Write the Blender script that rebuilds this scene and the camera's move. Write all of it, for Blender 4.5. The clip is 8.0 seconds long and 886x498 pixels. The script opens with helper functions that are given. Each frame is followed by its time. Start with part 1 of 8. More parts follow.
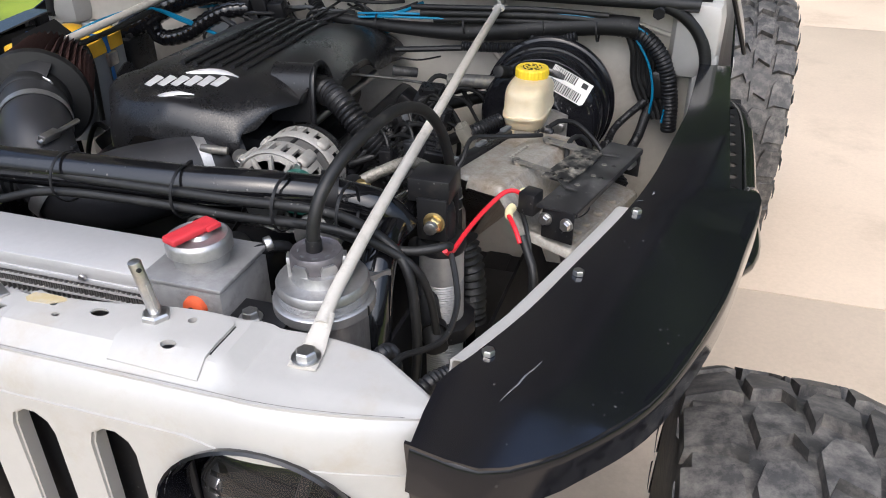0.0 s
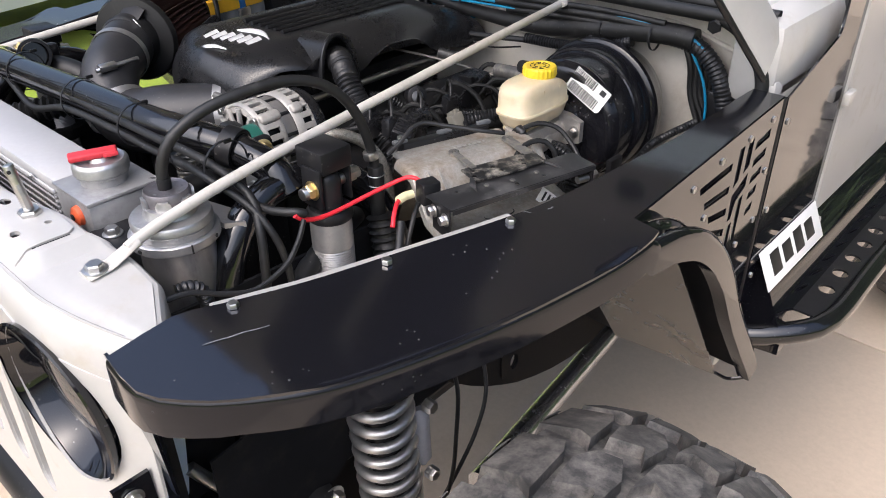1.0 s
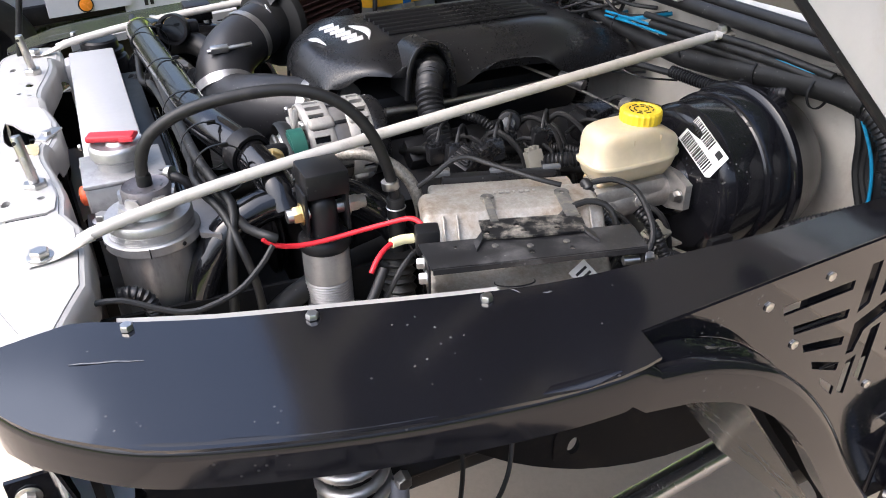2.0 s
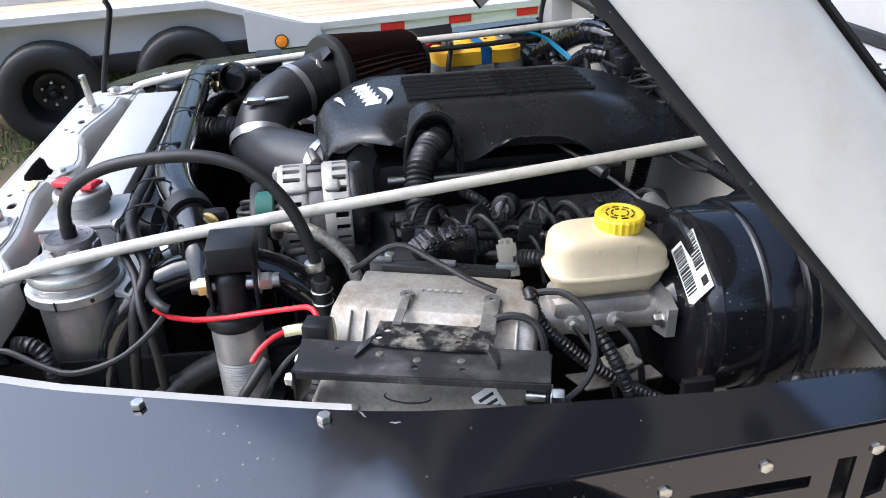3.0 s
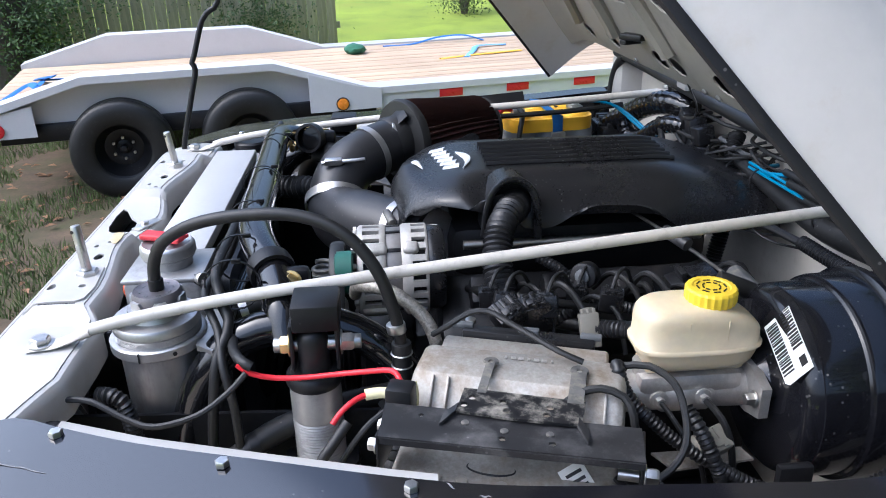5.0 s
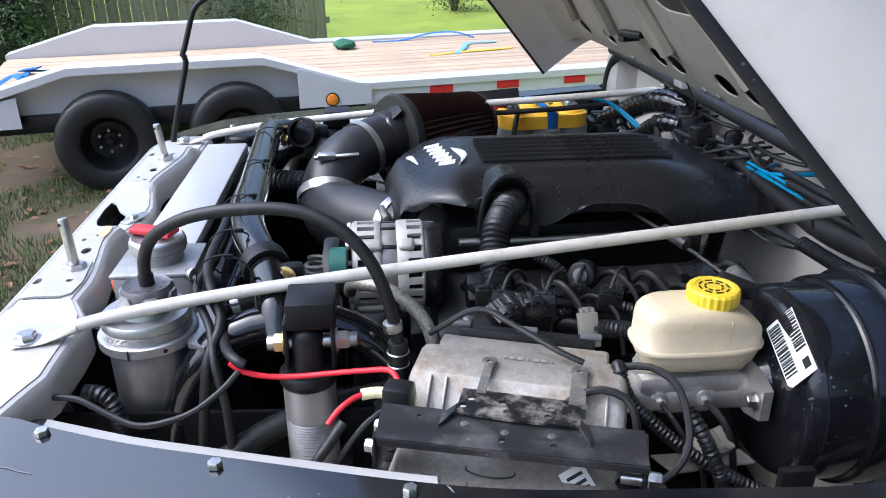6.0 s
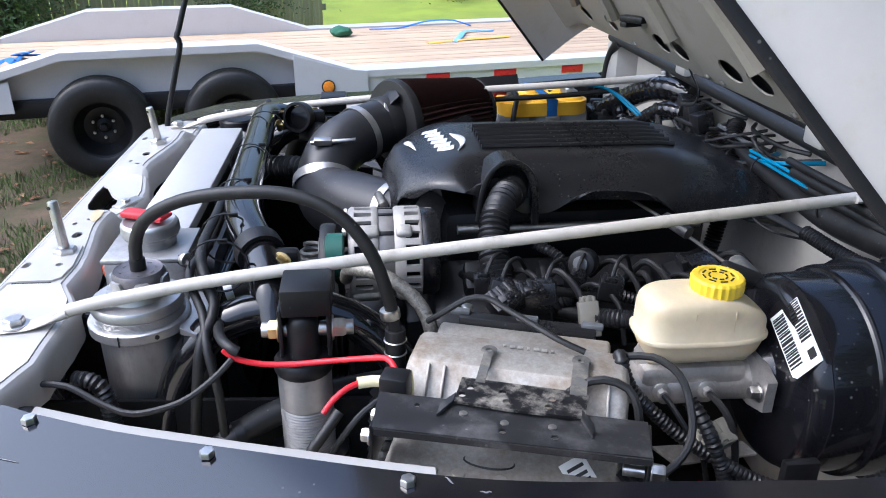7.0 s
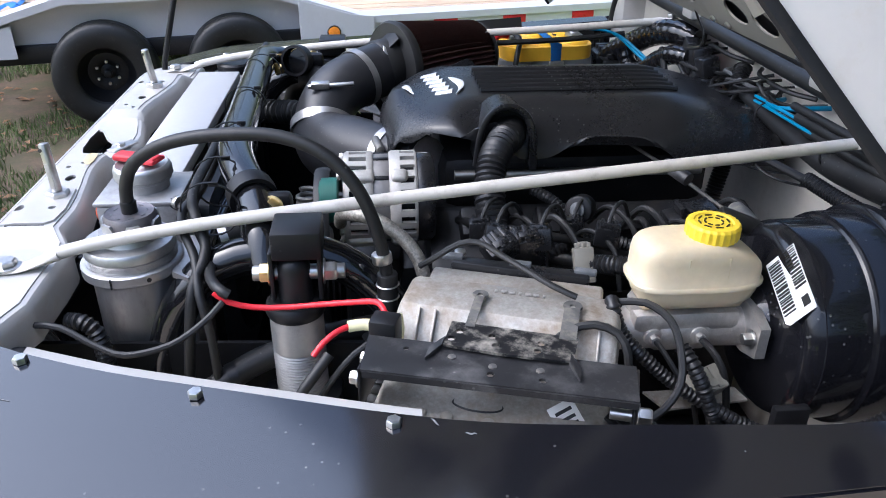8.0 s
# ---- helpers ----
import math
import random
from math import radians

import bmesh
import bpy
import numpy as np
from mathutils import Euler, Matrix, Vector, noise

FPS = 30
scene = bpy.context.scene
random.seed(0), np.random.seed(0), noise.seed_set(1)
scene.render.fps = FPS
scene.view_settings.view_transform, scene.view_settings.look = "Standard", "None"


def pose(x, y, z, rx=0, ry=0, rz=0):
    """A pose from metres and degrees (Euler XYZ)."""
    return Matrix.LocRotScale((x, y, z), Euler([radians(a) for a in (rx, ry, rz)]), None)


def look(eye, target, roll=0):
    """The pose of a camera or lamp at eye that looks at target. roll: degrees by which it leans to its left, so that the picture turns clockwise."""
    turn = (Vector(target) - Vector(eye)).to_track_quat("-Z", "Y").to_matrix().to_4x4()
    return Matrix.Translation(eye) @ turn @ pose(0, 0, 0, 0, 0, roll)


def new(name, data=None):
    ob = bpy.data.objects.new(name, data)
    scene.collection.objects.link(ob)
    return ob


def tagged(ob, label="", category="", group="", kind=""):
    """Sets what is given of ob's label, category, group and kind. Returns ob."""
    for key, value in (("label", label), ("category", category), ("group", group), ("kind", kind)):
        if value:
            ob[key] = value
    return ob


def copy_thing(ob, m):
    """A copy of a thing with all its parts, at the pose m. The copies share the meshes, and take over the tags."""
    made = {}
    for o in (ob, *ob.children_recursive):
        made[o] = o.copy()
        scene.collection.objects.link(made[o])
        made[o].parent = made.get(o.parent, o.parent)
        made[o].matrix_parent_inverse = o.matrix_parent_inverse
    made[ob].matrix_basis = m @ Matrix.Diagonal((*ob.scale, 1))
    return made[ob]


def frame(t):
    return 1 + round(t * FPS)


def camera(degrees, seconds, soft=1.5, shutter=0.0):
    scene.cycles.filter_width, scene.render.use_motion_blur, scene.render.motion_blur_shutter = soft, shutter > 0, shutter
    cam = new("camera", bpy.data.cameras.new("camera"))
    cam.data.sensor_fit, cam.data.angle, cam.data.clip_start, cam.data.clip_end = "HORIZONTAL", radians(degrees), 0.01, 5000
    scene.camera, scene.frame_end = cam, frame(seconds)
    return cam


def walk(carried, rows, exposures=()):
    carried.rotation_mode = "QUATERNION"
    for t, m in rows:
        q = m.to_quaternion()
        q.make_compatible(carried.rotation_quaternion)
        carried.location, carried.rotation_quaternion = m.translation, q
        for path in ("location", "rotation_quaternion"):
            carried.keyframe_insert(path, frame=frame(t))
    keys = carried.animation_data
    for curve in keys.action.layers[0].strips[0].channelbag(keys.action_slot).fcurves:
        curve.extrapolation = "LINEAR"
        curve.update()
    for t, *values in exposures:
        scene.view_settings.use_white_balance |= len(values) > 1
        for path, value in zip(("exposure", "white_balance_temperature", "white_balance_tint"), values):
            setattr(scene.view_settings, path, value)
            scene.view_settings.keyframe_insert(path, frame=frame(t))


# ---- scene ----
cam = camera(60.1, 8.0, 1.0)
PATH = [
    (0, (0.75, -0.538, 1.802), (0.233, 1.1, 0.777), -0.3),
    (0.5, (0.994, -0.386, 1.819), (0.128, 1.086, 0.779), -1.4),
    (1, (1.267, -0.282, 1.815), (0.112, 0.964, 0.76), -0.8),
    (1.5, (1.383, -0.106, 1.81), (-0.015, 0.873, 0.767), -0.7),
    (1.7, (1.361, -0.018, 1.797), (-0.098, 0.854, 0.742), -0.8),
    (2.8, (1.302, 0.426, 1.778), (-0.427, 0.721, 0.818), -1.6),
    (3, (1.302, 0.479, 1.781), (-0.446, 0.717, 0.838), -1.8),
    (3.5, (1.315, 0.511, 1.781), (-0.475, 0.626, 0.898), -2.1),
    (4, (1.299, 0.473, 1.782), (-0.516, 0.565, 0.948), -2.0),
    (4.5, (1.292, 0.444, 1.782), (-0.536, 0.558, 0.978), -1.7),
    (6, (1.267, 0.419, 1.773), (-0.558, 0.587, 0.973), -0.2),
    (6.5, (1.26, 0.412, 1.768), (-0.56, 0.587, 0.958), 0.2),
    (7, (1.25, 0.416, 1.761), (-0.563, 0.596, 0.937), 0.4),
    (7.5, (1.247, 0.419, 1.756), (-0.55, 0.595, 0.895), 0.4),
    (8, (1.247, 0.436, 1.751), (-0.512, 0.588, 0.81), 0.4),
]
walk(cam, [(t, look(eye, target, roll)) for t, eye, target, roll in PATH],
     exposures=[(0.0, 0.30, 5350, 12), (1.5, 0.80, 5500, 16), (3.0, 0.96, 5100, 11), (4.0, 0.80, 4950, 12), (8.0, 0.80, 4950, 14)])

# ---- world, sun, exposure ----
SUN_ELEV, SUN_AZ = 52.0, -84.0          # azimuth from +x towards +y
world = bpy.data.worlds.new("sky")
scene.world = world
world.use_nodes = True
wn = world.node_tree.nodes
sky = wn.new("ShaderNodeTexSky")
sky.sky_type = "NISHITA"
sky.sun_disc = False
sky.sun_elevation = radians(SUN_ELEV)
sky.sun_rotation = radians(90 - SUN_AZ)
sky.air_density, sky.dust_density, sky.ozone_density = 1.6, 10.0, 1.0
wn["Background"].inputs[1].default_value = 0.15
world.node_tree.links.new(sky.outputs[0], wn["Background"].inputs[0])
sun = new("sun", bpy.data.lights.new("sun", "SUN"))
sun.data.energy, sun.data.angle, sun.data.color = 1.45, radians(98.0), (1.0, 0.955, 0.90)
ca, sa = math.cos(radians(SUN_AZ)), math.sin(radians(SUN_AZ))
ce, se = math.cos(radians(SUN_ELEV)), math.sin(radians(SUN_ELEV))
sun.matrix_world = look((20 * ca * ce, 20 * sa * ce, 20 * se), (0, 0, 0))


# ---- materials ----
def mat(name, col, rough=0.5, metal=0.0, var=0.15, scale=6.0, fine=70.0, bump=0.0, dirt=None, amount=0.3, dirt_scale=3.0,
        coat=0.0, spec=0.5, specks=0.0, random_tint=0.0, trans=0.0, sss=0.0, stretch=None, ior=1.45, coat_ior=1.5, coat_rough=0.04):
    m = bpy.data.materials.new(name)
    m.use_nodes = True
    t = m.node_tree
    p = t.nodes["Principled BSDF"]
    link = t.links.new
    tc = t.nodes.new("ShaderNodeTexCoord")
    src = tc.outputs["Object"]
    if stretch:
        mp = t.nodes.new("ShaderNodeMapping")
        mp.inputs["Scale"].default_value = stretch
        link(src, mp.inputs["Vector"])
        src = mp.outputs["Vector"]

    def tex(s, detail=4.0, r=0.6):
        n = t.nodes.new("ShaderNodeTexNoise")
        n.inputs["Scale"].default_value, n.inputs["Detail"].default_value, n.inputs["Roughness"].default_value = s, detail, r
        link(src, n.inputs["Vector"])
        return n.outputs["Fac"]

    def mth(op, a, b):
        n = t.nodes.new("ShaderNodeMath")
        n.operation = op
        for k, v in enumerate((a, b)):
            if isinstance(v, (int, float)):
                n.inputs[k].default_value = v
            else:
                link(v, n.inputs[k])
        return n.outputs[0]

    big, small = tex(scale), tex(fine, 3.0)
    both = mth("ADD", mth("MULTIPLY", big, 0.65), mth("MULTIPLY", small, 0.35))
    ramp = t.nodes.new("ShaderNodeMapRange")
    ramp.inputs["From Min"].default_value, ramp.inputs["From Max"].default_value = 0.3, 0.7
    ramp.inputs["To Min"].default_value, ramp.inputs["To Max"].default_value = 1 - var, 1 + var
    link(both, ramp.inputs["Value"])
    mul = t.nodes.new("ShaderNodeVectorMath")
    mul.operation = "SCALE"
    mul.inputs[0].default_value = col
    fac = ramp.outputs[0]
    if random_tint:
        oi = t.nodes.new("ShaderNodeObjectInfo")
        r2 = t.nodes.new("ShaderNodeMapRange")
        r2.inputs["To Min"].default_value, r2.inputs["To Max"].default_value = 1 - random_tint, 1 + random_tint
        link(oi.outputs["Random"], r2.inputs["Value"])
        fac = mth("MULTIPLY", fac, r2.outputs[0])
    link(fac, mul.inputs["Scale"])
    colour = mul.outputs[0]
    rr = mth("ADD", mth("MULTIPLY", mth("SUBTRACT", both, 0.5), 0.35), rough)
    if dirt:
        d = t.nodes.new("ShaderNodeMapRange")
        d.inputs["From Min"].default_value, d.inputs["From Max"].default_value = 0.62 - 0.25 * amount, 0.78
        d.inputs["To Max"].default_value = min(1.0, amount * 1.6)
        link(tex(dirt_scale, 8.0, 0.7), d.inputs["Value"])
        mx = t.nodes.new("ShaderNodeMix")
        mx.data_type = "RGBA"
        link(d.outputs[0], mx.inputs[0])
        link(colour, mx.inputs[6])
        mx.inputs[7].default_value = (*dirt, 1)
        colour = mx.outputs[2]
        rr = mth("ADD", rr, mth("MULTIPLY", d.outputs[0], 0.25))
    if specks:
        v = t.nodes.new("ShaderNodeTexVoronoi")
        v.inputs["Scale"].default_value = 95.0
        link(src, v.inputs["Vector"])
        sp = t.nodes.new("ShaderNodeMapRange")
        sp.inputs["From Min"].default_value, sp.inputs["From Max"].default_value = 0.16, 0.10
        sp.inputs["To Max"].default_value = specks
        link(v.outputs["Distance"], sp.inputs["Value"])
        few = t.nodes.new("ShaderNodeMapRange")
        few.inputs["From Min"].default_value, few.inputs["From Max"].default_value = 0.52, 0.66
        link(tex(9.0, 3.0), few.inputs["Value"])
        mx = t.nodes.new("ShaderNodeMix")
        mx.data_type = "RGBA"
        link(mth("MULTIPLY", sp.outputs[0], few.outputs[0]), mx.inputs[0])
        link(colour, mx.inputs[6])
        mx.inputs[7].default_value = (0.30, 0.29, 0.27, 1)
        colour = mx.outputs[2]
    link(colour, p.inputs["Base Color"])
    cl = t.nodes.new("ShaderNodeClamp")
    cl.inputs["Min"].default_value = 0.02
    link(rr, cl.inputs["Value"])
    link(cl.outputs[0], p.inputs["Roughness"])
    p.inputs["Metallic"].default_value = metal
    p.inputs["Coat Weight"].default_value = coat
    p.inputs["Coat Roughness"].default_value = coat_rough
    p.inputs["Coat IOR"].default_value = coat_ior
    p.inputs["Specular IOR Level"].default_value = spec
    p.inputs["Transmission Weight"].default_value = trans
    p.inputs["IOR"].default_value = ior
    if sss:
        p.inputs["Subsurface Weight"].default_value = sss
        p.inputs["Subsurface Radius"].default_value = (0.01, 0.007, 0.004)
    if bump:
        b = t.nodes.new("ShaderNodeBump")
        b.inputs["Strength"].default_value, b.inputs["Distance"].default_value = bump, 0.002
        link(both, b.inputs["Height"])
        link(b.outputs[0], p.inputs["Normal"])
    return m


WHITE = mat("white_paint", (0.42, 0.408, 0.384), 0.36, var=0.06, dirt=(0.34, 0.27, 0.17), amount=0.30, dirt_scale=11, coat=0.3)
WHITE_ROD = mat("white_rod_paint", (0.52, 0.49, 0.44), 0.45, var=0.08, dirt=(0.2, 0.17, 0.13), amount=0.35, dirt_scale=40)
SHELL = mat("firewall_paint", (0.56, 0.53, 0.47), 0.5, var=0.08, dirt=(0.26, 0.21, 0.15), amount=0.4, dirt_scale=7)
BLACK = mat("black_gloss_paint", (0.006, 0.006, 0.008), 0.09, var=0.2, dirt=(0.035, 0.036, 0.040), amount=0.16, dirt_scale=20, coat=1.0, spec=0.04, coat_ior=1.52, specks=0.5)
FENDER_TOP = mat("worn_black_gloss_paint", (0.006, 0.006, 0.008), 0.13, var=0.2, dirt=(0.030, 0.031, 0.035), amount=0.2, dirt_scale=9, coat=1.0, spec=0.03, coat_ior=1.76, specks=0.35, coat_rough=0.13)
LIP_BLACK = mat("dull_black_lip_paint", (0.006, 0.006, 0.008), 0.16, var=0.2, dirt=(0.030, 0.031, 0.035), amount=0.2, dirt_scale=9, coat=1.0, spec=0.03, coat_ior=1.40, specks=0.2, coat_rough=0.10)
BLACK_BOOST = mat("black_enamel", (0.008, 0.008, 0.010), 0.22, var=0.2, dirt=(0.05, 0.048, 0.045), amount=0.2, dirt_scale=18, coat=0.5, spec=0.3, specks=0.5)
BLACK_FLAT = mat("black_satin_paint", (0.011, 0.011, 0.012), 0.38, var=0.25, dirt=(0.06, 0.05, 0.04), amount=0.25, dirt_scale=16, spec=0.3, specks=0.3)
TUBE = mat("black_tube_paint", (0.006, 0.006, 0.007), 0.16, var=0.2, dirt=(0.05, 0.045, 0.04), amount=0.25, dirt_scale=30, coat=0.8, spec=0.25, specks=0.3)
PLASTIC = mat("black_cover_plastic", (0.011, 0.011, 0.012), 0.29, var=0.2, fine=300, bump=0.25, dirt=(0.045, 0.042, 0.04), amount=0.2, dirt_scale=20, spec=0.55, specks=0.3)
DUCT_RUBBER = mat("smooth_duct_rubber", (0.024, 0.024, 0.026), 0.40, var=0.2, fine=200, bump=0.06, dirt=(0.08, 0.075, 0.07), amount=0.2, dirt_scale=16, specks=0.3)
RUBBER = mat("black_rubber", (0.010, 0.010, 0.010), 0.50, var=0.2, fine=200, bump=0.1, dirt=(0.08, 0.075, 0.07), amount=0.25, dirt_scale=25, specks=0.3)
# Near-black and rough, with hardly any reflection.
WELL = mat("matt_black_steel", (0.009, 0.009, 0.010), 0.75, var=0.3, scale=9, dirt=(0.035, 0.030, 0.024), amount=0.4, dirt_scale=12, spec=0.12)
# Cream of the hood underside, base colour lowered to hold its shade.
HOOD_SHADE_CREAM = mat("cream_paint_with_shade", (0.27, 0.255, 0.225), 0.5, var=0.10, dirt=(0.16, 0.17, 0.13), amount=0.35, dirt_scale=8)
LOOM = mat("black_loom_plastic", (0.012, 0.012, 0.013), 0.4, var=0.2, dirt=(0.07, 0.06, 0.05), amount=0.2, dirt_scale=40)
TYRE = mat("tyre_rubber", (0.050, 0.048, 0.046), 0.55, var=0.4, scale=16, fine=90, bump=0.7, dirt=(0.24, 0.22, 0.195), amount=0.75, dirt_scale=26)
ALU = mat("brushed_aluminium", (0.47, 0.465, 0.46), 0.42, 0.9, var=0.16, fine=160, bump=0.12, dirt=(0.14, 0.135, 0.125), amount=0.4, dirt_scale=12)
RAD_ALU = mat("radiator_aluminium", (0.44, 0.435, 0.43), 0.5, 0.35, var=0.08, fine=120, dirt=(0.45, 0.42, 0.38), amount=0.3, dirt_scale=6)
CAST = mat("cast_aluminium", (0.50, 0.48, 0.45), 0.48, 0.75, var=0.22, scale=18, fine=260, bump=0.5, dirt=(0.22, 0.17, 0.10), amount=0.42, dirt_scale=14)
PCM_ALU = mat("stained_cast_aluminium", (0.39, 0.375, 0.34), 0.48, 0.5, var=0.34, scale=16, fine=240, bump=0.4, dirt=(0.16, 0.105, 0.05), amount=0.85, dirt_scale=17)
TANK_GREY = mat("grey_welded_tank", (0.36, 0.355, 0.35), 0.42, 0.6, var=0.2, scale=20, dirt=(0.10, 0.09, 0.08), amount=0.4, dirt_scale=16)
STAIN = mat("rust_yellow_stain", (0.48, 0.39, 0.21), 0.45, var=0.12, scale=40, dirt=(0.44, 0.42, 0.38), amount=0.7, dirt_scale=45)
SCUFF = mat("grey_scuff", (0.17, 0.17, 0.175), 0.6, var=0.4, scale=120, dirt=(0.012, 0.012, 0.013), amount=0.6, dirt_scale=90)
ARM_GREY = mat("worn_grey_steel", (0.16, 0.155, 0.145), 0.5, 0.6, var=0.3, scale=40, dirt=(0.40, 0.37, 0.28), amount=0.5, dirt_scale=60)
BRACKET = mat("dusty_black_bracket", (0.018, 0.018, 0.019), 0.42, var=0.35, scale=14, dirt=(0.13, 0.125, 0.12), amount=0.55, dirt_scale=16, specks=0.3)
ARM_TUBE = mat("polished_arm_steel", (0.42, 0.435, 0.46), 0.2, 0.92, var=0.2, scale=10, dirt=(0.20, 0.17, 0.13), amount=0.3, dirt_scale=14)
GREY_CLIP = mat("grey_clip_plastic", (0.10, 0.105, 0.11), 0.45, var=0.15, scale=50)
WORN_BLACK = mat("worn_black_paint", (0.014, 0.014, 0.015), 0.4, 0.2, var=0.3, scale=30, dirt=(0.50, 0.46, 0.38), amount=0.62, dirt_scale=34)
STEEL = mat("zinc_steel", (0.55, 0.54, 0.52), 0.35, 1.0, var=0.18, scale=60, fine=300, bump=0.15)
BRASS = mat("yellow_zinc", (0.62, 0.48, 0.22), 0.38, 1.0, var=0.2, scale=60)
FIN = mat("radiator_fin", (0.22, 0.21, 0.20), 0.5, 0.6, var=0.25, scale=40)
BARE = mat("bare_liner_sheet", (0.42, 0.40, 0.37), 0.22, 0.9, var=0.1, scale=5, dirt=(0.22, 0.18, 0.13), amount=0.35, dirt_scale=9)
RESERVOIR = mat("yellowed_plastic", (0.59, 0.51, 0.35), 0.38, var=0.10, scale=18, sss=0.35, dirt=(0.48, 0.36, 0.20), amount=0.35, dirt_scale=12)
RES_LOW = mat("yellowed_plastic_base", (0.56, 0.47, 0.31), 0.4, var=0.1, scale=16, sss=0.3)
YELLOW = mat("yellow_cap_plastic", (0.80, 0.58, 0.02), 0.4, var=0.1, scale=40)
BAT_YELLOW = mat("yellow_battery_plastic", (0.78, 0.45, 0.02), 0.4, var=0.1, scale=20)
BAT_GREY = mat("grey_battery_plastic", (0.22, 0.23, 0.24), 0.45, var=0.1)
RED = mat("red_wire", (0.62, 0.02, 0.03), 0.38, var=0.1, scale=60)
RED_RUBBER = mat("red_rubber", (0.50, 0.03, 0.04), 0.5, var=0.15, scale=60)
ORANGE = mat("orange_plug", (0.6, 0.10, 0.03), 0.5, var=0.15, scale=60)
BLUE = mat("blue_wire", (0.015, 0.19, 0.35), 0.4, var=0.1, scale=60)
STRAP_BLUE = mat("blue_strap", (0.02, 0.13, 0.42), 0.7, var=0.2, scale=90)
PALE_BLUE = mat("pale_blue_strap", (0.20, 0.42, 0.75), 0.7, var=0.2, scale=90)
GREEN = mat("green_belt_cover", (0.02, 0.10, 0.075), 0.45, var=0.15, scale=40)
BOTTLE = mat("milky_plastic", (0.64, 0.69, 0.71), 0.4, var=0.06, scale=10, sss=0.3)
PALE_GREY = mat("pale_grey_bracket_paint", (0.27, 0.27, 0.29), 0.45, var=0.12, scale=14, dirt=(0.12, 0.115, 0.11), amount=0.4, dirt_scale=24)
LABEL = mat("white_label", (0.80, 0.79, 0.76), 0.5, var=0.04, scale=60)
INK = mat("black_ink", (0.012, 0.012, 0.012), 0.5, var=0.1)
SILVER_INK = mat("silver_badge", (0.70, 0.70, 0.70), 0.35, 0.45, var=0.06, scale=60)
TAPE = mat("cream_wire_sleeve", (0.72, 0.66, 0.38), 0.55, var=0.1, scale=60)
FILTER = mat("filter_gauze", (0.045, 0.017, 0.013), 0.8, var=0.3, scale=40, fine=400, bump=0.6)
CHROME = mat("lamp_chrome", (0.85, 0.85, 0.86), 0.08, 1.0, var=0.03)
LENS = mat("lamp_glass", (0.95, 0.96, 0.97), 0.03, trans=1.0, var=0.0)
CONCRETE = mat("driveway_concrete", (0.56, 0.46, 0.345), 0.85, var=0.12, scale=0.8, fine=60, bump=0.2, dirt=(0.30, 0.24, 0.17), amount=0.35, dirt_scale=1.2)
GRASS = mat("lawn", (0.21, 0.27, 0.022), 0.9, var=0.4, scale=1.2, fine=60, bump=0.3, dirt=(0.16, 0.13, 0.05), amount=0.4, dirt_scale=0.6)
EARTH = mat("bare_earth", (0.085, 0.060, 0.036), 0.95, var=0.5, scale=3.5, fine=50, bump=0.8, dirt=(0.040, 0.060, 0.014), amount=0.75, dirt_scale=2.2)
BLADE = mat("grass_blade", (0.085, 0.125, 0.03), 0.7, var=0.5, scale=3, fine=30)
LEAF_DRY = mat("dry_leaf", (0.22, 0.12, 0.06), 0.8, var=0.4, scale=30)
LEAF = mat("green_leaf", (0.07, 0.11, 0.04), 0.6, var=0.5, scale=5)
LEAF_LIGHT = mat("shrub_leaf", (0.075, 0.11, 0.03), 0.6, var=0.5, scale=5)
BARK = mat("bark", (0.075, 0.062, 0.055), 0.9, var=0.45, scale=6, fine=40, bump=1.0, stretch=(4, 4, 0.6))
FENCE = mat("weathered_fence_wood", (0.36, 0.33, 0.25), 0.85, var=0.3, scale=5, fine=60, random_tint=0.18, stretch=(6, 6, 0.5), bump=0.4)
DECK = mat("trailer_deck_wood", (0.46, 0.345, 0.23), 0.75, var=0.22, scale=3, fine=50, random_tint=0.1, stretch=(6, 0.6, 6), bump=0.3)
TRAILER_WHITE = mat("white_trailer_paint", (0.56, 0.56, 0.58), 0.4, var=0.05, scale=2, dirt=(0.45, 0.43, 0.42), amount=0.2, dirt_scale=3)
AMBER = mat("amber_lens", (0.85, 0.28, 0.02), 0.25, var=0.1, scale=40)
RED_LENS = mat("red_reflector", (0.55, 0.015, 0.02), 0.3, var=0.1, scale=40)
GREEN_BAG = mat("green_cloth", (0.03, 0.12, 0.07), 0.8, var=0.3, scale=30)
GLASS = mat("window_glass", (0.6, 0.7, 0.72), 0.03, trans=0.9, var=0.0)

# ---- mesh helpers ----
from mathutils.geometry import delaunay_2d_cdt

ORIGIN = {}


def thing(name, at, label="", category="", group="", kind=""):
    e = new(name)
    e.empty_display_size = 0.05
    e.location = at
    ORIGIN[e.name] = Vector(at)
    return tagged(e, label, category, group, kind)


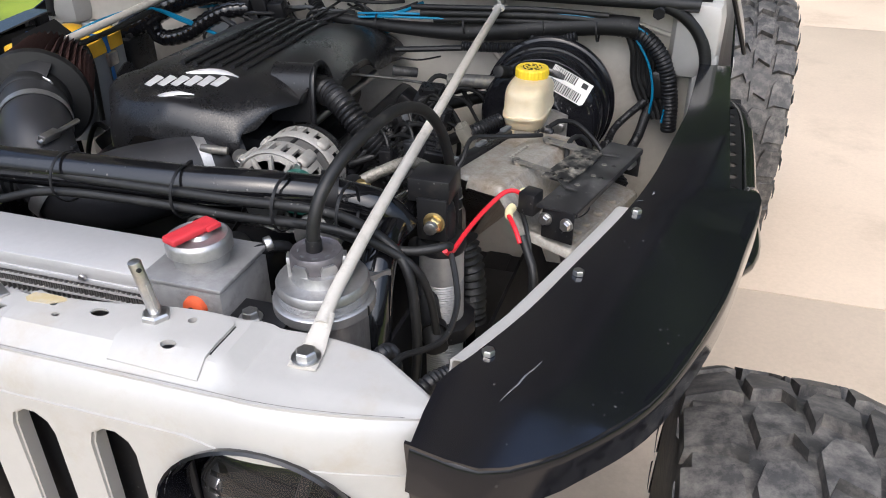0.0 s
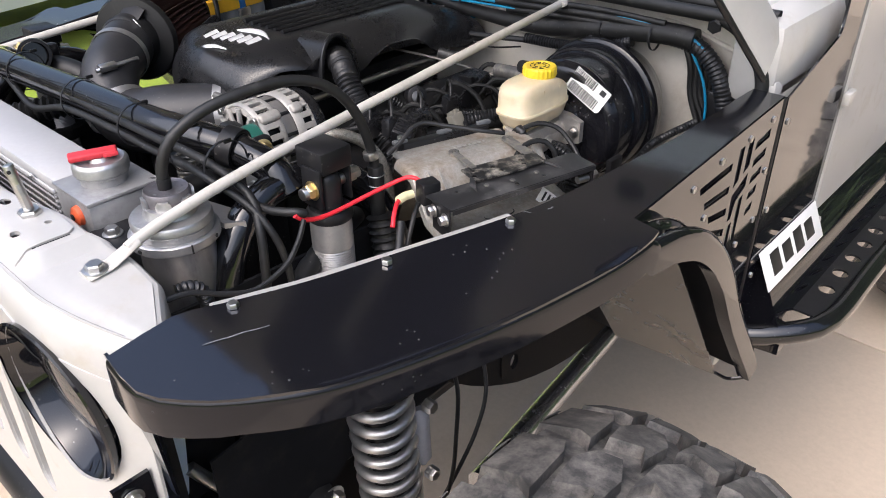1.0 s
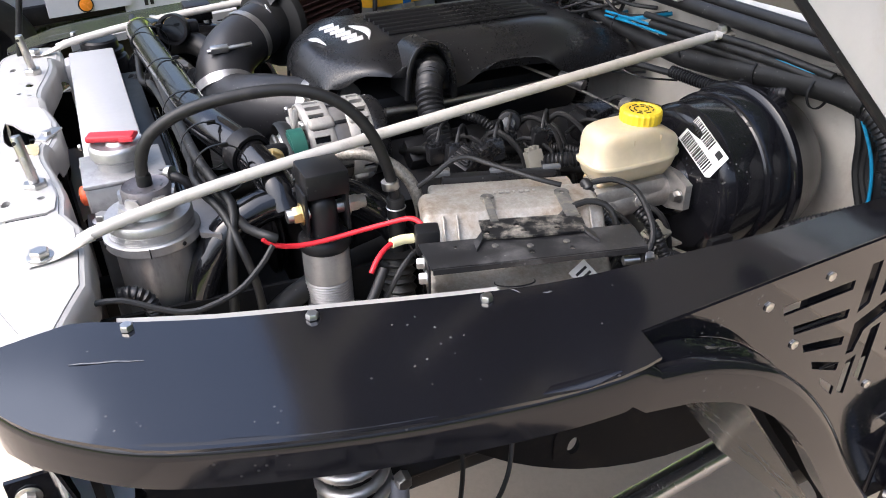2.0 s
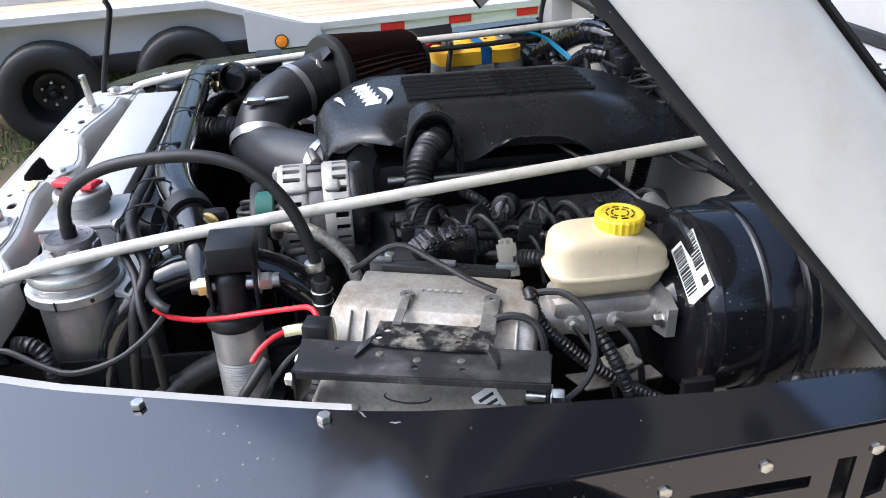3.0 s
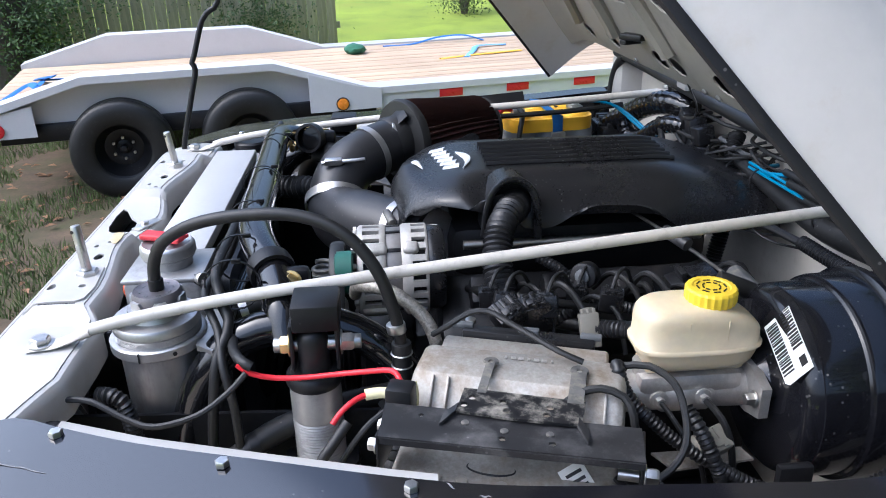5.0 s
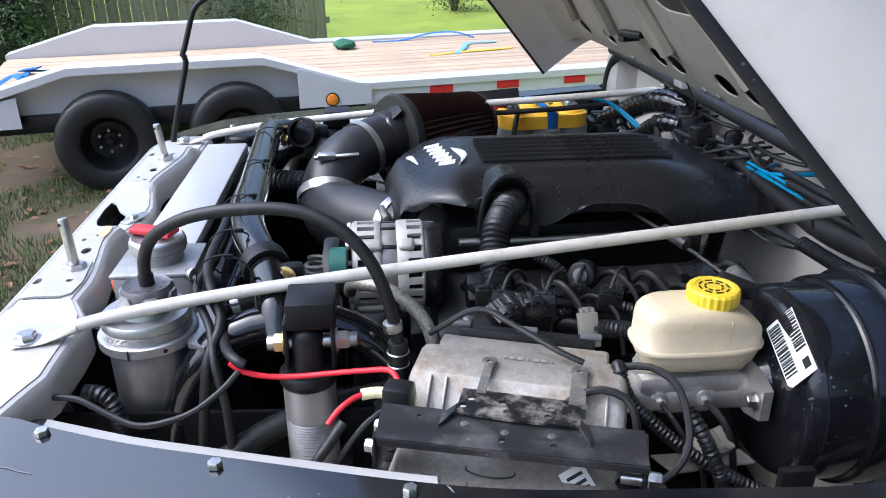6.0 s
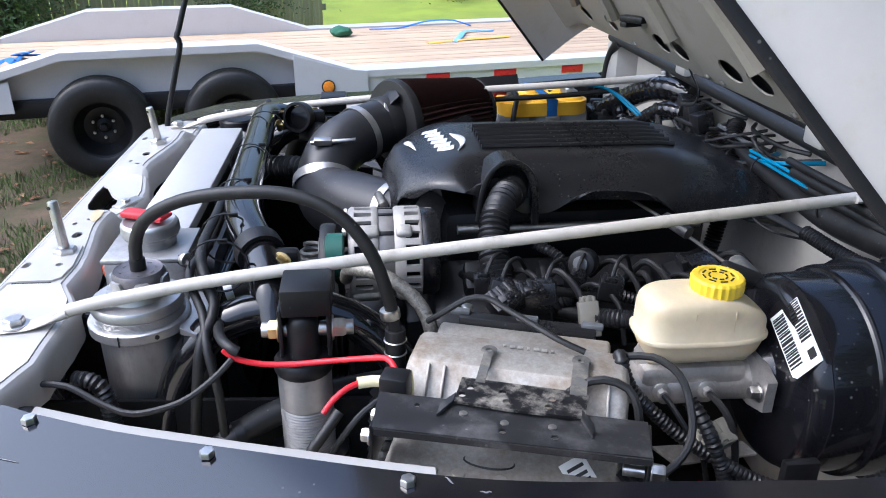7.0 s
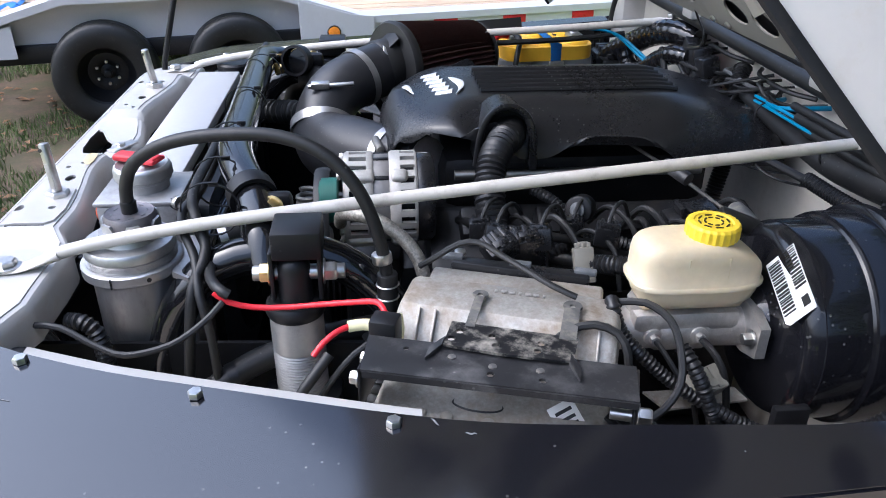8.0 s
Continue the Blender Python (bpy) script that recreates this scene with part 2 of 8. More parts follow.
def part(name, bm, material, parent=None, label="", smooth=40, at=None):
    me = bpy.data.meshes.new(name)
    bmesh.ops.recalc_face_normals(bm, faces=bm.faces[:])
    c = Vector(at) if at else (sum((v.co for v in bm.verts), Vector()) / max(1, len(bm.verts)))
    for v in bm.verts:
        v.co -= c
    if smooth:
        for f in bm.faces:
            f.smooth = True
    bm.to_mesh(me)
    bm.free()
    if smooth:
        me.set_sharp_from_angle(angle=radians(smooth))
    me.materials.append(material)
    ob = new(name, me)
    ob.location = c
    ORIGIN[ob.name] = c
    if parent:
        ob.parent = parent
        ob.matrix_parent_inverse = Matrix.Translation(-ORIGIN[parent.name])
    if label:
        ob["label"] = label
    return ob


def frame_of(axis, up=(0, 0, 1)):
    """A matrix whose z runs along axis."""
    z = Vector(axis).normalized()
    x = Vector(up).cross(z)
    if x.length < 1e-4:
        x = Vector((1, 0, 0)).cross(z)
    x.normalize()
    return Matrix((x, z.cross(x), z)).transposed().to_4x4()


def place(at, axis=(0, 0, 1), up=(0, 1, 0)):
    return Matrix.Translation(at) @ frame_of(axis, up)


def box(size, m=None, bevel=0.0, bm=None, seg=2):
    own = bm is None
    b = bmesh.new()
    bmesh.ops.create_cube(b, size=1)
    for v in b.verts:
        v.co = Vector((v.co.x * size[0], v.co.y * size[1], v.co.z * size[2]))
    if bevel:
        bmesh.ops.bevel(b, geom=b.edges[:], offset=bevel, segments=seg, profile=0.5, affect="EDGES")
    if m is not None:
        bmesh.ops.transform(b, matrix=m, verts=b.verts[:])
    if own:
        return b
    join(bm, b)
    return bm


def join(bm, other):
    me = bpy.data.meshes.new("tmp")
    other.to_mesh(me)
    other.free()
    bm.from_mesh(me)
    bpy.data.meshes.remove(me)
    return bm


def lathe(profile, m=None, seg=32, bm=None, fun=None):
    """Turns (radius, height) pairs round z; closed at the ends where the radius is 0."""
    b = bm if bm is not None else bmesh.new()
    m = m if m is not None else Matrix()
    rings = []
    for r, h in profile:
        if r < 1e-6:
            rings.append([b.verts.new(m @ Vector((0, 0, h)))])
        else:
            ring = []
            for k in range(seg):
                a = 2 * math.pi * k / seg
                rr = r * (fun(a, h) if fun else 1.0)
                ring.append(b.verts.new(m @ Vector((rr * math.cos(a), rr * math.sin(a), h))))
            rings.append(ring)
    for p, q in zip(rings, rings[1:]):
        for k in range(seg):
            j = (k + 1) % seg
            if len(p) == 1 and len(q) == 1:
                continue
            if len(p) == 1:
                b.faces.new((p[0], q[k], q[j]))
            elif len(q) == 1:
                b.faces.new((p[k], p[j], q[0]))
            else:
                b.faces.new((p[k], p[j], q[j], q[k]))
    return b


def cyl(r, h, m=None, seg=24, bev=0.0, bm=None, r2=None):
    """A capped cylinder from z=0 to z=h with rounded rims."""
    r2 = r if r2 is None else r2
    if bev:
        prof = [(0, 0), (r - bev, 0), (r - 0.3 * bev, 0.3 * bev), (r, bev), (r2, h - bev), (r2 - 0.3 * bev, h - 0.3 * bev), (r2 - bev, h), (0, h)]
    else:
        prof = [(0, 0), (r, 0), (r2, h), (0, h)]
    return lathe(prof, m, seg, bm)


def smooth_path(pts, step=0.012):
    """Points along a Catmull-Rom curve through pts."""
    P = [Vector(p) for p in pts]
    if len(P) < 3:
        n = max(2, int((P[1] - P[0]).length / step) + 1)
        return [P[0].lerp(P[1], k / (n - 1)) for k in range(n)]
    P = [2 * P[0] - P[1]] + P + [2 * P[-1] - P[-2]]
    out = []
    for a, b, c, d in zip(P, P[1:], P[2:], P[3:]):
        n = max(2, int((c - b).length / step))
        for k in range(n):
            t = k / n
            out.append(0.5 * (2 * b + (c - a) * t + (2 * a - 5 * b + 4 * c - d) * t * t + (3 * b - a - 3 * c + d) * t ** 3))
    out.append(P[-2])
    return out


def sweep(pts, r, seg=10, step=0.012, bm=None, raw=False, flat=None):
    """A tube along pts. r: a number, or a function of (share of the length, metres)."""
    b = bm if bm is not None else bmesh.new()
    path = [Vector(p) for p in pts] if raw else smooth_path(pts, step)
    total, run = 0.0, [0.0]
    for p, q in zip(path, path[1:]):
        total += (q - p).length
        run.append(total)
    up, rings = None, []
    for k, p in enumerate(path):
        d = (path[min(k + 1, len(path) - 1)] - path[max(k - 1, 0)]).normalized()
        if up is None:
            up = d.orthogonal().normalized() if not flat else (Vector(flat) - Vector(flat).dot(d) * d).normalized()
        else:
            up = (up - up.dot(d) * d).normalized()
        side = d.cross(up)
        rr = r(run[k] / total, run[k]) if callable(r) else r
        ra, rb = rr if isinstance(rr, tuple) else (rr, rr)
        rings.append([b.verts.new(p + up * rb * math.sin(2 * math.pi * j / seg) + side * ra * math.cos(2 * math.pi * j / seg)) for j in range(seg)])
    for p, q in zip(rings, rings[1:]):
        for j in range(seg):
            b.faces.new((p[j], p[(j + 1) % seg], q[(j + 1) % seg], q[j]))
    b.faces.new(rings[0][::-1])
    b.faces.new(rings[-1])
    return b


def loom(pts, r, pitch=0.006, seg=10, depth=0.14):
    """Corrugated conduit along pts."""
    n = pitch / 3
    return sweep(pts, lambda s, l: r * (1 + depth * math.cos(2 * math.pi * l / pitch)), seg, n)


def inside(p, poly):
    hit = False
    for (x1, y1), (x2, y2) in zip(poly, poly[1:] + poly[:1]):
        if (y1 > p[1]) != (y2 > p[1]) and p[0] < (x2 - x1) * (p[1] - y1) / (y2 - y1) + x1:
            hit = not hit
    return hit


def plate(outline, holes=(), thick=0.004, to=None, bm=None, fill=0.0):
    """A sheet cut to an outline with holes, thick metres, its plane mapped into space by to(u, v, w). fill: spacing of extra points for curved mappings."""
    to = to or (lambda u, v, w: Vector((u, v, w)))
    loops = [list(outline)] + [list(h) for h in holes]
    verts, edges = [], []
    for lp in loops:
        if fill:
            dense = []
            for a, c in zip(lp, lp[1:] + lp[:1]):
                n = max(1, int(math.dist(a, c) / fill))
                dense += [(a[0] + (c[0] - a[0]) * k / n, a[1] + (c[1] - a[1]) * k / n) for k in range(n)]
            lp[:] = dense
        s = len(verts)
        verts += [Vector(p) for p in lp]
        edges += [(s + k, s + (k + 1) % len(lp)) for k in range(len(lp))]
    if fill:
        us, vs = [p[0] for p in loops[0]], [p[1] for p in loops[0]]
        u = min(us) + fill / 2
        while u < max(us):
            v = min(vs) + fill / 2
            while v < max(vs):
                if inside((u, v), loops[0]) and not any(inside((u, v), h) for h in loops[1:]):
                    if all(min((p[0] - u) ** 2 + (p[1] - v) ** 2 for p in lp) > (0.45 * fill) ** 2 for lp in loops):
                        verts.append(Vector((u, v)))
                v += fill
            u += fill
    co, _, faces, *_ = delaunay_2d_cdt(verts, edges, [], 0, 1e-6)
    b = bm if bm is not None else bmesh.new()
    keep = []
    for f in faces:
        c = (sum(co[i][0] for i in f) / len(f), sum(co[i][1] for i in f) / len(f))
        if inside(c, loops[0]) and not any(inside(c, h) for h in loops[1:]):
            keep.append(f)
    top = {i: b.verts.new(to(co[i][0], co[i][1], thick / 2)) for f in keep for i in f}
    low = {i: b.verts.new(to(co[i][0], co[i][1], -thick / 2)) for f in keep for i in f}
    count = {}
    for f in keep:
        b.faces.new([top[i] for i in f])
        b.faces.new([low[i] for i in reversed(f)])
        for i, j in zip(f, list(f[1:]) + [f[0]]):
            count[(i, j)] = True
    for i, j in count:
        if (j, i) not in count:
            b.faces.new((top[j], top[i], low[i], low[j]))
    return b


def ring2(cx, cy, r, n=16, ry=None, a0=0.0):
    ry = ry or r
    return [(cx + r * math.cos(a0 + 2 * math.pi * k / n), cy + ry * math.sin(a0 + 2 * math.pi * k / n)) for k in range(n)]


def slot2(cx, cy, w, h, n=5):
    """An upright slot with round ends."""
    r = w / 2
    out = [(cx + r * math.cos(math.pi * k / n), cy + h / 2 - r + r * math.sin(math.pi * k / n)) for k in range(n + 1)]
    return out + [(cx + r * math.cos(math.pi + math.pi * k / n), cy - h / 2 + r + r * math.sin(math.pi + math.pi * k / n)) for k in range(n + 1)]


def rrect(cx, cy, w, h, r, n=4):
    out = []
    for sx, sy, a in ((1, 1, 0), (-1, 1, 90), (-1, -1, 180), (1, -1, 270)):
        for k in range(n + 1):
            t = radians(a + 90 * k / n)
            out.append((cx + sx * (w / 2 - r) + r * math.cos(t), cy + sy * (h / 2 - r) + r * math.sin(t)))
    return out


def bolt(at, axis=(0, 0, 1), r=0.007, h=0.006, washer=0.0, bm=None, spin=0.0):
    """A hex head on a washer."""
    m = place(at, axis) @ Matrix.Rotation(spin, 4, "Z")
    b = bm if bm is not None else bmesh.new()
    z = 0.0
    if washer:
        cyl(washer, 0.002, m, 20, 0.0005, b)
        z = 0.002
    lathe([(0, z), (r, z), (r, z + h * 0.8), (r * 0.85, z + h), (0, z + h)], m, 6, b)
    return b


def loft(sections, bm=None, close=False, caps=True):
    """Joins equally long rows of points into a skin."""
    b = bm if bm is not None else bmesh.new()
    rows = [[b.verts.new(Vector(p)) for p in s] for s in sections]
    n = len(rows[0])
    for p, q in zip(rows, rows[1:]):
        for k in range(n if close else n - 1):
            j = (k + 1) % n
            b.faces.new((p[k], p[j], q[j], q[k]))
    if caps and close:
        b.faces.new(rows[0][::-1])
        b.faces.new(rows[-1])
    return b


def solid(b, t):
    """Gives a skin thickness t."""
    bmesh.ops.recalc_face_normals(b, faces=b.faces[:])
    bmesh.ops.solidify(b, geom=b.faces[:], thickness=t)
    return b

# ---- ground and driveway ----
b = bmesh.new()
bmesh.ops.create_grid(b, x_segments=60, y_segments=60, size=1)
for v in b.verts:
    s = lambda q: math.copysign(abs(q) ** 3.2, q) * 900 + q * 25
    v.co = Vector((s(v.co.x), s(v.co.y), -0.02))
    if v.co.x < -9:
        v.co.z += 0.02 * (-9 - v.co.x) * (1 if v.co.x > -60 else 0) + (1.02 if v.co.x <= -60 else 0)
tagged(part("ground", b, GRASS, None, at=(0, 0, 0)), "mown green lawn with bare dry patches", "ground", kind="structure")
driveway = thing("driveway", (2, 2, 0), "pale tan concrete driveway with joints and stains", "driveway", kind="structure")
part("joint_filler", box((10.6, 20.9, 0.05), Matrix.Translation((3.65, 3.5, -0.040)), 0.0), EARTH, driveway, "sandy joint filling between slabs")
for k, (x0, x1) in enumerate(((-1.7, 4.9), (4.908, 9.0))):
    for y0, y1 in ((-7.0, -1.2), (-1.192, 2.40), (2.407, 7.0), (7.008, 14.0)):
        part("slab", box((x1 - x0, y1 - y0, 0.08), Matrix.Translation(((x0 + x1) / 2, (y0 + y1) / 2, -0.04)), 0.006), CONCRETE, driveway)

# ---- jeep: shell ----
jeep = thing("jeep", (0, 1.2, 0), "white off-road jeep with raised hood and glossy black fender flares", "car")

# grille panel
def grille_top(x, y):
    a = abs(x)
    z = 1.307 - 0.02 * max(0.0, (a - 0.42) / 0.15) ** 2
    lo = 0.085 if x > 0 else 0.108
    u = min(1.0, max(0.0, (0.385 - a) / 0.03)) * min(1.0, max(0.0, (a - lo) / 0.012))
    z += 0.015 * u * u * (3 - 2 * u)
    z -= 0.005 * max(0.0, 1 - a / 0.09)
    return z


GR = [(-0.068, -0.0045), (-0.074, -0.0075), (-0.080, -0.014), (-0.085, -0.026), (-0.0875, -0.042), (-0.088, -0.062)]
xs = [-0.57 + 1.14 * k / 60 for k in range(61)]
secs = []
for x in xs:
    pull = 0.05 * max(0.0, (abs(x) - 0.40) / 0.17) ** 2
    secs.append([(x, y + pull, grille_top(x, 0) * (0 if abs(x) < 0.375 else 1) + (1.307 if abs(x) < 0.375 else 0) + dz) for y, dz in GR])
grille = part("grille", solid(loft(secs), 0.004), WHITE, jeep, "white painted grille panel with stone chips")


def top_map(u, v, w):
    a = abs(u)
    pull = 0.05 * max(0.0, (a - 0.40) / 0.17) ** 2
    rise = max(0.0, min(1.0, (v + 0.066) / 0.03))
    rise = rise * rise * (3 - 2 * rise)
    lift = grille_top(u, v) - 1.307 if a < 0.42 else 0.0
    base = 1.307 if a < 0.42 else grille_top(u, v)
    return Vector((u, v + pull * max(0, -v / 0.07), base + lift * rise - 0.004 * (1 - rise) + w))


back = [(0.568, 0.0), (0.50, 0.036), (0.43, 0.040), (0.375, 0.038), (0.360, 0.028), (0.352, 0.024), (0.300, 0.026), (0.262, 0.022), (0.240, 0.018), (0.215, 0.014), (0.190, 0.009), (0.165, 0.005), (0.14, 0.003), (0.11, 0.004), (0.08, 0.012), (0.04, 0.020), (0.0, 0.020)]
outline = back + [(-x, y) for x, y in reversed(back[:-1])] + [(-0.568 + 1.136 * k / 40, -0.070) for k in range(41)]
holes = []
for sg in (1, -1):
    holes += [ring2(sg * 0.301, -0.036, 0.009, 14, 0.006), ring2(sg * 0.195, -0.007, 0.011, 14, 0.007), ring2(sg * 0.302, 0.006, 0.005, 10), ring2(sg * 0.152, -0.024, 0.005, 10, 0.0035), ring2(sg * 0.136, -0.008, 0.004, 8)]
holes.append([(0.02, -0.050), (-0.03, -0.053), (-0.065, -0.050), (-0.055, -0.040), (-0.02, -0.024), (0.0, -0.008), (0.03, -0.004), (0.068, -0.008), (0.060, -0.028), (0.045, -0.042)])
part("grille_top", plate(outline, holes, 0.003, top_map, fill=0.011), WHITE, grille, "white painted stamped top panel with holes", smooth=24)
dense_back = []
for (x0, y0), (x1, y1) in zip(back + [(-x, y) for x, y in reversed(back[:-1])], (back + [(-x, y) for x, y in reversed(back[:-1])])[1:]):
    n_ = max(1, int(abs(x1 - x0) / 0.006))
    dense_back += [(x0 + (x1 - x0) * k / n_, y0 + (y1 - y0) * k / n_) for k in range(n_)]
dense_back.append((-0.568, 0.0))
part("back_flange", solid(loft([[top_map(x, y, 0) + Vector((0, d, -e)) for d, e in ((0.0005, 0.0), (0.006, 0.0015), (0.010, 0.006), (0.012, 0.014), (0.013, 0.05))] for x, y in dense_back]), 0.002), WHITE, grille, smooth=30)
part("latch_plate", box((0.055, 0.018, 0.004), Matrix.Translation((0.025, 0.016, 1.308)) @ Matrix.Rotation(-0.5, 4, "Z"), 0.0015), STEEL, grille, "grey steel latch plate")
part("bolt", bolt((0.028, 0.014, 1.310), (0, 0, 1), 0.007, 0.005), STEEL, grille)
part("top_stain", plate([(0.1175 + (0.026 + 0.006 * math.sin(3 * a)) * math.cos(a), -0.0036 + (0.010 + 0.002 * math.sin(2 * a + 1)) * math.sin(a)) for a in [2 * math.pi * k / 20 for k in range(20)]], (), 0.0008, lambda u, v, w: top_map(u, v, 0.0018 + w), fill=0.01), STAIN, grille, "faint rusty yellow stain")
# Thin grey line drawn for the shade in the rolled front crease.
part("front_bead", sweep([top_map(x, -0.066, 0.0012) for x in [-0.55 + 1.1 * k / 30 for k in range(31)]], lambda u, l: (0.0008, 0.0004), 6, 0.03), ARM_GREY, grille, "fine grey line for the shaded crease along grille front")
part("top_plate", plate([(0.240, -0.058), (0.346, -0.060), (0.348, 0.012), (0.340, 0.021), (0.305, 0.024), (0.240, 0.016)], [ring2(0.301, -0.036, 0.009, 14, 0.006), ring2(0.302, 0.006, 0.005, 10)], 0.003, lambda u, v, w: top_map(u, v, 0.003 + w), fill=0.016), WHITE, grille, "white overlapping cover plate")
part("seam", sweep([top_map(0.3485, -0.036, 0.0016), top_map(0.3490, -0.012, 0.0016), top_map(0.3495, 0.012, 0.0016)], lambda u, l: (0.0009, 0.0005), 6, 0.01), INK, grille)
# upright face with slots and lamp openings
SLOTS = (-0.248, -0.147, -0.047, 0.047, 0.147, 0.248)


def face_map(x, z, w):
    a = abs(x)
    pull = 0.05 * max(0.0, (a - 0.40) / 0.17) ** 2
    return Vector((x, -0.088 + pull + w - 0.02 * max(0, 1.1 - z), z))


def face_top(x):
    return grille_top(x, 0) - 0.060


out = [(-0.565, 0.78)] + [(0.565, 0.78)] + [(x, face_top(x)) for x in [0.568 - 1.136 * k / 40 for k in range(41)]]
holes = [slot2(x, 1.055, 0.056, 0.38) for x in SLOTS] + [ring2(s * 0.412, 1.142, 0.116, 40) for s in (-1, 1)]
face = part("grille_face", plate(out, holes, 0.004, face_map, fill=0.03), WHITE, grille)
for x in SLOTS:
    rim = slot2(x, 1.055, 0.056, 0.38)
    b = bmesh.new()
    rows = [[face_map(px, pz, 0.002 + d) for px, pz in rim] for d in (0.0, 0.016)]
    part("slot_liner", solid(loft(rows, b, True, False), 0.003), WHITE, grille)
part("grille_backing", box((0.62, 0.006, 0.44), Matrix.Translation((0, -0.050, 1.05)), 0.002), BLACK_FLAT, grille, "matt black screen behind grille slots")
for s in (-1, 1):
    c = face_map(s * 0.412, 1.142, 0.0)
    lamp = thing("headlight", c + Vector((0, 0.04, 0)), "round glass headlight in a black bucket set in the grille", "headlight", "headlights")
    m = place(c, (-0.10 * s, 1, 0.03))
    part("bezel", lathe([(0.1175, -0.003), (0.1205, -0.0005), (0.119, 0.004), (0.112, 0.016), (0.103, 0.055), (0.099, 0.085)], m, 40), BLACK, lamp)
    part("reflector", lathe([(0.088, 0.04), (0.08, 0.06), (0.06, 0.085), (0.03, 0.1), (0.0, 0.103)], m, 32), CHROME, lamp, "chromed reflector bowl")
    b = bmesh.new()
    for k in range(7):
        x = -0.07 + 0.0233 * k
        hgt = 0.15 * math.sqrt(max(0.05, 1 - (x / 0.088) ** 2))
        box((0.004, hgt, 0.006), m @ Matrix.Translation((x, 0, 0.06)), 0.001, b)
    box((0.15, 0.012, 0.01), m @ Matrix.Translation((0, 0.02, 0.055)), 0.003, b)
    part("lamp_fins", b, BLACK_FLAT, lamp)
    g = part("lens", lathe([(0.0, 0.018), (0.05, 0.022), (0.08, 0.032), (0.09, 0.04)], m, 32), LENS, lamp, "clear glass lens")
    g.visible_shadow = False

# plateau with studs, holes and seam
for s in (1, -1):
    x = 0.262 * s
    stud = thing("hood_stud", (x, 0.0, 1.33), "zinc plated threaded hood alignment stud standing on grille", "stud", "hood studs")
    lean = Vector((-0.10 * s, -0.09, 1)).normalized()
    part("hex_nut", bolt((x, 0.0, 1.3225), (0, 0, 1), 0.0155, 0.011), STEEL, stud)
    part("stud_rod", cyl(0.0068, 0.066, place((x, 0.0, 1.3325), lean), 18, 0.0015), STEEL, stud)
    part("stud_flat", box((0.0022, 0.006, 0.034), place(Vector((x, 0, 1.3325)) + lean * 0.022 + Vector((0.0062, -0.001, 0)), lean), 0.0006), CAST, stud)
    part("stud_hole", cyl(0.0026, 0.0145, place(Vector((x - 0.007, 0.0, 1.3325)) + lean * 0.058, (1, -0.3, 0)), 12), INK, stud)

# inner fender aprons along the engine bay
for s in (1, -1):
    b = loft([[(s * (x + o), y, z) for o, z in ((-0.024, 1.272), (-0.023, 1.2885), (-0.019, 1.2915), (0.012, 1.2915))] for x, y in ((0.589, 0.068), (0.594, 0.08), (0.628, 0.165), (0.665, 0.285), (0.705, 0.42), (0.717, 0.465))])
    part("fender_strip", solid(b, 0.003), WHITE, jeep, "white painted inner fender lip")

# ---- fenders ----
OUTER = [(0.566, -0.060), (0.632, -0.063), (0.680, -0.037), (0.722, 0.001), (0.772, 0.066), (0.808, 0.153), (0.846, 0.283), (0.873, 0.423), (0.888, 0.50), (0.893, 0.545)]
INNER = [(0.566, -0.060), (0.568, 0.02), (0.590, 0.07), (0.628, 0.165), (0.665, 0.285), (0.705, 0.42), (0.735, 0.545), (0.745, 0.60)]
ARCH = [(0.545, 1.281), (0.594, 1.276), (0.640, 1.262), (0.690, 1.238), (0.754, 1.186), (0.818, 1.108), (0.880, 1.010), (0.955, 0.905), (1.022, 0.815), (1.048, 0.772)]
RIDGE = 0.846


def fender_z(x, y):
    """Height of the fender's top sheet."""
    edge = INNER[0][0] + 0.17 * min(1, max(0, y) / 0.5)
    out = max(0.0, min(1.0, (abs(x) - edge) / 0.18))
    lift = 0.034 * max(0.0, min(1.0, (y - 0.5) / 0.53))
    return 1.297 + lift - 0.016 * out * (1 - max(0.0, min(1.0, (y - 0.46) / 0.06))) - 0.13 * max(0.0, 0.03 - y)


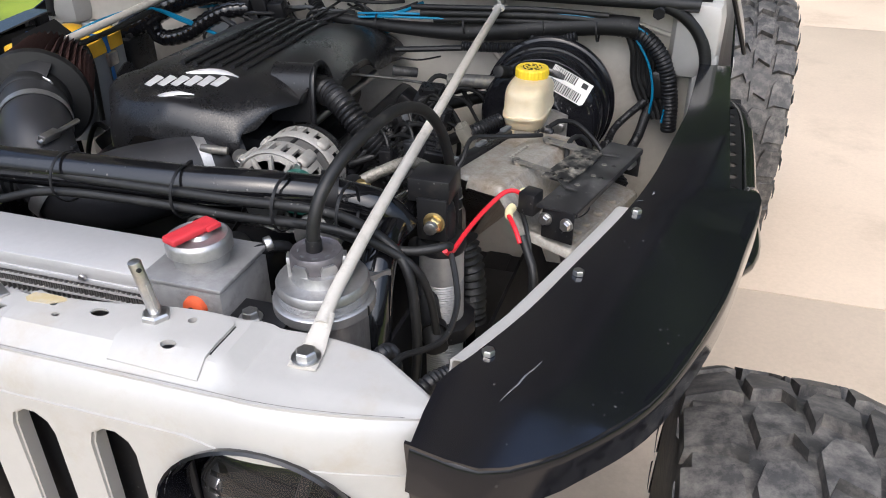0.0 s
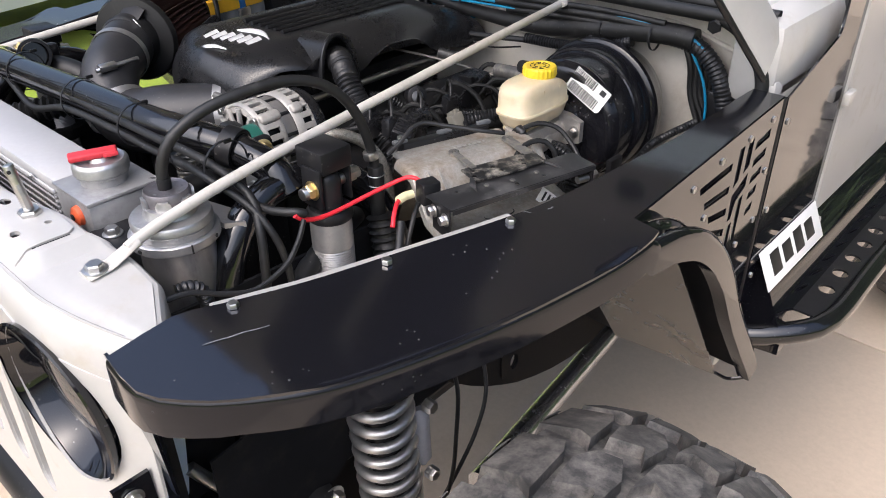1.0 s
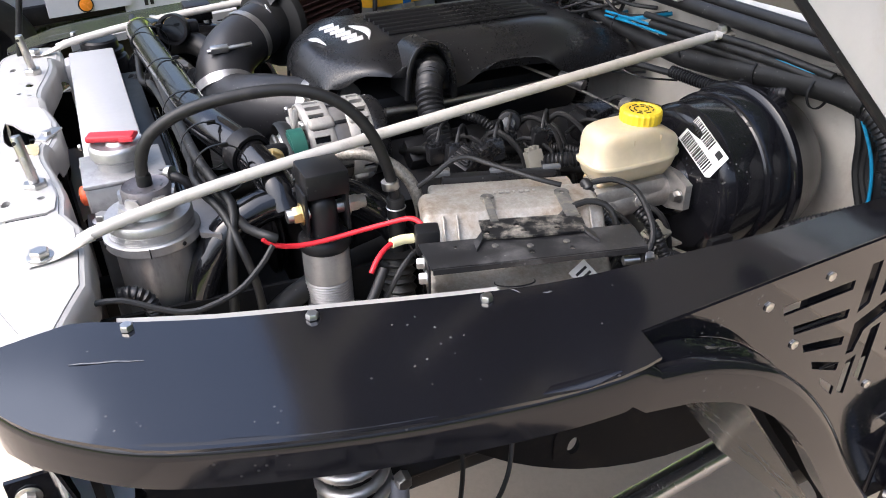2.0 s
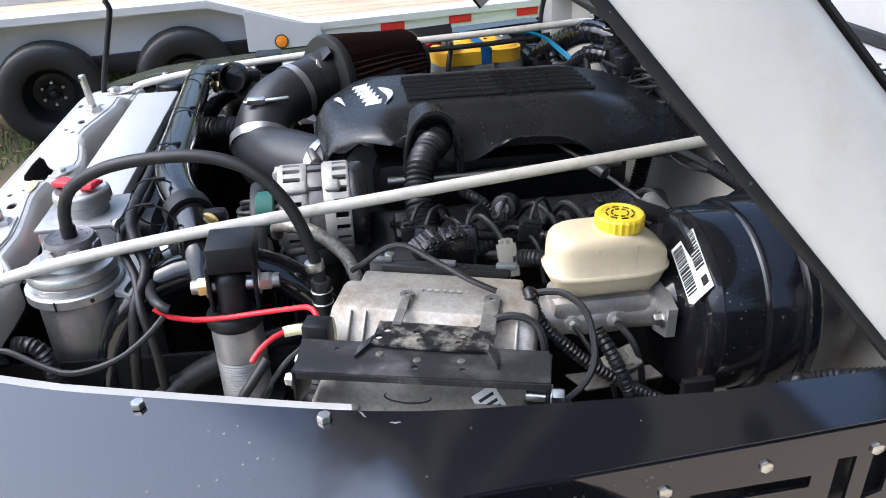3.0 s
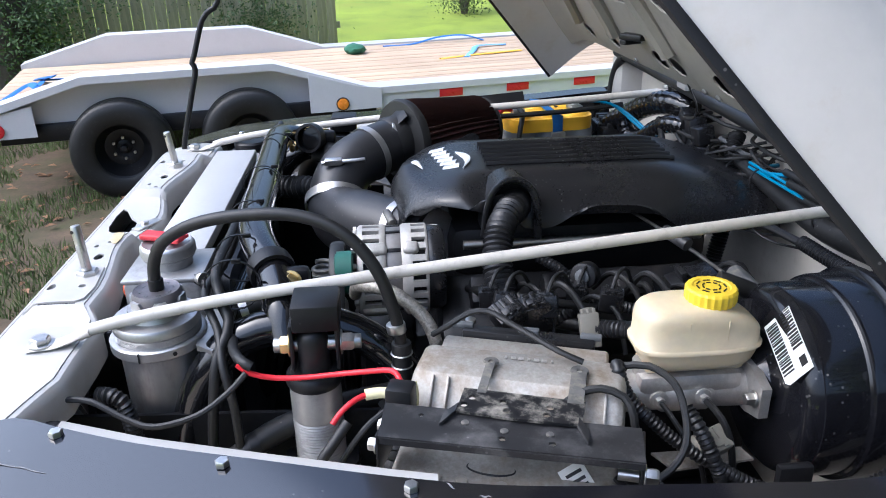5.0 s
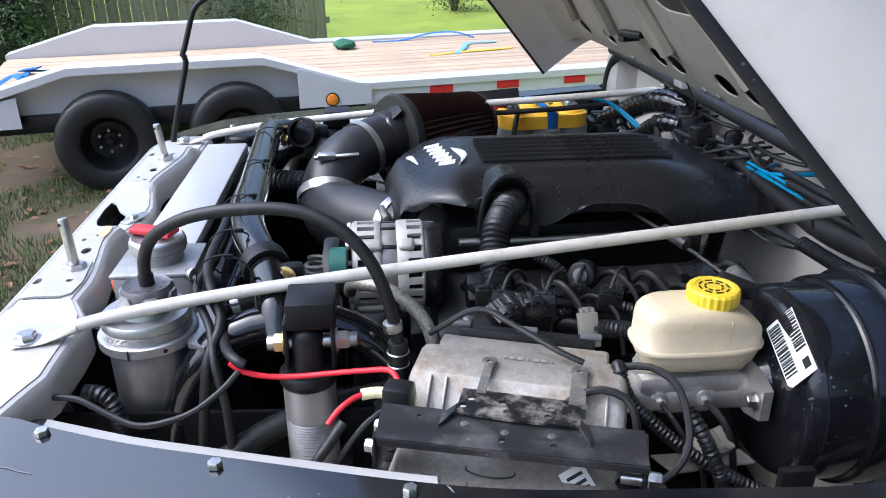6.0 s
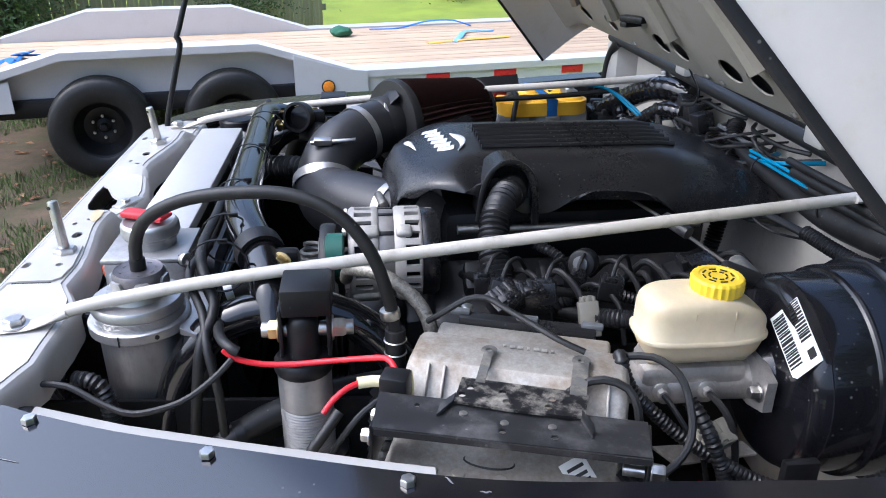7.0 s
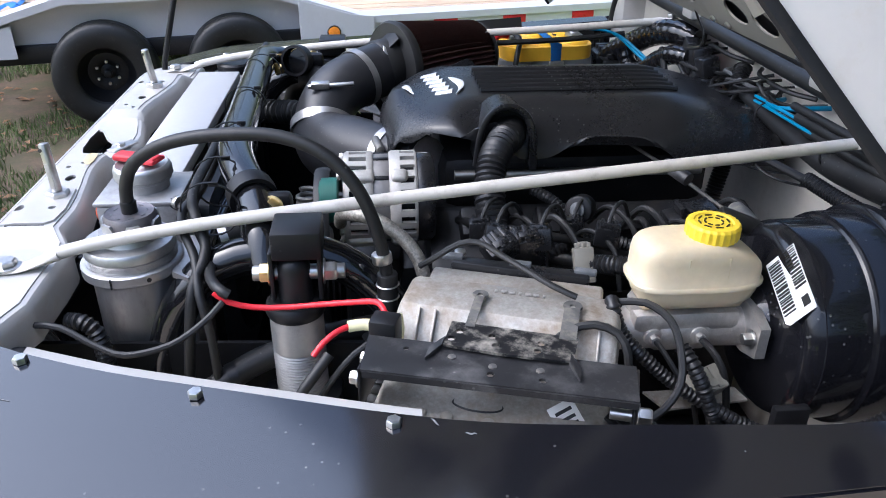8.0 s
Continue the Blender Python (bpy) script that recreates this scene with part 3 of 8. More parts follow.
def fender(s, parent):
    f = part("fender", bmesh_fender(s), FENDER_TOP, parent, "glossy black steel fender plate with scratches")
    # rolled outer lip that runs on down behind the wheel as the flare
    flat = smooth_path([(s * x, y, fender_z(x, y) - 0.001) for x, y in OUTER], 0.02)
    down = smooth_path([(s * (0.893 + 0.022 * k / (len(ARCH) - 1)), y, z) for k, (y, z) in enumerate(ARCH)], 0.02)
    lip = flat[:-1] + down
    rows = []
    for k, p in enumerate(lip):
        d = (lip[min(k + 1, len(lip) - 1)] - lip[max(k - 1, 0)]).normalized()
        o = d.cross(Vector((0, 0, 1))) * s if k < len(flat) else Vector((s, 0, 0))
        o = o.normalized()
        n = o.cross(d)
        if (n.z if abs(n.z) > 0.08 else n.y) < 0:
            n = -n
        w = min(1.0, max(0.0, (k - 1) / 6))
        drop = 0.058 - 0.014 * w
        turn = 0.020 * max(0.0, min(1.0, (k - len(flat)) / 5))
        rows.append([p + o * a + n * c for a, c in ((-0.014, 0.0035), (-0.005, 0.0035), (-0.001, 0.001), (0.002, -0.004), (0.0025, -0.010), (0.0025, -drop), (-0.0021 - turn, -drop), (-0.0021 - turn, 0.002 - drop), (-0.002, 0.0025 - drop), (-0.002, -0.006), (-0.014, -0.002))])
    part("fender_lip", loft(rows[:len(flat)], None, True), LIP_BLACK, f)
    part("flare_lip", loft(rows[len(flat) - 1:], None, True), LIP_BLACK, f)
    end = [rows[-1][5].lerp(rows[-1][6], 0.5) + Vector((0, 0.002, 0.002)), Vector((s * 0.878, 1.000, 0.741)), Vector((s * 0.850, 1.004, 0.738))]
    part("flare_end", sweep(end, lambda u, l: (0.005, 0.003), 8, 0.006, None, False, (0, 0.9, 0.4)), BLACK, f)
    part("fender_nose", plate([(0.560, 1.288), (0.632, 1.276), (0.640, 1.215), (0.60, 1.19), (0.575, 1.05), (0.560, 1.05)], (), 0.004, lambda u, v, w: Vector((s * u, -0.058 + 0.12 * max(0, 1.29 - v) + w, v))), BLACK, f)
    # top of the flare between the vented panel and the lip
    strip = []
    for k, p in enumerate(down):
        d = (down[min(k + 1, len(down) - 1)] - down[max(k - 1, 0)]).normalized()
        n = Vector((0, -d.z, d.y))
        q = k / (len(down) - 1)
        hollow = 0.012 * math.sin(math.pi * min(1.0, q * 3.0))
        strip.append([Vector((s * (0.846 + (0.885 - 0.846) * e), p.y, p.z)) + n * (0.002 - hollow * math.sin(math.pi * e)) for e in (0.0, 0.25, 0.5, 0.75, 1.0)])
    part("flare", solid(loft(strip), 0.004), BLACK, f)
    # Added dark sheet that stands for the shade inside the flare channel.
    back = []
    for k, p in enumerate(down):
        d = (down[min(k + 1, len(down) - 1)] - down[max(k - 1, 0)]).normalized()
        n = Vector((0, -d.z, d.y))
        back.append([Vector((s * e, p.y, p.z)) - n * 0.024 for e in (0.80, 0.845, abs(p.x) - 0.004)])
    part("flare_cavity", solid(loft(back), 0.003), WELL, f, "dark sheet added for the shade inside the flare channel")
    return f


def bmesh_fender(s):
    b = bmesh.new()
    outer = [p.to_2d() for p in smooth_path([(x, y, 0) for x, y in OUTER], 0.03)]
    inner = [p.to_2d() for p in smooth_path([(x, y, 0) for x, y in INNER], 0.03)]
    shape = [(s * p.x, p.y) for p in outer[:-1]] + [(s * 0.888, 0.545), (s * RIDGE, 0.552), (s * RIDGE, 1.05), (s * 0.79, 1.05), (s * 0.775, 0.80)] + [(s * p.x, p.y) for p in reversed(inner[1:])]

    def top(u, v, w):
        return Vector((u, v, fender_z(u, v) + w))

    plate(shape, (), 0.004, top, b, 0.03)
    return b


fender_l = fender(1, jeep)
fender_r = fender(-1, jeep)
bolts = [(0.605, 0.077), (0.671, 0.258), (0.724, 0.439)]
for s, f in ((1, fender_l), (-1, fender_r)):
    for k, (x, y) in enumerate(bolts):
        part("bolt", bolt((s * x, y, 1.298), (0, 0, 1), 0.0072, 0.0065, 0.0, None, 0.4 * k), STEEL, f, "galvanised hex bolt")

# scuffs on the fender tops
rnd = random.Random(17)
for s, f in ((1, fender_l), (-1, fender_r)):
    for x, y, a, ln in ((0.646, 0.052, 1.2, 0.075), (0.725, 0.475, 0.6, 0.012), (0.742, 0.505, 1.4, 0.010)):
        pts = [(s * (x + (k / 5 - 0.5) * ln * math.cos(a) + rnd.uniform(-1, 1) * 0.0012), y + (k / 5 - 0.5) * ln * math.sin(a)) for k in range(6)]
        zf = lambda u, v: fender_z(u, v) + 0.0025
        part("scuff", sweep([(u, v, zf(u, v)) for u, v in pts], lambda q, l: (0.0003 + 0.0007 * math.sin(math.pi * q), 0.0003), 6, 0.006, None, False, (0, 0, 1)), SCUFF, f)

# upright vented side panel behind the wheel
def side_map(s, x=0.846):
    return lambda u, v, w: Vector((s * (x + w), u, v))


for s, f in ((1, fender_l), (-1, fender_r)):
    arch = [(p.y, p.z + 0.004) for p in smooth_path([(0, y, z) for y, z in ARCH], 0.03)]
    outline = [(0.530, 1.300), (0.60, 1.303), (1.046, 1.331), (1.046, 0.80)] + [q for q in arch[::-1] if q[0] < 1.035]
    cuts = []
    for k in range(5):                                     # slanted louvre cuts on either side of the badge opening
        y0, z0 = 0.752 + 0.026 * k, 1.268 - 0.036 * k
        cuts.append([(y0, z0), (0.866 + 0.006 * k, z0 + 0.004 - 0.008 * k), (0.866 + 0.006 * k, z0 - 0.010 - 0.008 * k), (y0 + 0.006, z0 - 0.014)])
        y1 = 1.012 - 0.004 * k
        cuts.append([(0.955 + 0.004 * k, 1.278 - 0.034 * k), (y1, 1.286 - 0.034 * k), (y1, 1.270 - 0.034 * k), (0.955 + 0.004 * k, 1.264 - 0.034 * k)])
    cuts.append([(0.888, 1.288), (0.906, 1.289), (0.906, 1.226), (0.888, 1.216)])
    cuts.append([(0.922, 1.290), (0.942, 1.291), (0.942, 1.240), (0.922, 1.232)])
    cuts.append([(0.890, 1.200), (0.945, 1.226), (0.945, 1.200), (0.912, 1.182), (0.905, 1.150), (0.892, 1.150)])
    cuts.append([(0.898, 1.136), (0.914, 1.142), (0.914, 1.075), (0.898, 1.085)])
    cuts.append([(0.926, 1.180), (0.942, 1.185), (0.942, 1.085), (0.926, 1.10)])
    panel = part("vent_panel", plate(outline, cuts, 0.004, side_map(s), fill=0.05), BLACK, f, "glossy black vented side panel with louvre cut-outs")
    b = box((0.01, 0.21, 0.19), Matrix.Translation((s * 0.828, 0.918, 1.205)), 0.002)
    part("vent_backing", b, BLACK_FLAT, f)
    for k in range(8):
        part("louvre", box((0.003, 0.10 if k < 5 else 0.06, 0.014), Matrix.Translation((s * 0.842, 0.80 + 0.012 * k if k < 5 else 0.98, 1.245 - 0.028 * k if k < 5 else 1.27 - 0.034 * (k - 5))) @ Matrix.Rotation(s * 0.6, 4, "Y"), 0.0008), BLACK_FLAT, f)
    for y, z in ((0.728, 1.277), (0.819, 1.291), (0.923, 1.295), (1.012, 1.302), (0.787, 1.203), (1.026, 1.20), (1.021, 1.10), (0.957, 1.075)):
        part("rivet", bolt((s * 0.848, y, z), (s, 0, 0), 0.0065, 0.003), STEEL, f)
    # seam upright at the rear edge
    part("edge_strip", box((0.010, 0.012, 0.52), Matrix.Translation((s * 0.845, 1.053, 1.07)), 0.003), BLACK_FLAT, f)
    # bare liner sheet behind the wheel, and inner plate with a hole
    rows = []
    for k, p in enumerate([q for q in smooth_path([(0, y, z) for y, z in ((0.600, 1.226), (0.66, 1.205), (0.71, 1.160), (0.762, 1.088), (0.873, 0.928), (1.005, 0.735))], 0.03)]):
        q = (p.y - 0.600) / 0.405
        rows.append([(s * 0.850, p.y, p.z), (s * 0.75, p.y + 0.02 * (1 - q) - 0.01, p.z - 0.02 + 0.02 * q), (s * 0.63, p.y + 0.04 * (1 - q) - 0.035, p.z - 0.05 + 0.06 * q)])
    b = loft(rows)
    part("liner", solid(b, 0.003), BARE, f, "bare metal inner liner sheet")
    outline = [(0.27, 1.10), (0.40, 1.09), (0.75, 1.07), (1.115, 0.70), (1.105, 0.648), (1.04, 0.634), (0.946, 0.640), (0.87, 0.655), (0.805, 0.675), (0.74, 0.70), (0.69, 0.726), (0.64, 0.755), (0.587, 0.791), (0.53, 0.838), (0.488, 0.880), (0.36, 0.98), (0.27, 1.08)]
    part("inner_plate", plate(outline, [ring2(0.718, 0.775, 0.013, 16, 0.020)], 0.005, side_map(s, 0.530)), WELL, f, "black inner wheel arch panel")
    part("panel_plate", plate(rrect(0.715, 0.785, 0.075, 0.085, 0.02), [ring2(0.718, 0.775, 0.013, 16, 0.020)], 0.004, side_map(s, 0.536)), WELL, f)
    part("bolt", bolt((s * 0.535, 0.735, 0.865), (s, 0, 0), 0.012, 0.012, 0.016), STEEL, f)

# ---- firewall, cowl, body ----
def arch_line(hw, top, r, low, n=8):
    out = [(hw, low)]
    out += [(hw - r + r * math.cos(radians(90 * k / n)), top - r + r * math.sin(radians(90 * k / n))) for k in range(n + 1)]
    out += [(-(hw - r) - r * math.sin(radians(90 * k / n)), top - r + r * math.cos(radians(90 * k / n))) for k in range(n + 1)]
    return out + [(-hw, low)]


WALL_Y = 1.125
wall = part("firewall", plate(arch_line(0.80, 1.435, 0.12, 0.72), [ring2(-0.35, 1.30, 0.05, 20)], 0.006, lambda u, v, w: Vector((u, WALL_Y + w, v)), fill=0.08), SHELL, jeep, "cream painted steel firewall panel with grommets")
band = arch_line(0.805, 1.44, 0.125, 1.0, 10)
rows = [[(x, y, z) for x, z in band] for y in (1.062, 1.07, 1.10, 1.125)]
part("cowl_lip", solid(loft(rows), 0.005), SHELL, wall)
seal = [(x, z + 0.018 * (1 - (x / 0.8) ** 2)) for x, z in arch_line(0.80, 1.437, 0.12, 1.325, 10)]
part("hood_seal", sweep([(x, 1.064, z) for x, z in seal], 0.0125, 12, 0.02), RUBBER, wall, "grey-black rubber bulb seal")
part("hood_seal", sweep([(x * 1.028, 1.088, z + 0.012) for x, z in seal if abs(x) < 0.775], 0.010, 10, 0.02), RUBBER, wall)
b = loft([[(x, y, z + (0.012 if y > 1.1 else 0.0)) for x, z in arch_line(0.81, 1.447, 0.13, 1.28, 10)] for y in (1.085, 1.16, 1.40)])
cowl = part("cowl", solid(b, 0.005), WHITE, jeep, "white painted cowl")
for k in range(9):
    part("vent_slot", box((0.006, 0.05, 0.004), Matrix.Translation((0.25 + 0.03 * k, 1.28, 1.460)), 0.001), INK, cowl)
# stamped circle and ribs on the firewall
part("grommet", lathe([(0.05, 0), (0.056, 0.004), (0.062, 0.0)], place((0.40, 1.121, 1.325), (0, -1, 0)), 28), SHELL, wall)
part("rib", sweep([(0.46, 1.12, 1.372), (0.58, 1.12, 1.40), (0.75, 1.12, 1.36)], 0.006, 8), SHELL, wall)
# tub, door, windscreen
for s in (1, -1):
    tub = part("body_side", box((0.05, 1.35, 0.66), Matrix.Translation((s * 0.80, 1.74, 1.02)), 0.015), WHITE, jeep, "white painted body side")
    b = plate([(1.055, 1.330), (1.262, 1.390), (1.272, 1.405), (1.272, 1.455), (1.395, 1.455), (1.395, 0.80), (1.055, 0.80)], (), 0.004, side_map(s, 0.850))
    part("side_armour", b, BLACK, tub, "glossy black armour panel")
    for z in (1.28, 1.10, 0.95):
        part("rivet", bolt((s * 0.852, 1.075, z), (s, 0, 0), 0.0065, 0.003), STEEL, tub)
    door = part("door", plate(rrect(1.862, 1.12, 0.94, 0.74, 0.04), (), 0.03, side_map(s, 0.842)), WHITE, jeep, "white painted half door")
    for z in (1.24, 0.94):
        part("door_hinge", box((0.016, 0.045, 0.028), Matrix.Translation((s * 0.866, 1.385, z)), 0.005), WHITE, door)
    b = loft([[(s * x0, 1.074, z), (s * x1, 1.076, z), (s * x1, 1.092, z), (s * x0, 1.096, z)] for x0, x1, z in ((0.780, 0.822, 1.312), (0.780, 0.820, 1.330), (0.778, 0.800, 1.376), (0.764, 0.774, 1.422), (0.758, 0.762, 1.44))], None, True)
    part("fender_bumper", b, RUBBER, jeep, "flat dark grey rubber corner bumper")
    part("cowl_corner", box((0.10, 0.32, 0.16), Matrix.Translation((s * 0.775, 1.22, 1.37)), 0.03), WHITE, jeep)
    # rock slider with lettering plate and step tube
    b = loft([[(s * x, y, z) for x, z in ((0.845, 0.97), (0.86, 0.96), (0.93, 0.80), (0.93, 0.76), (0.84, 0.75))] for y in (1.115, 1.18, 2.42)], None, True)
    slider = part("rock_slider", b, BLACK, jeep, "glossy black rock slider")
    part("step_tube", sweep([(s * 0.86, 1.09, 0.795), (s * 0.93, 1.135, 0.808), (s * 0.985, 1.23, 0.815), (s * 0.99, 1.5, 0.815), (s * 0.99, 2.2, 0.815), (s * 0.90, 2.4, 0.80)], 0.024, 12, 0.03), TUBE, slider)
    b = plate([(0.90, 1.2), (0.985, 1.2), (0.985, 2.35), (0.90, 2.35)], [ring2(0.945, 1.32 + 0.085 * k, 0.018, 12) for k in range(12)], 0.005, lambda u, v, w: Vector((s * u, v, 0.828 + w)))
    part("step_plate", b, BLACK_FLAT, slider)
    # white sticker on the slider: plain bars
    sm = Matrix.Translation((s * 0.872, 1.24, 0.955)) @ Matrix.Rotation(s * radians(-25), 4, "Y")
    part("sticker", box((0.002, 0.30, 0.085), sm, 0.0005), LABEL, slider, "white sticker with dark bars")
    for k in range(4):
        part("sticker_bar", box((0.003, 0.045, 0.05 - 0.008 * (k % 2)), sm @ Matrix.Translation((0, -0.09 + 0.06 * k, 0)), 0.001), INK, slider)
    # headlamp apron and frame below
    part("frame_rail", box((0.07, 3.6, 0.12), Matrix.Translation((s * 0.38, 1.6, 0.72)), 0.012), BLACK_FLAT, jeep)
    part("control_arm", sweep([(s * 0.53, 0.62, 0.482), (s * 0.419, 1.5, 0.458)], 0.030, 20), ARM_TUBE, jeep, "shiny grey control arm tube")
# Added sheet, no known part: blocks light from below and darkens the bay.
part("engine_tray", box((1.0, 0.95, 0.006), Matrix.Translation((0, 0.53, 0.80)), 0.002), LOOM, jeep, "added black sheet blocking light under the engine bay")
part("floor_pan", box((1.5, 2.2, 0.05), Matrix.Translation((0, 2.1, 0.75)), 0.01), BLACK_FLAT, jeep)
part("tailgate", box((1.5, 0.06, 0.60), Matrix.Translation((0, 3.2, 1.03)), 0.02), WHITE, jeep)
part("seat_row", box((1.3, 0.4, 0.5), Matrix.Translation((0, 2.0, 1.05)), 0.08), BLACK_FLAT, jeep)
ws = part("windscreen_frame", plate(rrect(0, 1.72, 1.48, 0.52, 0.06), [rrect(0, 1.73, 1.34, 0.38, 0.05)], 0.04, lambda u, v, w: Vector((u, 1.40 + 0.25 * (v - 1.46) + w, v))), WHITE, jeep, "white painted windscreen frame")
g = part("windscreen", plate(rrect(0, 1.73, 1.35, 0.39, 0.05), (), 0.006, lambda u, v, w: Vector((u, 1.40 + 0.25 * (v - 1.46) + w, v))), GLASS, ws)
g.visible_shadow = False
part("windscreen_seal", sweep([(-0.72, 1.372, 1.468), (0, 1.372, 1.47), (0.72, 1.372, 1.468)], 0.012, 8, 0.1), RUBBER, ws)

# ---- hood ----
HA = radians(50.0)
HC, HS = math.cos(HA), math.sin(HA)


def hood_pt(x, s, n):
    z = 1.385 + HS * s + HC * n + 0.022 * x
    return Vector((x, 0.900 - HC * s + HS * n, z))


def half(s):
    return 0.855 - 0.255 * s


SKIN = [(0.0, 0.0), (0.0, 0.03), (-0.006, 0.07), (-0.022, 0.105), (-0.05, 0.130), (-0.09, 0.145), (-0.16, 0.153)]
L = 1.06
rows = []
for k in range(25):
    s = L * k / 24
    w = half(s)
    front = 0.05 * max(0, (s - 0.9) / 0.16) ** 2
    prof = [(w + dx, n - front) for dx, n in SKIN] + [(w * f, 0.155 + 0.010 * (1 - f * f) - front) for f in (0.6, 0.4, 0.2, 0.0)]
    prof = prof + [(-x, n) for x, n in reversed(prof[:-1])]
    cut = [0.040 * max(0.0, 1 - k / 3) * min(1.0, 3 * (1 - abs(x) / w)) for x, _ in prof]
    rows.append([hood_pt(x, s + c, n) for (x, n), c in zip(prof, cut)])
hood = part("hood", solid(loft(rows), 0.003), WHITE, jeep, "white painted hood propped open, cream underside")
# Black strip for the side flange: black paint plus its shade from below.
for sg in (1, -1):
    rows = []
    for k in range(20):
        s = L * k / 19
        w = half(s) + 0.002
        rows.append([hood_pt(sg * (w + a), s, c) for a, c in ((0.0015, 0.005), (0.0028, 0.003), (0.0028, -0.003), (0.0, -0.005), (-0.004, -0.004), (-0.0055, 0.0), (-0.0045, 0.004), (-0.0025, 0.005))])
    part("edge_seal", loft(rows, None, True), BLACK_FLAT, hood, "black painted hood edge strip, with the flange's shade in its colour")
# inner stamped panel with openings
holes = []
for x in (-0.60, -0.40, -0.10, -0.015, 0.18, 0.27, 0.46, 0.62):
    holes.append(ring2(x, 0.092, 0.034, 16, 0.021))
holes += [rrect(-0.27, 0.575, 0.44, 0.72, 0.06), rrect(0.27, 0.575, 0.44, 0.72, 0.06)]
iout = [(half(0.04) - 0.03, 0.040), (half(1.02) - 0.04, 1.02), (-half(1.02) + 0.04, 1.02), (-half(0.04) + 0.03, 0.040)]


def inner(u, v, w):
    a = abs(u) / max(0.2, half(v))
    n = 0.128 + 0.012 * math.exp(-((v - 0.26) / 0.09) ** 2) + 0.008 * math.exp(-((v - 0.015) / 0.02) ** 2)
    n = n * (1 - 0.45 * max(0, (a - 0.86) / 0.14) ** 2)
    return hood_pt(u, v, n + w)


# Panel and ribs use the cream with the underside's shade in its colour.
part("hood_inner", plate(iout, holes, 0.003, inner, fill=0.045), HOOD_SHADE_CREAM, hood, "cream stamped inner panel with oval openings, darkened for shade")
# Dark sheet added behind the openings to keep the underside dark.
part("hood_lining", plate([(half(0.06) - 0.05, 0.043), (half(1.0) - 0.06, 1.0), (-half(1.0) + 0.06, 1.0), (-half(0.06) + 0.05, 0.043)], (), 0.003, lambda u, v, w: hood_pt(u, v, 0.141 - 0.02 * max(0.0, abs(u) / half(v) - 0.8) + w), fill=0.08), BLACK_FLAT, hood, "dark sheet added behind the hood openings")
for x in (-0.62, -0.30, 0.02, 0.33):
    part("hood_rib", sweep([hood_pt(x * 0.97, 0.13, 0.122), hood_pt(x * 0.9, 0.20, 0.128), hood_pt(x * 0.8, 0.36, 0.130), hood_pt(x * 0.75, 0.7, 0.122)], (0.016), 8, 0.03), HOOD_SHADE_CREAM, hood)
part("strap", sweep([(-0.115, 0.965, 1.64), (-0.093, 0.97, 1.577), (-0.060, 0.97, 1.535), (-0.034, 0.97, 1.501), (-0.012, 0.972, 1.485), (0.002, 0.974, 1.470), (-0.02, 0.98, 1.445), (-0.10, 0.99, 1.425)], lambda u, l: (0.011 - 0.007 * min(1, u * 1.6), 0.0015), 8, 0.02), BLACK_FLAT, hood, "hanging black web strap")
part("hood_bracket", box((0.05, 0.022, 0.012), Matrix.Translation(hood_pt(-0.13, 0.15, 0.118)) @ Matrix.Rotation(0.6, 4, "Z"), 0.003), BLACK_FLAT, hood)
part("hood_bracket", box((0.018, 0.05, 0.010), Matrix.Translation(hood_pt(-0.16, 0.135, 0.118)) @ Matrix.Rotation(0.4, 4, "Z"), 0.003), BLACK_FLAT, hood)
for x in (-0.30, 0.06, 0.115, 0.33):
    part("rivet", bolt(hood_pt(x, 0.055, 0.126), (0, -HS, -HC), 0.006, 0.004), STEEL, hood)
part("rear_flange", sweep([hood_pt(x, 0.040, 0.138) for x in (-0.74, -0.4, 0.0, 0.4, 0.74)], lambda u, l: (0.007, 0.004), 8, 0.05), SHELL, hood)
for x in (-0.25, 0.25):
    part("hinge", box((0.05, 0.12, 0.03), Matrix.Translation((x, 1.10, 1.462)), 0.006), WHITE, hood)
part("hood_catch", sweep([hood_pt(0.66, 0.60, 0.11), hood_pt(0.67, 0.60, 0.16), hood_pt(0.64, 0.63, 0.185), hood_pt(0.60, 0.66, 0.17)], 0.012, 8), CHROME, hood, "chrome hood catch")

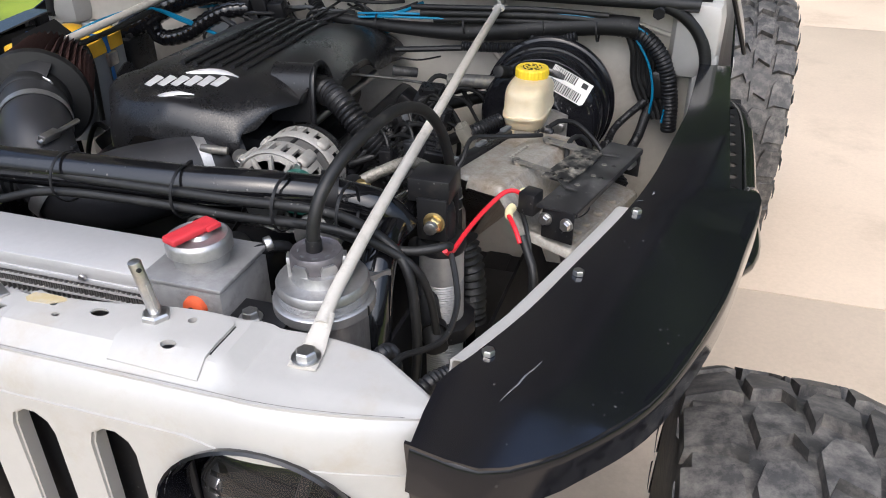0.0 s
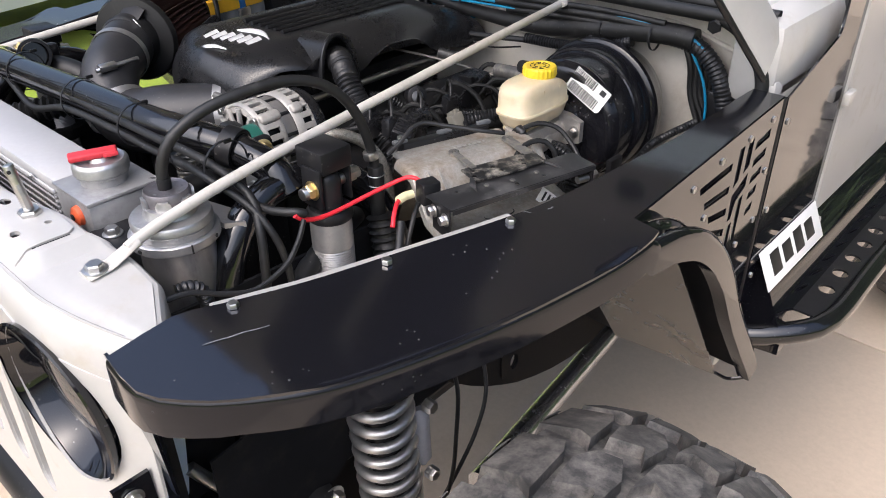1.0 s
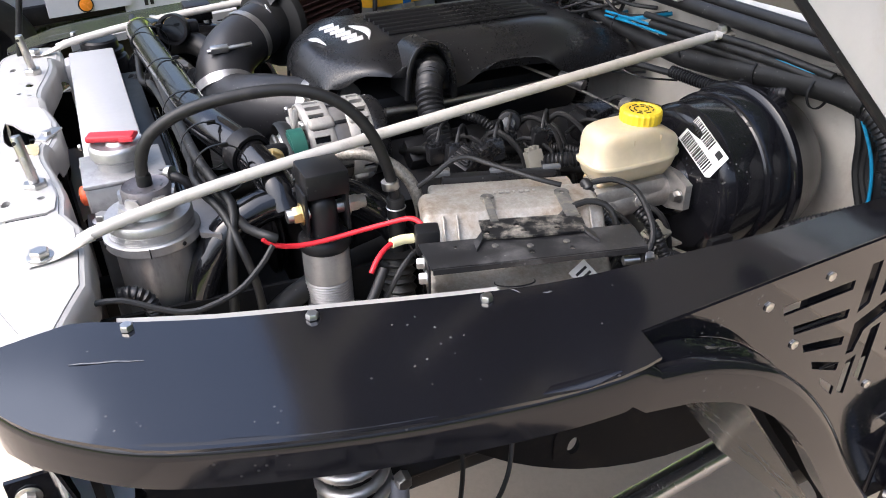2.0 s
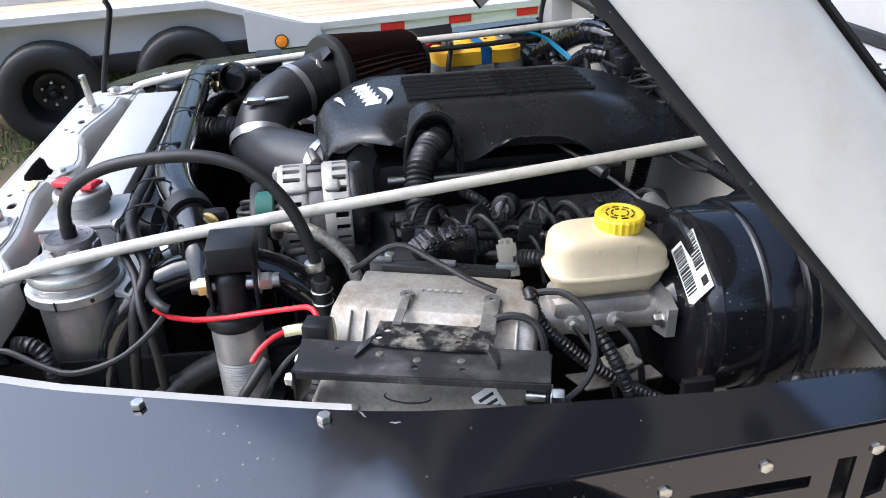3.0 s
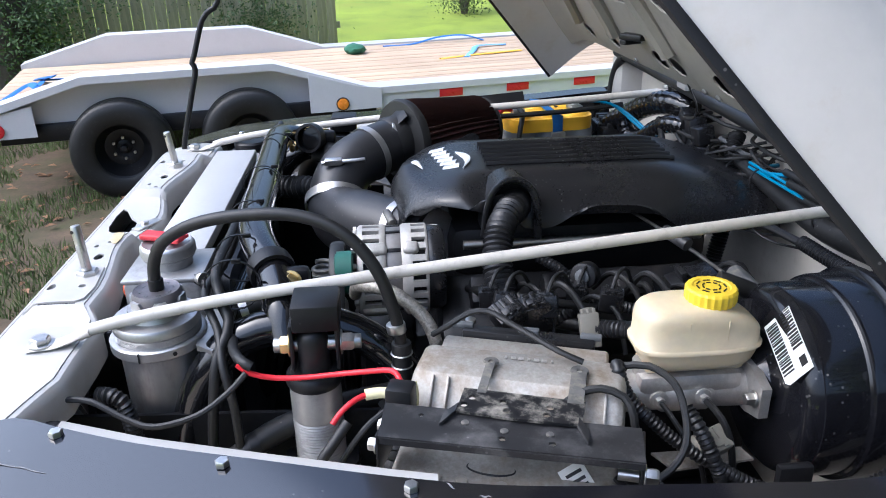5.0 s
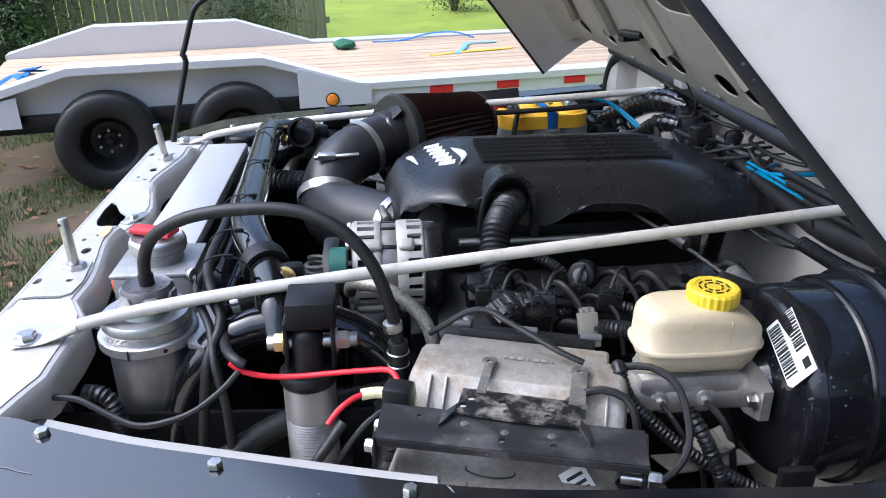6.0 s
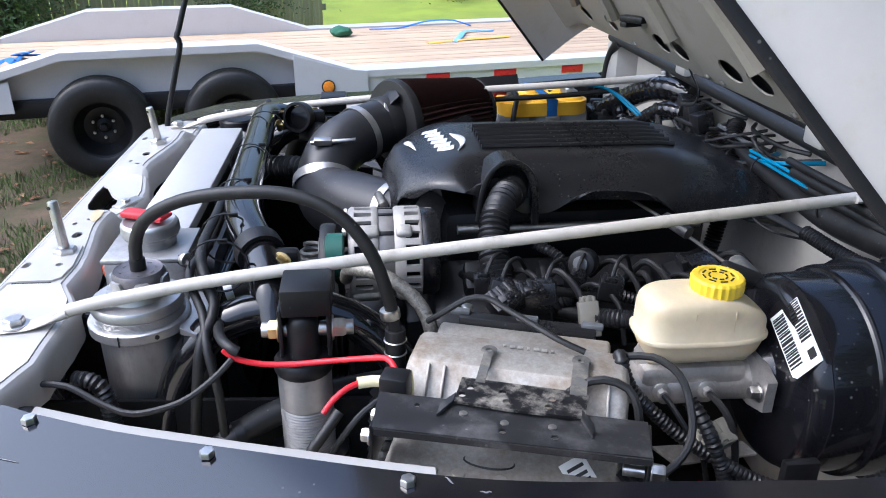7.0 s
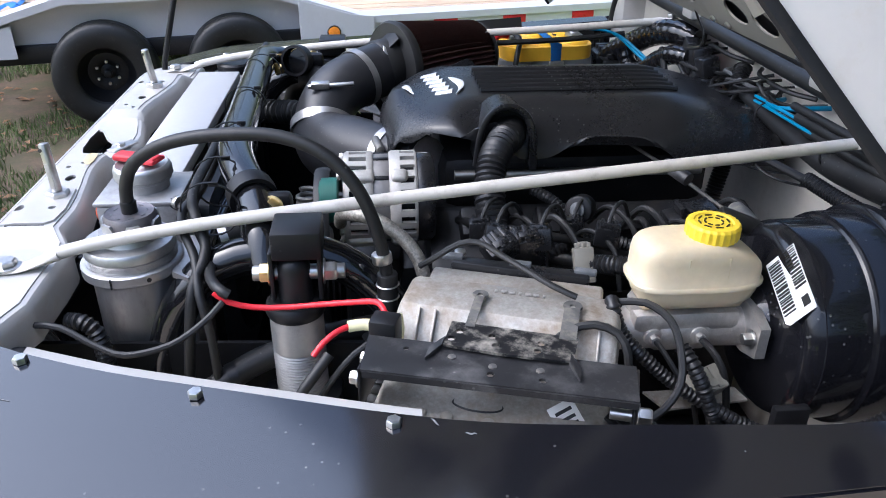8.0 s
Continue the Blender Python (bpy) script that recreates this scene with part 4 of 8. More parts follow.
# ---- wheels and suspension ----
def tyre_mesh(R, W):
    b = bmesh.new()
    prof = [(0.22, -W * 0.40), (0.25, -W * 0.47), (R * 0.72, -W * 0.52), (R * 0.90, -W * 0.50), (R * 0.955, -W * 0.46), (R * 0.965, -W * 0.2), (R * 0.968, 0), (R * 0.965, W * 0.2), (R * 0.955, W * 0.46), (R * 0.90, W * 0.50), (R * 0.72, W * 0.52), (0.25, W * 0.47), (0.22, W * 0.40)]
    lathe(prof, Matrix.Rotation(math.pi / 2, 4, "Y"), 72, b)
    n = 25
    rnd = random.Random(5)

    def block(pts, a0, depth, low):
        """A lug over points (angle offset in arc metres, across)."""
        top, bot = [], []
        cx = sum(p[1] for p in pts) / len(pts)
        cy = sum(p[0] for p in pts) / len(pts)
        for q, x in pts:
            for rr, lst, k in ((low, bot, 1.0), (depth, top, 0.93)):
                ang = a0 + (cy + (q - cy) * k) / R
                xx = cx + (x - cx) * k
                fall = 0.020 * max(0.0, abs(xx) / (W / 2) - 0.55) ** 2 * 5
                r = rr - fall
                lst.append(b.verts.new(Vector((xx, r * math.sin(ang), r * math.cos(ang)))))
        m = len(pts)
        b.faces.new(top)
        for k in range(m):
            b.faces.new((bot[k], bot[(k + 1) % m], top[(k + 1) % m], top[k]))

    pitch = 2 * math.pi * R / n
    for k in range(n):
        a0 = 2 * math.pi * k / n
        j = lambda: rnd.uniform(-0.003, 0.003)
        for sg in (1, -1):
            o = 0.0 if sg > 0 else pitch / 2
            g = pitch / 2
            sh = [(-0.86 * g, 0.078), (-0.74 * g, 0.100), (-0.84 * g, W * 0.505), (0.74 * g, W * 0.515), (0.84 * g, 0.098), (0.48 * g, 0.086)]
            block([(q + o + j(), sg * x) for q, x in sh], a0, R * 0.998, R * 0.95)
            mid = [(-0.92 * g, 0.006), (-0.42 * g, 0.022), (-0.80 * g, 0.068), (0.02 * g, 0.076), (0.70 * g, 0.062), (0.82 * g, 0.026), (0.22 * g, 0.004)]
            block([(q + o + 0.35 * g + j(), sg * x) for q, x in mid], a0, R, R * 0.955)
            part_lug = [(-0.03, W * 0.515), (0.026, W * 0.52), (0.02, W * 0.527), (-0.024, W * 0.527)]
            top = [b.verts.new(Vector((sg * x, rr * math.sin(a0 + (q + o) / R), rr * math.cos(a0 + (q + o) / R)))) for (q, x), rr in zip(part_lug + part_lug[::-1], [R * 0.95] * 4 + [R * 0.84] * 4)]
            b.faces.new(top[0:2] + top[6:8][::-1] if False else (top[2], top[3], top[4], top[5]))
            b.faces.new((top[0], top[1], top[2], top[3]))
    return b


def wheel(at, R=0.54, W=0.32):
    w = part("wheel", lathe([(0.0, -0.05), (0.07, -0.05), (0.10, -0.03), (0.16, -0.02), (0.19, 0.03), (0.205, 0.13), (0.222, 0.145), (0.225, 0.155), (0.215, 0.155)], Matrix.Rotation(math.pi / 2, 4, "Y"), 40), BLACK_FLAT, None, "black steel wheel", at=(0, 0, 0))
    t = part("tyre", tyre_mesh(R, W), TYRE, w, "dusty mud-terrain tyre with deep lugs", smooth=30, at=(0, 0, 0))
    for k in range(5):
        a = 2 * math.pi * k / 5
        part("lug_nut", bolt((-0.0, 0.06 * math.sin(a), 0.06 * math.cos(a)), (1, 0, 0), 0.011, 0.02), STEEL, w)
    w.location = at
    w.parent = jeep
    w.matrix_parent_inverse = Matrix.Translation(-ORIGIN[jeep.name])
    return w


first = wheel((0.99, 0.24, 0.54))
for x, y, ry in ((-0.99, 0.24, 180), (1.01, 2.92, 0), (-1.01, 2.92, 180)):
    copy_thing(first, pose(x, y, 0.54, 0, 0, ry))
part("axle", sweep([(-0.95, 0.26, 0.50), (0.95, 0.26, 0.50)], 0.045, 16), BLACK_FLAT, jeep)
part("axle", sweep([(-0.95, 2.92, 0.50), (0.95, 2.92, 0.50)], 0.045, 16), BLACK_FLAT, jeep)
for s in (1, -1):
    ax, top, low = Vector((s * 0.60, 0.30, 0)), 1.03, 0.52
    spring = thing("coil_spring", (s * 0.60, 0.31, low), "grey coil spring on the front axle", "spring", "coil springs")
    pts = []
    turns = 15.0
    for k in range(int(turns * 20) + 1):
        a = 2 * math.pi * k / 20
        t = k / (turns * 20)
        pts.append((s * 0.585 + 0.047 * math.cos(a), 0.30 + 0.047 * math.sin(a) + 0.03 * (1 - t), low + (top - low) * t))
    part("coil", sweep(pts, 0.0088, 10, raw=True), ALU, spring, "silver-grey steel coil")
    part("damper", cyl(0.026, 0.5, place((s * 0.585, 0.33, 0.5), (0, -0.03, 0.5)), 20, 0.003), BLACK_FLAT, spring)
    part("spring_seat", cyl(0.068, 0.05, place((s * 0.585, 0.30, 1.03)), 24, 0.006), BLACK_FLAT, spring)
    part("spring_seat", cyl(0.075, 0.03, place((s * 0.585, 0.33, 0.495)), 24, 0.005), BLACK_FLAT, spring)
    part("inner_wall", plate([(0.04, 1.02), (0.62, 1.08), (0.66, 1.0), (0.4, 0.95), (0.1, 0.7), (0.04, 0.7)], (), 0.004, side_map(s, 0.53)), WELL, jeep)
    # washer bottle behind the lamp
    bot = thing("washer_bottle", (s * 0.48, 0.0, 0.9), "pale translucent plastic bottle behind grille", "bottle")
    part("bottle_body", plate([(-0.05, 1.052), (-0.045, 1.061), (-0.021, 1.075), (0.008, 1.092), (0.022, 1.093), (0.038, 1.079), (0.036, 1.054), (0.031, 1.013), (0.024, 0.96), (0.02, 0.939), (0.011, 0.922), (-0.009, 0.907), (-0.020999999999999998, 0.885), (-0.056999999999999995, 0.885), (-0.061, 0.943), (-0.056, 0.987), (-0.053, 1.03)], (), 0.036, side_map(s, 0.464), fill=0.03), BOTTLE, bot)
    part("bottle_neck", cyl(0.011, 0.03, place((s * 0.478, 0.026, 1.075)), 16, 0.003), BLACK_FLAT, bot)
    brk_ = part("bumper_bracket", plate([(-0.098, 1.10), (-0.05, 1.10), (-0.045, 0.90), (-0.10, 0.90)], (), 0.006, side_map(s, 0.557)), BLACK, jeep)
    for z in (1.073, 1.028):
        part("bolt", bolt((s * 0.561, -0.078, z), (s, 0, 0), 0.010, 0.009, 0.015), STEEL, brk_)

support = part("radiator_support", plate([(-0.50, 0.58), (0.50, 0.58), (0.54, 1.0), (0.54, 1.20), (-0.54, 1.20), (-0.54, 1.0)], [rrect(0, 1.06, 0.70, 0.24, 0.03)], 0.012, lambda u, v, w: Vector((u, -0.010 + w, v))), BLACK_FLAT, jeep, "black radiator support panel")
part("crossmember", sweep([(-0.52, -0.06, 0.66), (0.52, -0.06, 0.66)], 0.055, 16), BLACK_FLAT, jeep, "black front frame crossmember")
for s in (1, -1):
    part("well_panel", plate([(0.0, 0.52), (0.36, 0.52), (0.42, 0.80), (0.42, 1.20), (0.0, 1.22)], (), 0.006, side_map(s, 0.455)), WELL, jeep, "black inner wheel well panel")
    part("track_bar", sweep([(s * 0.58, 0.20, 0.60), (s * 0.52, 0.12, 0.76), (s * 0.48, 0.04, 0.90)], 0.016, 12), TUBE, jeep)
    part("steering_shaft", sweep([(s * 0.60, 0.16, 0.72), (s * 0.53, 0.10, 0.86), (s * 0.48, 0.03, 0.98)], 0.010, 10), STEEL, jeep)
    part("bump_stop", lathe([(0, 0.70), (0.030, 0.70), (0.034, 0.72), (0.026, 0.75), (0.034, 0.78), (0.028, 0.82), (0, 0.83)], Matrix.Translation((s * 0.53, 0.20, 0)), 20), RUBBER, jeep)
    part("bolt", bolt((s * 0.545, 0.22, 0.80), (s, 0, 0), 0.018, 0.016, 0.024), STEEL, jeep)

# ---- engine bay ----
# engine block under everything
engine = thing("engine", (0, 0.75, 0.75), "black V8 engine with ribbed plastic cover", "engine")
part("block", box((0.42, 0.62, 0.36), Matrix.Translation((-0.02, 0.76, 0.98)), 0.04), BLACK_FLAT, engine)
for s in (1, -1):
    part("valve_cover", box((0.13, 0.52, 0.09), Matrix.Translation((-0.02 + s * 0.22, 0.76, 1.185)) @ Matrix.Rotation(s * 0.6, 4, "Y"), 0.02), BLACK_FLAT, engine)
    for k in range(4):
        c = Vector((-0.02 + s * 0.235, 0.58 + 0.115 * k, 1.235))
        part("ignition_coil", box((0.05, 0.06, 0.045), Matrix.Translation(c) @ Matrix.Rotation(s * 0.6, 4, "Y"), 0.008), BLACK_FLAT, engine)
        part("spark_lead", sweep([c, c + Vector((s * 0.05, 0.01, 0.02)), c + Vector((s * 0.10, 0.02, -0.06)), c + Vector((s * 0.10, 0.03, -0.14))], 0.005, 8), RUBBER, engine)
part("intake", box((0.22, 0.46, 0.10), Matrix.Translation((-0.02, 0.76, 1.25)), 0.03), BLACK_FLAT, engine)
part("fuel_rail", sweep([(0.13, 0.55, 1.285), (0.13, 0.95, 1.285)], 0.008, 10), STEEL, engine)
part("front_cover", box((0.36, 0.10, 0.30), Matrix.Translation((0.0, 0.42, 1.02)), 0.03), BLACK_FLAT, engine)
part("pulley", lathe([(0.0, 0), (0.07, 0), (0.075, 0.004), (0.068, 0.009), (0.075, 0.014), (0.068, 0.019), (0.075, 0.024), (0.07, 0.028), (0.0, 0.03)], place((0.0, 0.36, 1.02), (0, -1, 0)), 32), BLACK_FLAT, engine)

# ribbed plastic cover
CX = -0.03


def cover_row(y):
    t = (y - 0.465) / 0.61
    nose = min(1.0, max(0.0, t / 0.20))
    top = 1.330 + 0.060 * math.sin(nose * math.pi / 2) ** 0.6 - 0.045 * max(0.0, (t - 0.70) / 0.30) ** 1.6
    hw = 0.125 + 0.06 * math.sin(nose * math.pi / 2) + 0.0 * t
    low = 1.330 - 0.035 * t + 0.030 * math.exp(-((y - 0.535) / 0.042) ** 4) - 0.012 * math.exp(-((y - 0.582) / 0.014) ** 2)
    arch1 = 0.075 * math.exp(-((y - 0.60) / 0.032) ** 4)
    arch2 = 0.055 * math.exp(-((y - 0.80) / 0.085) ** 4)
    arch0 = 0.030 * math.exp(-((y - 0.475) / 0.03) ** 2)
    pts = []
    for k in range(-14, 15):
        f = k / 14
        a = abs(f)
        x = hw * (f if a < 0.6 else math.copysign(0.6 + 0.4 * math.sin((a - 0.6) / 0.4 * math.pi / 2), f))
        z = top - (top - low) * max(0.0, (a - 0.50) / 0.50) ** 2.0
        if a > 0.9:
            z = z + max(arch1, arch2) * (a - 0.9) / 0.1 * 0.8
        pts.append((CX + x, y - 0.02 * (1 - f * f) * (1 - nose), z + arch0 * (1 - nose) * (1 - a)))
    return pts


def nose_edge(x):
    """Height of the cover's front hem: a leg, an arch over the throttle, a broad pillar and the side arch."""
    z = 1.284 + 0.034 * math.exp(-((x + 0.070) / 0.042) ** 4) + 0.004 * math.exp(-((x - 0.03) / 0.03) ** 2)
    return z + 0.055 * max(0.0, min(1.0, (x - 0.070) / 0.04)) ** 1.5


hem = [[(p[0] * 1.0, p[1] - d, nose_edge(p[0]) + (p[2] - nose_edge(p[0])) * f) for p in cover_row(0.465)] for d, f in ((0.010, 0.0), (0.010, 0.25), (0.0085, 0.5), (0.005, 0.8))]
cover = part("engine_cover", solid(loft(hem + [cover_row(0.465 + 0.61 * k / 60) for k in range(61)]), 0.004), PLASTIC, engine, "satin black plastic engine cover with raised ribs", smooth=50)
for k in range(6):
    x = CX - 0.062 + 0.0248 * k
    rows = [(x, y, cover_row(y)[14][2] + 0.002) for y in [0.60 + 0.03 * j for j in range(12)]]
    part("cover_rib", sweep(rows, lambda u, l: (0.005, 0.0055), 8, 0.03), PLASTIC, cover)
# arch collar on the cover's near side
collar_line = [(0.168, 0.579, 1.315), (0.168, 0.583, 1.360), (0.166, 0.591, 1.392), (0.163, 0.605, 1.410), (0.160, 0.625, 1.417), (0.160, 0.643, 1.411), (0.162, 0.657, 1.395), (0.165, 0.664, 1.365), (0.168, 0.667, 1.305)]
arch = smooth_path([(x - 0.002, y, 1.315 + (z - 1.315) * 0.87) for x, y, z in collar_line], 0.006)
tunnel = [[p + Vector((-0.080 * f, 0, -0.004 * f)) for f in (1.0, 0.6, 0.3, 0.0)] for p in arch]
part("cover_tunnel", solid(loft(tunnel), 0.003), PLASTIC, cover)
part("cover_collar", sweep(arch, lambda u, l: (0.0065, 0.0050), 10, 0.006), PLASTIC, cover, "raised collar round the hose opening")
mouth = [(0.150, 0.590, 1.30), (0.146, 0.592, 1.36), (0.142, 0.604, 1.390), (0.138, 0.630, 1.402), (0.142, 0.656, 1.390), (0.146, 0.669, 1.36), (0.150, 0.671, 1.30)]
part("collar_mouth", plate([(p[1], p[2]) for p in mouth], (), 0.004, lambda u, v, w: Vector((0.122 + w, u, v))), INK, cover)
# badge: plain silver shapes, tilted with the nose
def on_cover(x, y, lift=0.002):
    row = cover_row(y)
    best = min(row, key=lambda p: abs(p[0] - x))
    return Vector((x, y, best[2] + lift))


def badge(name, pts, width, label=""):
    """A thin raised strip laid along points of the cover."""
    part(name, sweep([on_cover(x, y, 0.0025) for x, y in pts], width, 8, 0.005, None, False, (0, -0.5, 0.85)), SILVER_INK, cover, label)


badge("badge_arc", [(-0.056 + 0.098 * k / 12, 0.556 + 0.014 * math.sin(math.pi * k / 12) + 0.004 * k / 12) for k in range(13)], lambda u, l: (0.0005 + 0.006 * math.sin(math.pi * max(0.03, min(0.97, u ** 0.8))), 0.0016), "silver crescent badge")
badge("badge_arc", [(-0.136 + 0.134 * (k / 12) ** 1.2, 0.4745 - 0.008 * math.sin(math.pi * k / 14) + 0.022 * (k / 12) ** 2) for k in range(13)], lambda u, l: (0.0008 + 0.014 * (1 - u) ** 0.8 * min(1.0, 6 * u + 0.3), 0.0016), "silver swoosh badge")
for k in range(6):
    x = -0.104 + 0.0235 * k
    badge("badge_bar", [(x, 0.511 + 0.0035 * k), (x + 0.008, 0.511 + 0.0035 * k + 0.027)], lambda u, l: (0.0088, 0.0014))

# corrugated hose out of the collar and its boot
h = thing("corrugated_hose", (0.2, 0.6, 1.2), "black corrugated hose beside the engine cover", "hose")
part("hose_wall", loom([(0.10, 0.636, 1.352), (0.15, 0.632, 1.358), (0.185, 0.614, 1.358), (0.215, 0.598, 1.344), (0.240, 0.590, 1.322), (0.270, 0.588, 1.292), (0.305, 0.594, 1.258), (0.335, 0.603, 1.225), (0.355, 0.62, 1.15)], 0.0215, 0.0075, 18, 0.09), LOOM, h)
part("tape_wrap", sweep([(0.11, 0.636, 1.352), (0.15, 0.632, 1.358), (0.178, 0.618, 1.358)], lambda u, l: 0.0245 + 0.001 * math.sin(l * 400), 14, 0.004), RUBBER, h)

# alternator
alt = thing("alternator", (0.2, 0.45, 1.2), "cast aluminium alternator with slotted end frames", "alternator")
AC = Vector((0.195, 0.380, 1.279))
CAST_DULL = mat("dull_cast_aluminium", (0.40, 0.385, 0.355), 0.55, 0.4, var=0.22, scale=18, fine=260, bump=0.5, dirt=(0.20, 0.16, 0.10), amount=0.42, dirt_scale=16)
am = place(AC, (0, 1, 0), (0, 0, 1))


def slotted(z0, z1, r, lo, hi):
    """A cast ring with open slots round it between the shares lo and hi of its width."""
    b = bmesh.new()
    n, w = 88, z1 - z0
    zs = [z0, z0 + 0.004, z0 + lo * w, z0 + (lo + hi) / 2 * w, z0 + hi * w, z1 - 0.003, z1]
    rim = (-0.003, 0.0, 0.0, 0.0, 0.0, 0.0, -0.002)
    grid = [[b.verts.new(am @ Vector(((r + rim[j]) * math.cos(2 * math.pi * k / n), (r + rim[j]) * math.sin(2 * math.pi * k / n), z))) for k in range(n)] for j, z in enumerate(zs)]
    for j in range(6):
        for k in range(n):
            if j in (2, 3) and k % 4 < 2:
                continue
            b.faces.new((grid[j][k], grid[j][(k + 1) % n], grid[j + 1][(k + 1) % n], grid[j + 1][k]))
    return solid(b, 0.006)


part("rotor", cyl(0.055, 0.110, am, 24), BLACK_FLAT, alt)
part("end_frame", slotted(0.0, 0.043, 0.070, 0.20, 0.78), CAST_DULL, alt)
part("stator", cyl(0.0655, 0.024, am @ Matrix.Translation((0, 0, 0.0425)), 44, 0.001), FIN, alt, "dark laminated stator ring")
for k in range(11):
    part("stator_clip", box((0.004, 0.006, 0.022), am @ Matrix.Rotation(2 * math.pi * k / 11, 4, "Z") @ Matrix.Translation((0.0655, 0, 0.0545)), 0.001), BLACK_FLAT, alt)
part("end_frame", slotted(0.066, 0.106, 0.070, 0.40, 0.92), CAST_DULL, alt)
part("rear_cap", lathe([(0, 0.104), (0.064, 0.104), (0.066, 0.107), (0.065, 0.126), (0.060, 0.132), (0.03, 0.134), (0, 0.134)], am, 40), PLASTIC, alt)
b = bmesh.new()
for k in range(12):
    a = 2 * math.pi * k / 12
    box((0.045, 0.007, 0.008), am @ Matrix.Rotation(a, 4, "Z") @ Matrix.Translation((0.042, 0, -0.004)), 0.002, b)
lathe([(0.0, -0.004), (0.02, -0.008), (0.024, 0.0), (0.06, 0.0), (0.068, 0.004)], am, 32, b)
part("front_spokes", b, CAST_DULL, alt)
part("alternator_pulley", lathe([(0, -0.045), (0.026, -0.045), (0.029, -0.042), (0.025, -0.036), (0.029, -0.031), (0.025, -0.026), (0.029, -0.021), (0.026, -0.015), (0, -0.012)], am, 28), STEEL, alt)
for a in (40, 130, 220, 310):
    mm = am @ Matrix.Rotation(radians(a), 4, "Z")
    for z, ln in ((0.024, 0.042), (0.080, 0.024)):
        part("ear", box((0.012, 0.020, ln), mm @ Matrix.Translation((0.070, 0, z)), 0.006, None, 3), CAST_DULL, alt)
    part("bolt", bolt(mm @ Vector((0.071, 0, -0.003)), (0, -1, 0), 0.006, 0.005), STEEL, alt)
for ang, ln in ((44, 0.036), (8, 0.030)):
    lm_ = am @ Matrix.Rotation(radians(ang), 4, "Z")
    part("sticker", plate([(-ln / 2, 0.109), (ln / 2, 0.109), (ln / 2, 0.125), (-ln / 2, 0.125)], (), 0.0006, lambda u, v, w, q=lm_: q @ Vector(((0.0664 + w) * math.cos(u / 0.066), (0.0664 + w) * math.sin(u / 0.066), v)), fill=0.005), LABEL, alt, "white barcode sticker")
    for k in range(5):
        part("sticker_bar", box((0.0006, 0.0022, 0.010), lm_ @ Matrix.Rotation((k - 2) * 0.075, 4, "Z") @ Matrix.Translation((0.0671, 0, 0.118)), 0), INK, alt)
part("belt_idler", lathe([(0, 0.0), (0.024, 0.0), (0.030, 0.002), (0.030, 0.004), (0.0325, 0.004), (0.0325, 0.026), (0.030, 0.028), (0, 0.028)], place((0.242, 0.346, 1.298), (0, 1, 0)), 32), GREEN, alt, "dull green ribbed belt idler")

# intake elbow, clamps and cone filter
duct = thing("intake_duct", (-0.15, 0.38, 1.27), "black rubber air intake elbow with steel clamps", "duct")
D = [(0.060, 0.500, 1.272), (0.012, 0.442, 1.270), (-0.045, 0.385, 1.262), (-0.098, 0.345, 1.254), (-0.148, 0.328, 1.264), (-0.183, 0.334, 1.296), (-0.212, 0.358, 1.325), (-0.250, 0.402, 1.340), (-0.290, 0.445, 1.346)]
part("elbow", sweep(D, lambda u, l: 0.054 + 0.010 * math.exp(-((u - 0.36) / 0.17) ** 2), 28, 0.01), DUCT_RUBBER, duct)
dp = smooth_path(D, 0.006)


def hose_clamp(k, r, parent, w=0.007):
    p, q = dp[k], dp[min(k + 1, len(dp) - 1)]
    m = place(p, q - p)
    part("hose_clamp", lathe([(r, -w), (r + 0.0015, -w), (r + 0.0015, w), (r, w), (r, -w)], m, 36), ALU, parent, "steel worm clamp")


n = len(dp)
hose_clamp(int(n * 0.14), 0.0562, duct, 0.008)
hose_clamp(int(n * 0.58), 0.0600, duct, 0.010)
part("clamp_screw", box((0.014, 0.034, 0.012), Matrix.Translation((-0.155, 0.328, 1.352)) @ Matrix.Rotation(0.25, 4, "Y"), 0.002), STEEL, duct)
part("clamp_screw", cyl(0.0042, 0.085, place((-0.156, 0.305, 1.349), (0.04, 0.9, 0.06)), 12, 0.001), STEEL, duct)
hose_clamp(int(n * 0.86), 0.0555, duct, 0.007)
flt = thing("air_filter", (-0.36, 0.55, 1.3), "pleated dark red-brown cone air filter with black rubber flange", "air filter")
fa, fb = Vector((-0.298, 0.458, 1.346)), Vector((-0.425, 0.650, 1.340))
fm = place(fa, fb - fa)
fl = (fb - fa).length
part("flange", lathe([(0.0, -0.035), (0.052, -0.035), (0.056, -0.030), (0.058, 0.0), (0.086, 0.004), (0.090, 0.012), (0.088, 0.022), (0.080, 0.026), (0, 0.028)], fm, 40), RUBBER, flt)
part("gauze", lathe([(0.078, 0.02), (0.080, 0.03), (0.076, 0.08), (0.070, 0.15), (0.066, fl - 0.01), (0.06, fl), (0, fl)], fm, 176, None, lambda a, h: 1 + 0.10 * math.cos(44 * a + 5 * math.sin(9 * h))), FILTER, flt, "pleated red-brown cotton gauze", smooth=0)
part("end_cap", lathe([(0.0, fl), (0.064, fl), (0.067, fl + 0.006), (0.06, fl + 0.014), (0, fl + 0.016)], fm, 36), RUBBER, flt)
part("filter_tag", box((0.015, 0.05, 0.002), Matrix.Translation((-0.258, 0.462, 1.378)) @ Matrix.Rotation(0.4, 4, "Y") @ Matrix.Rotation(-0.9, 4, "X"), 0.0004), SILVER_INK, flt, "silver tag")
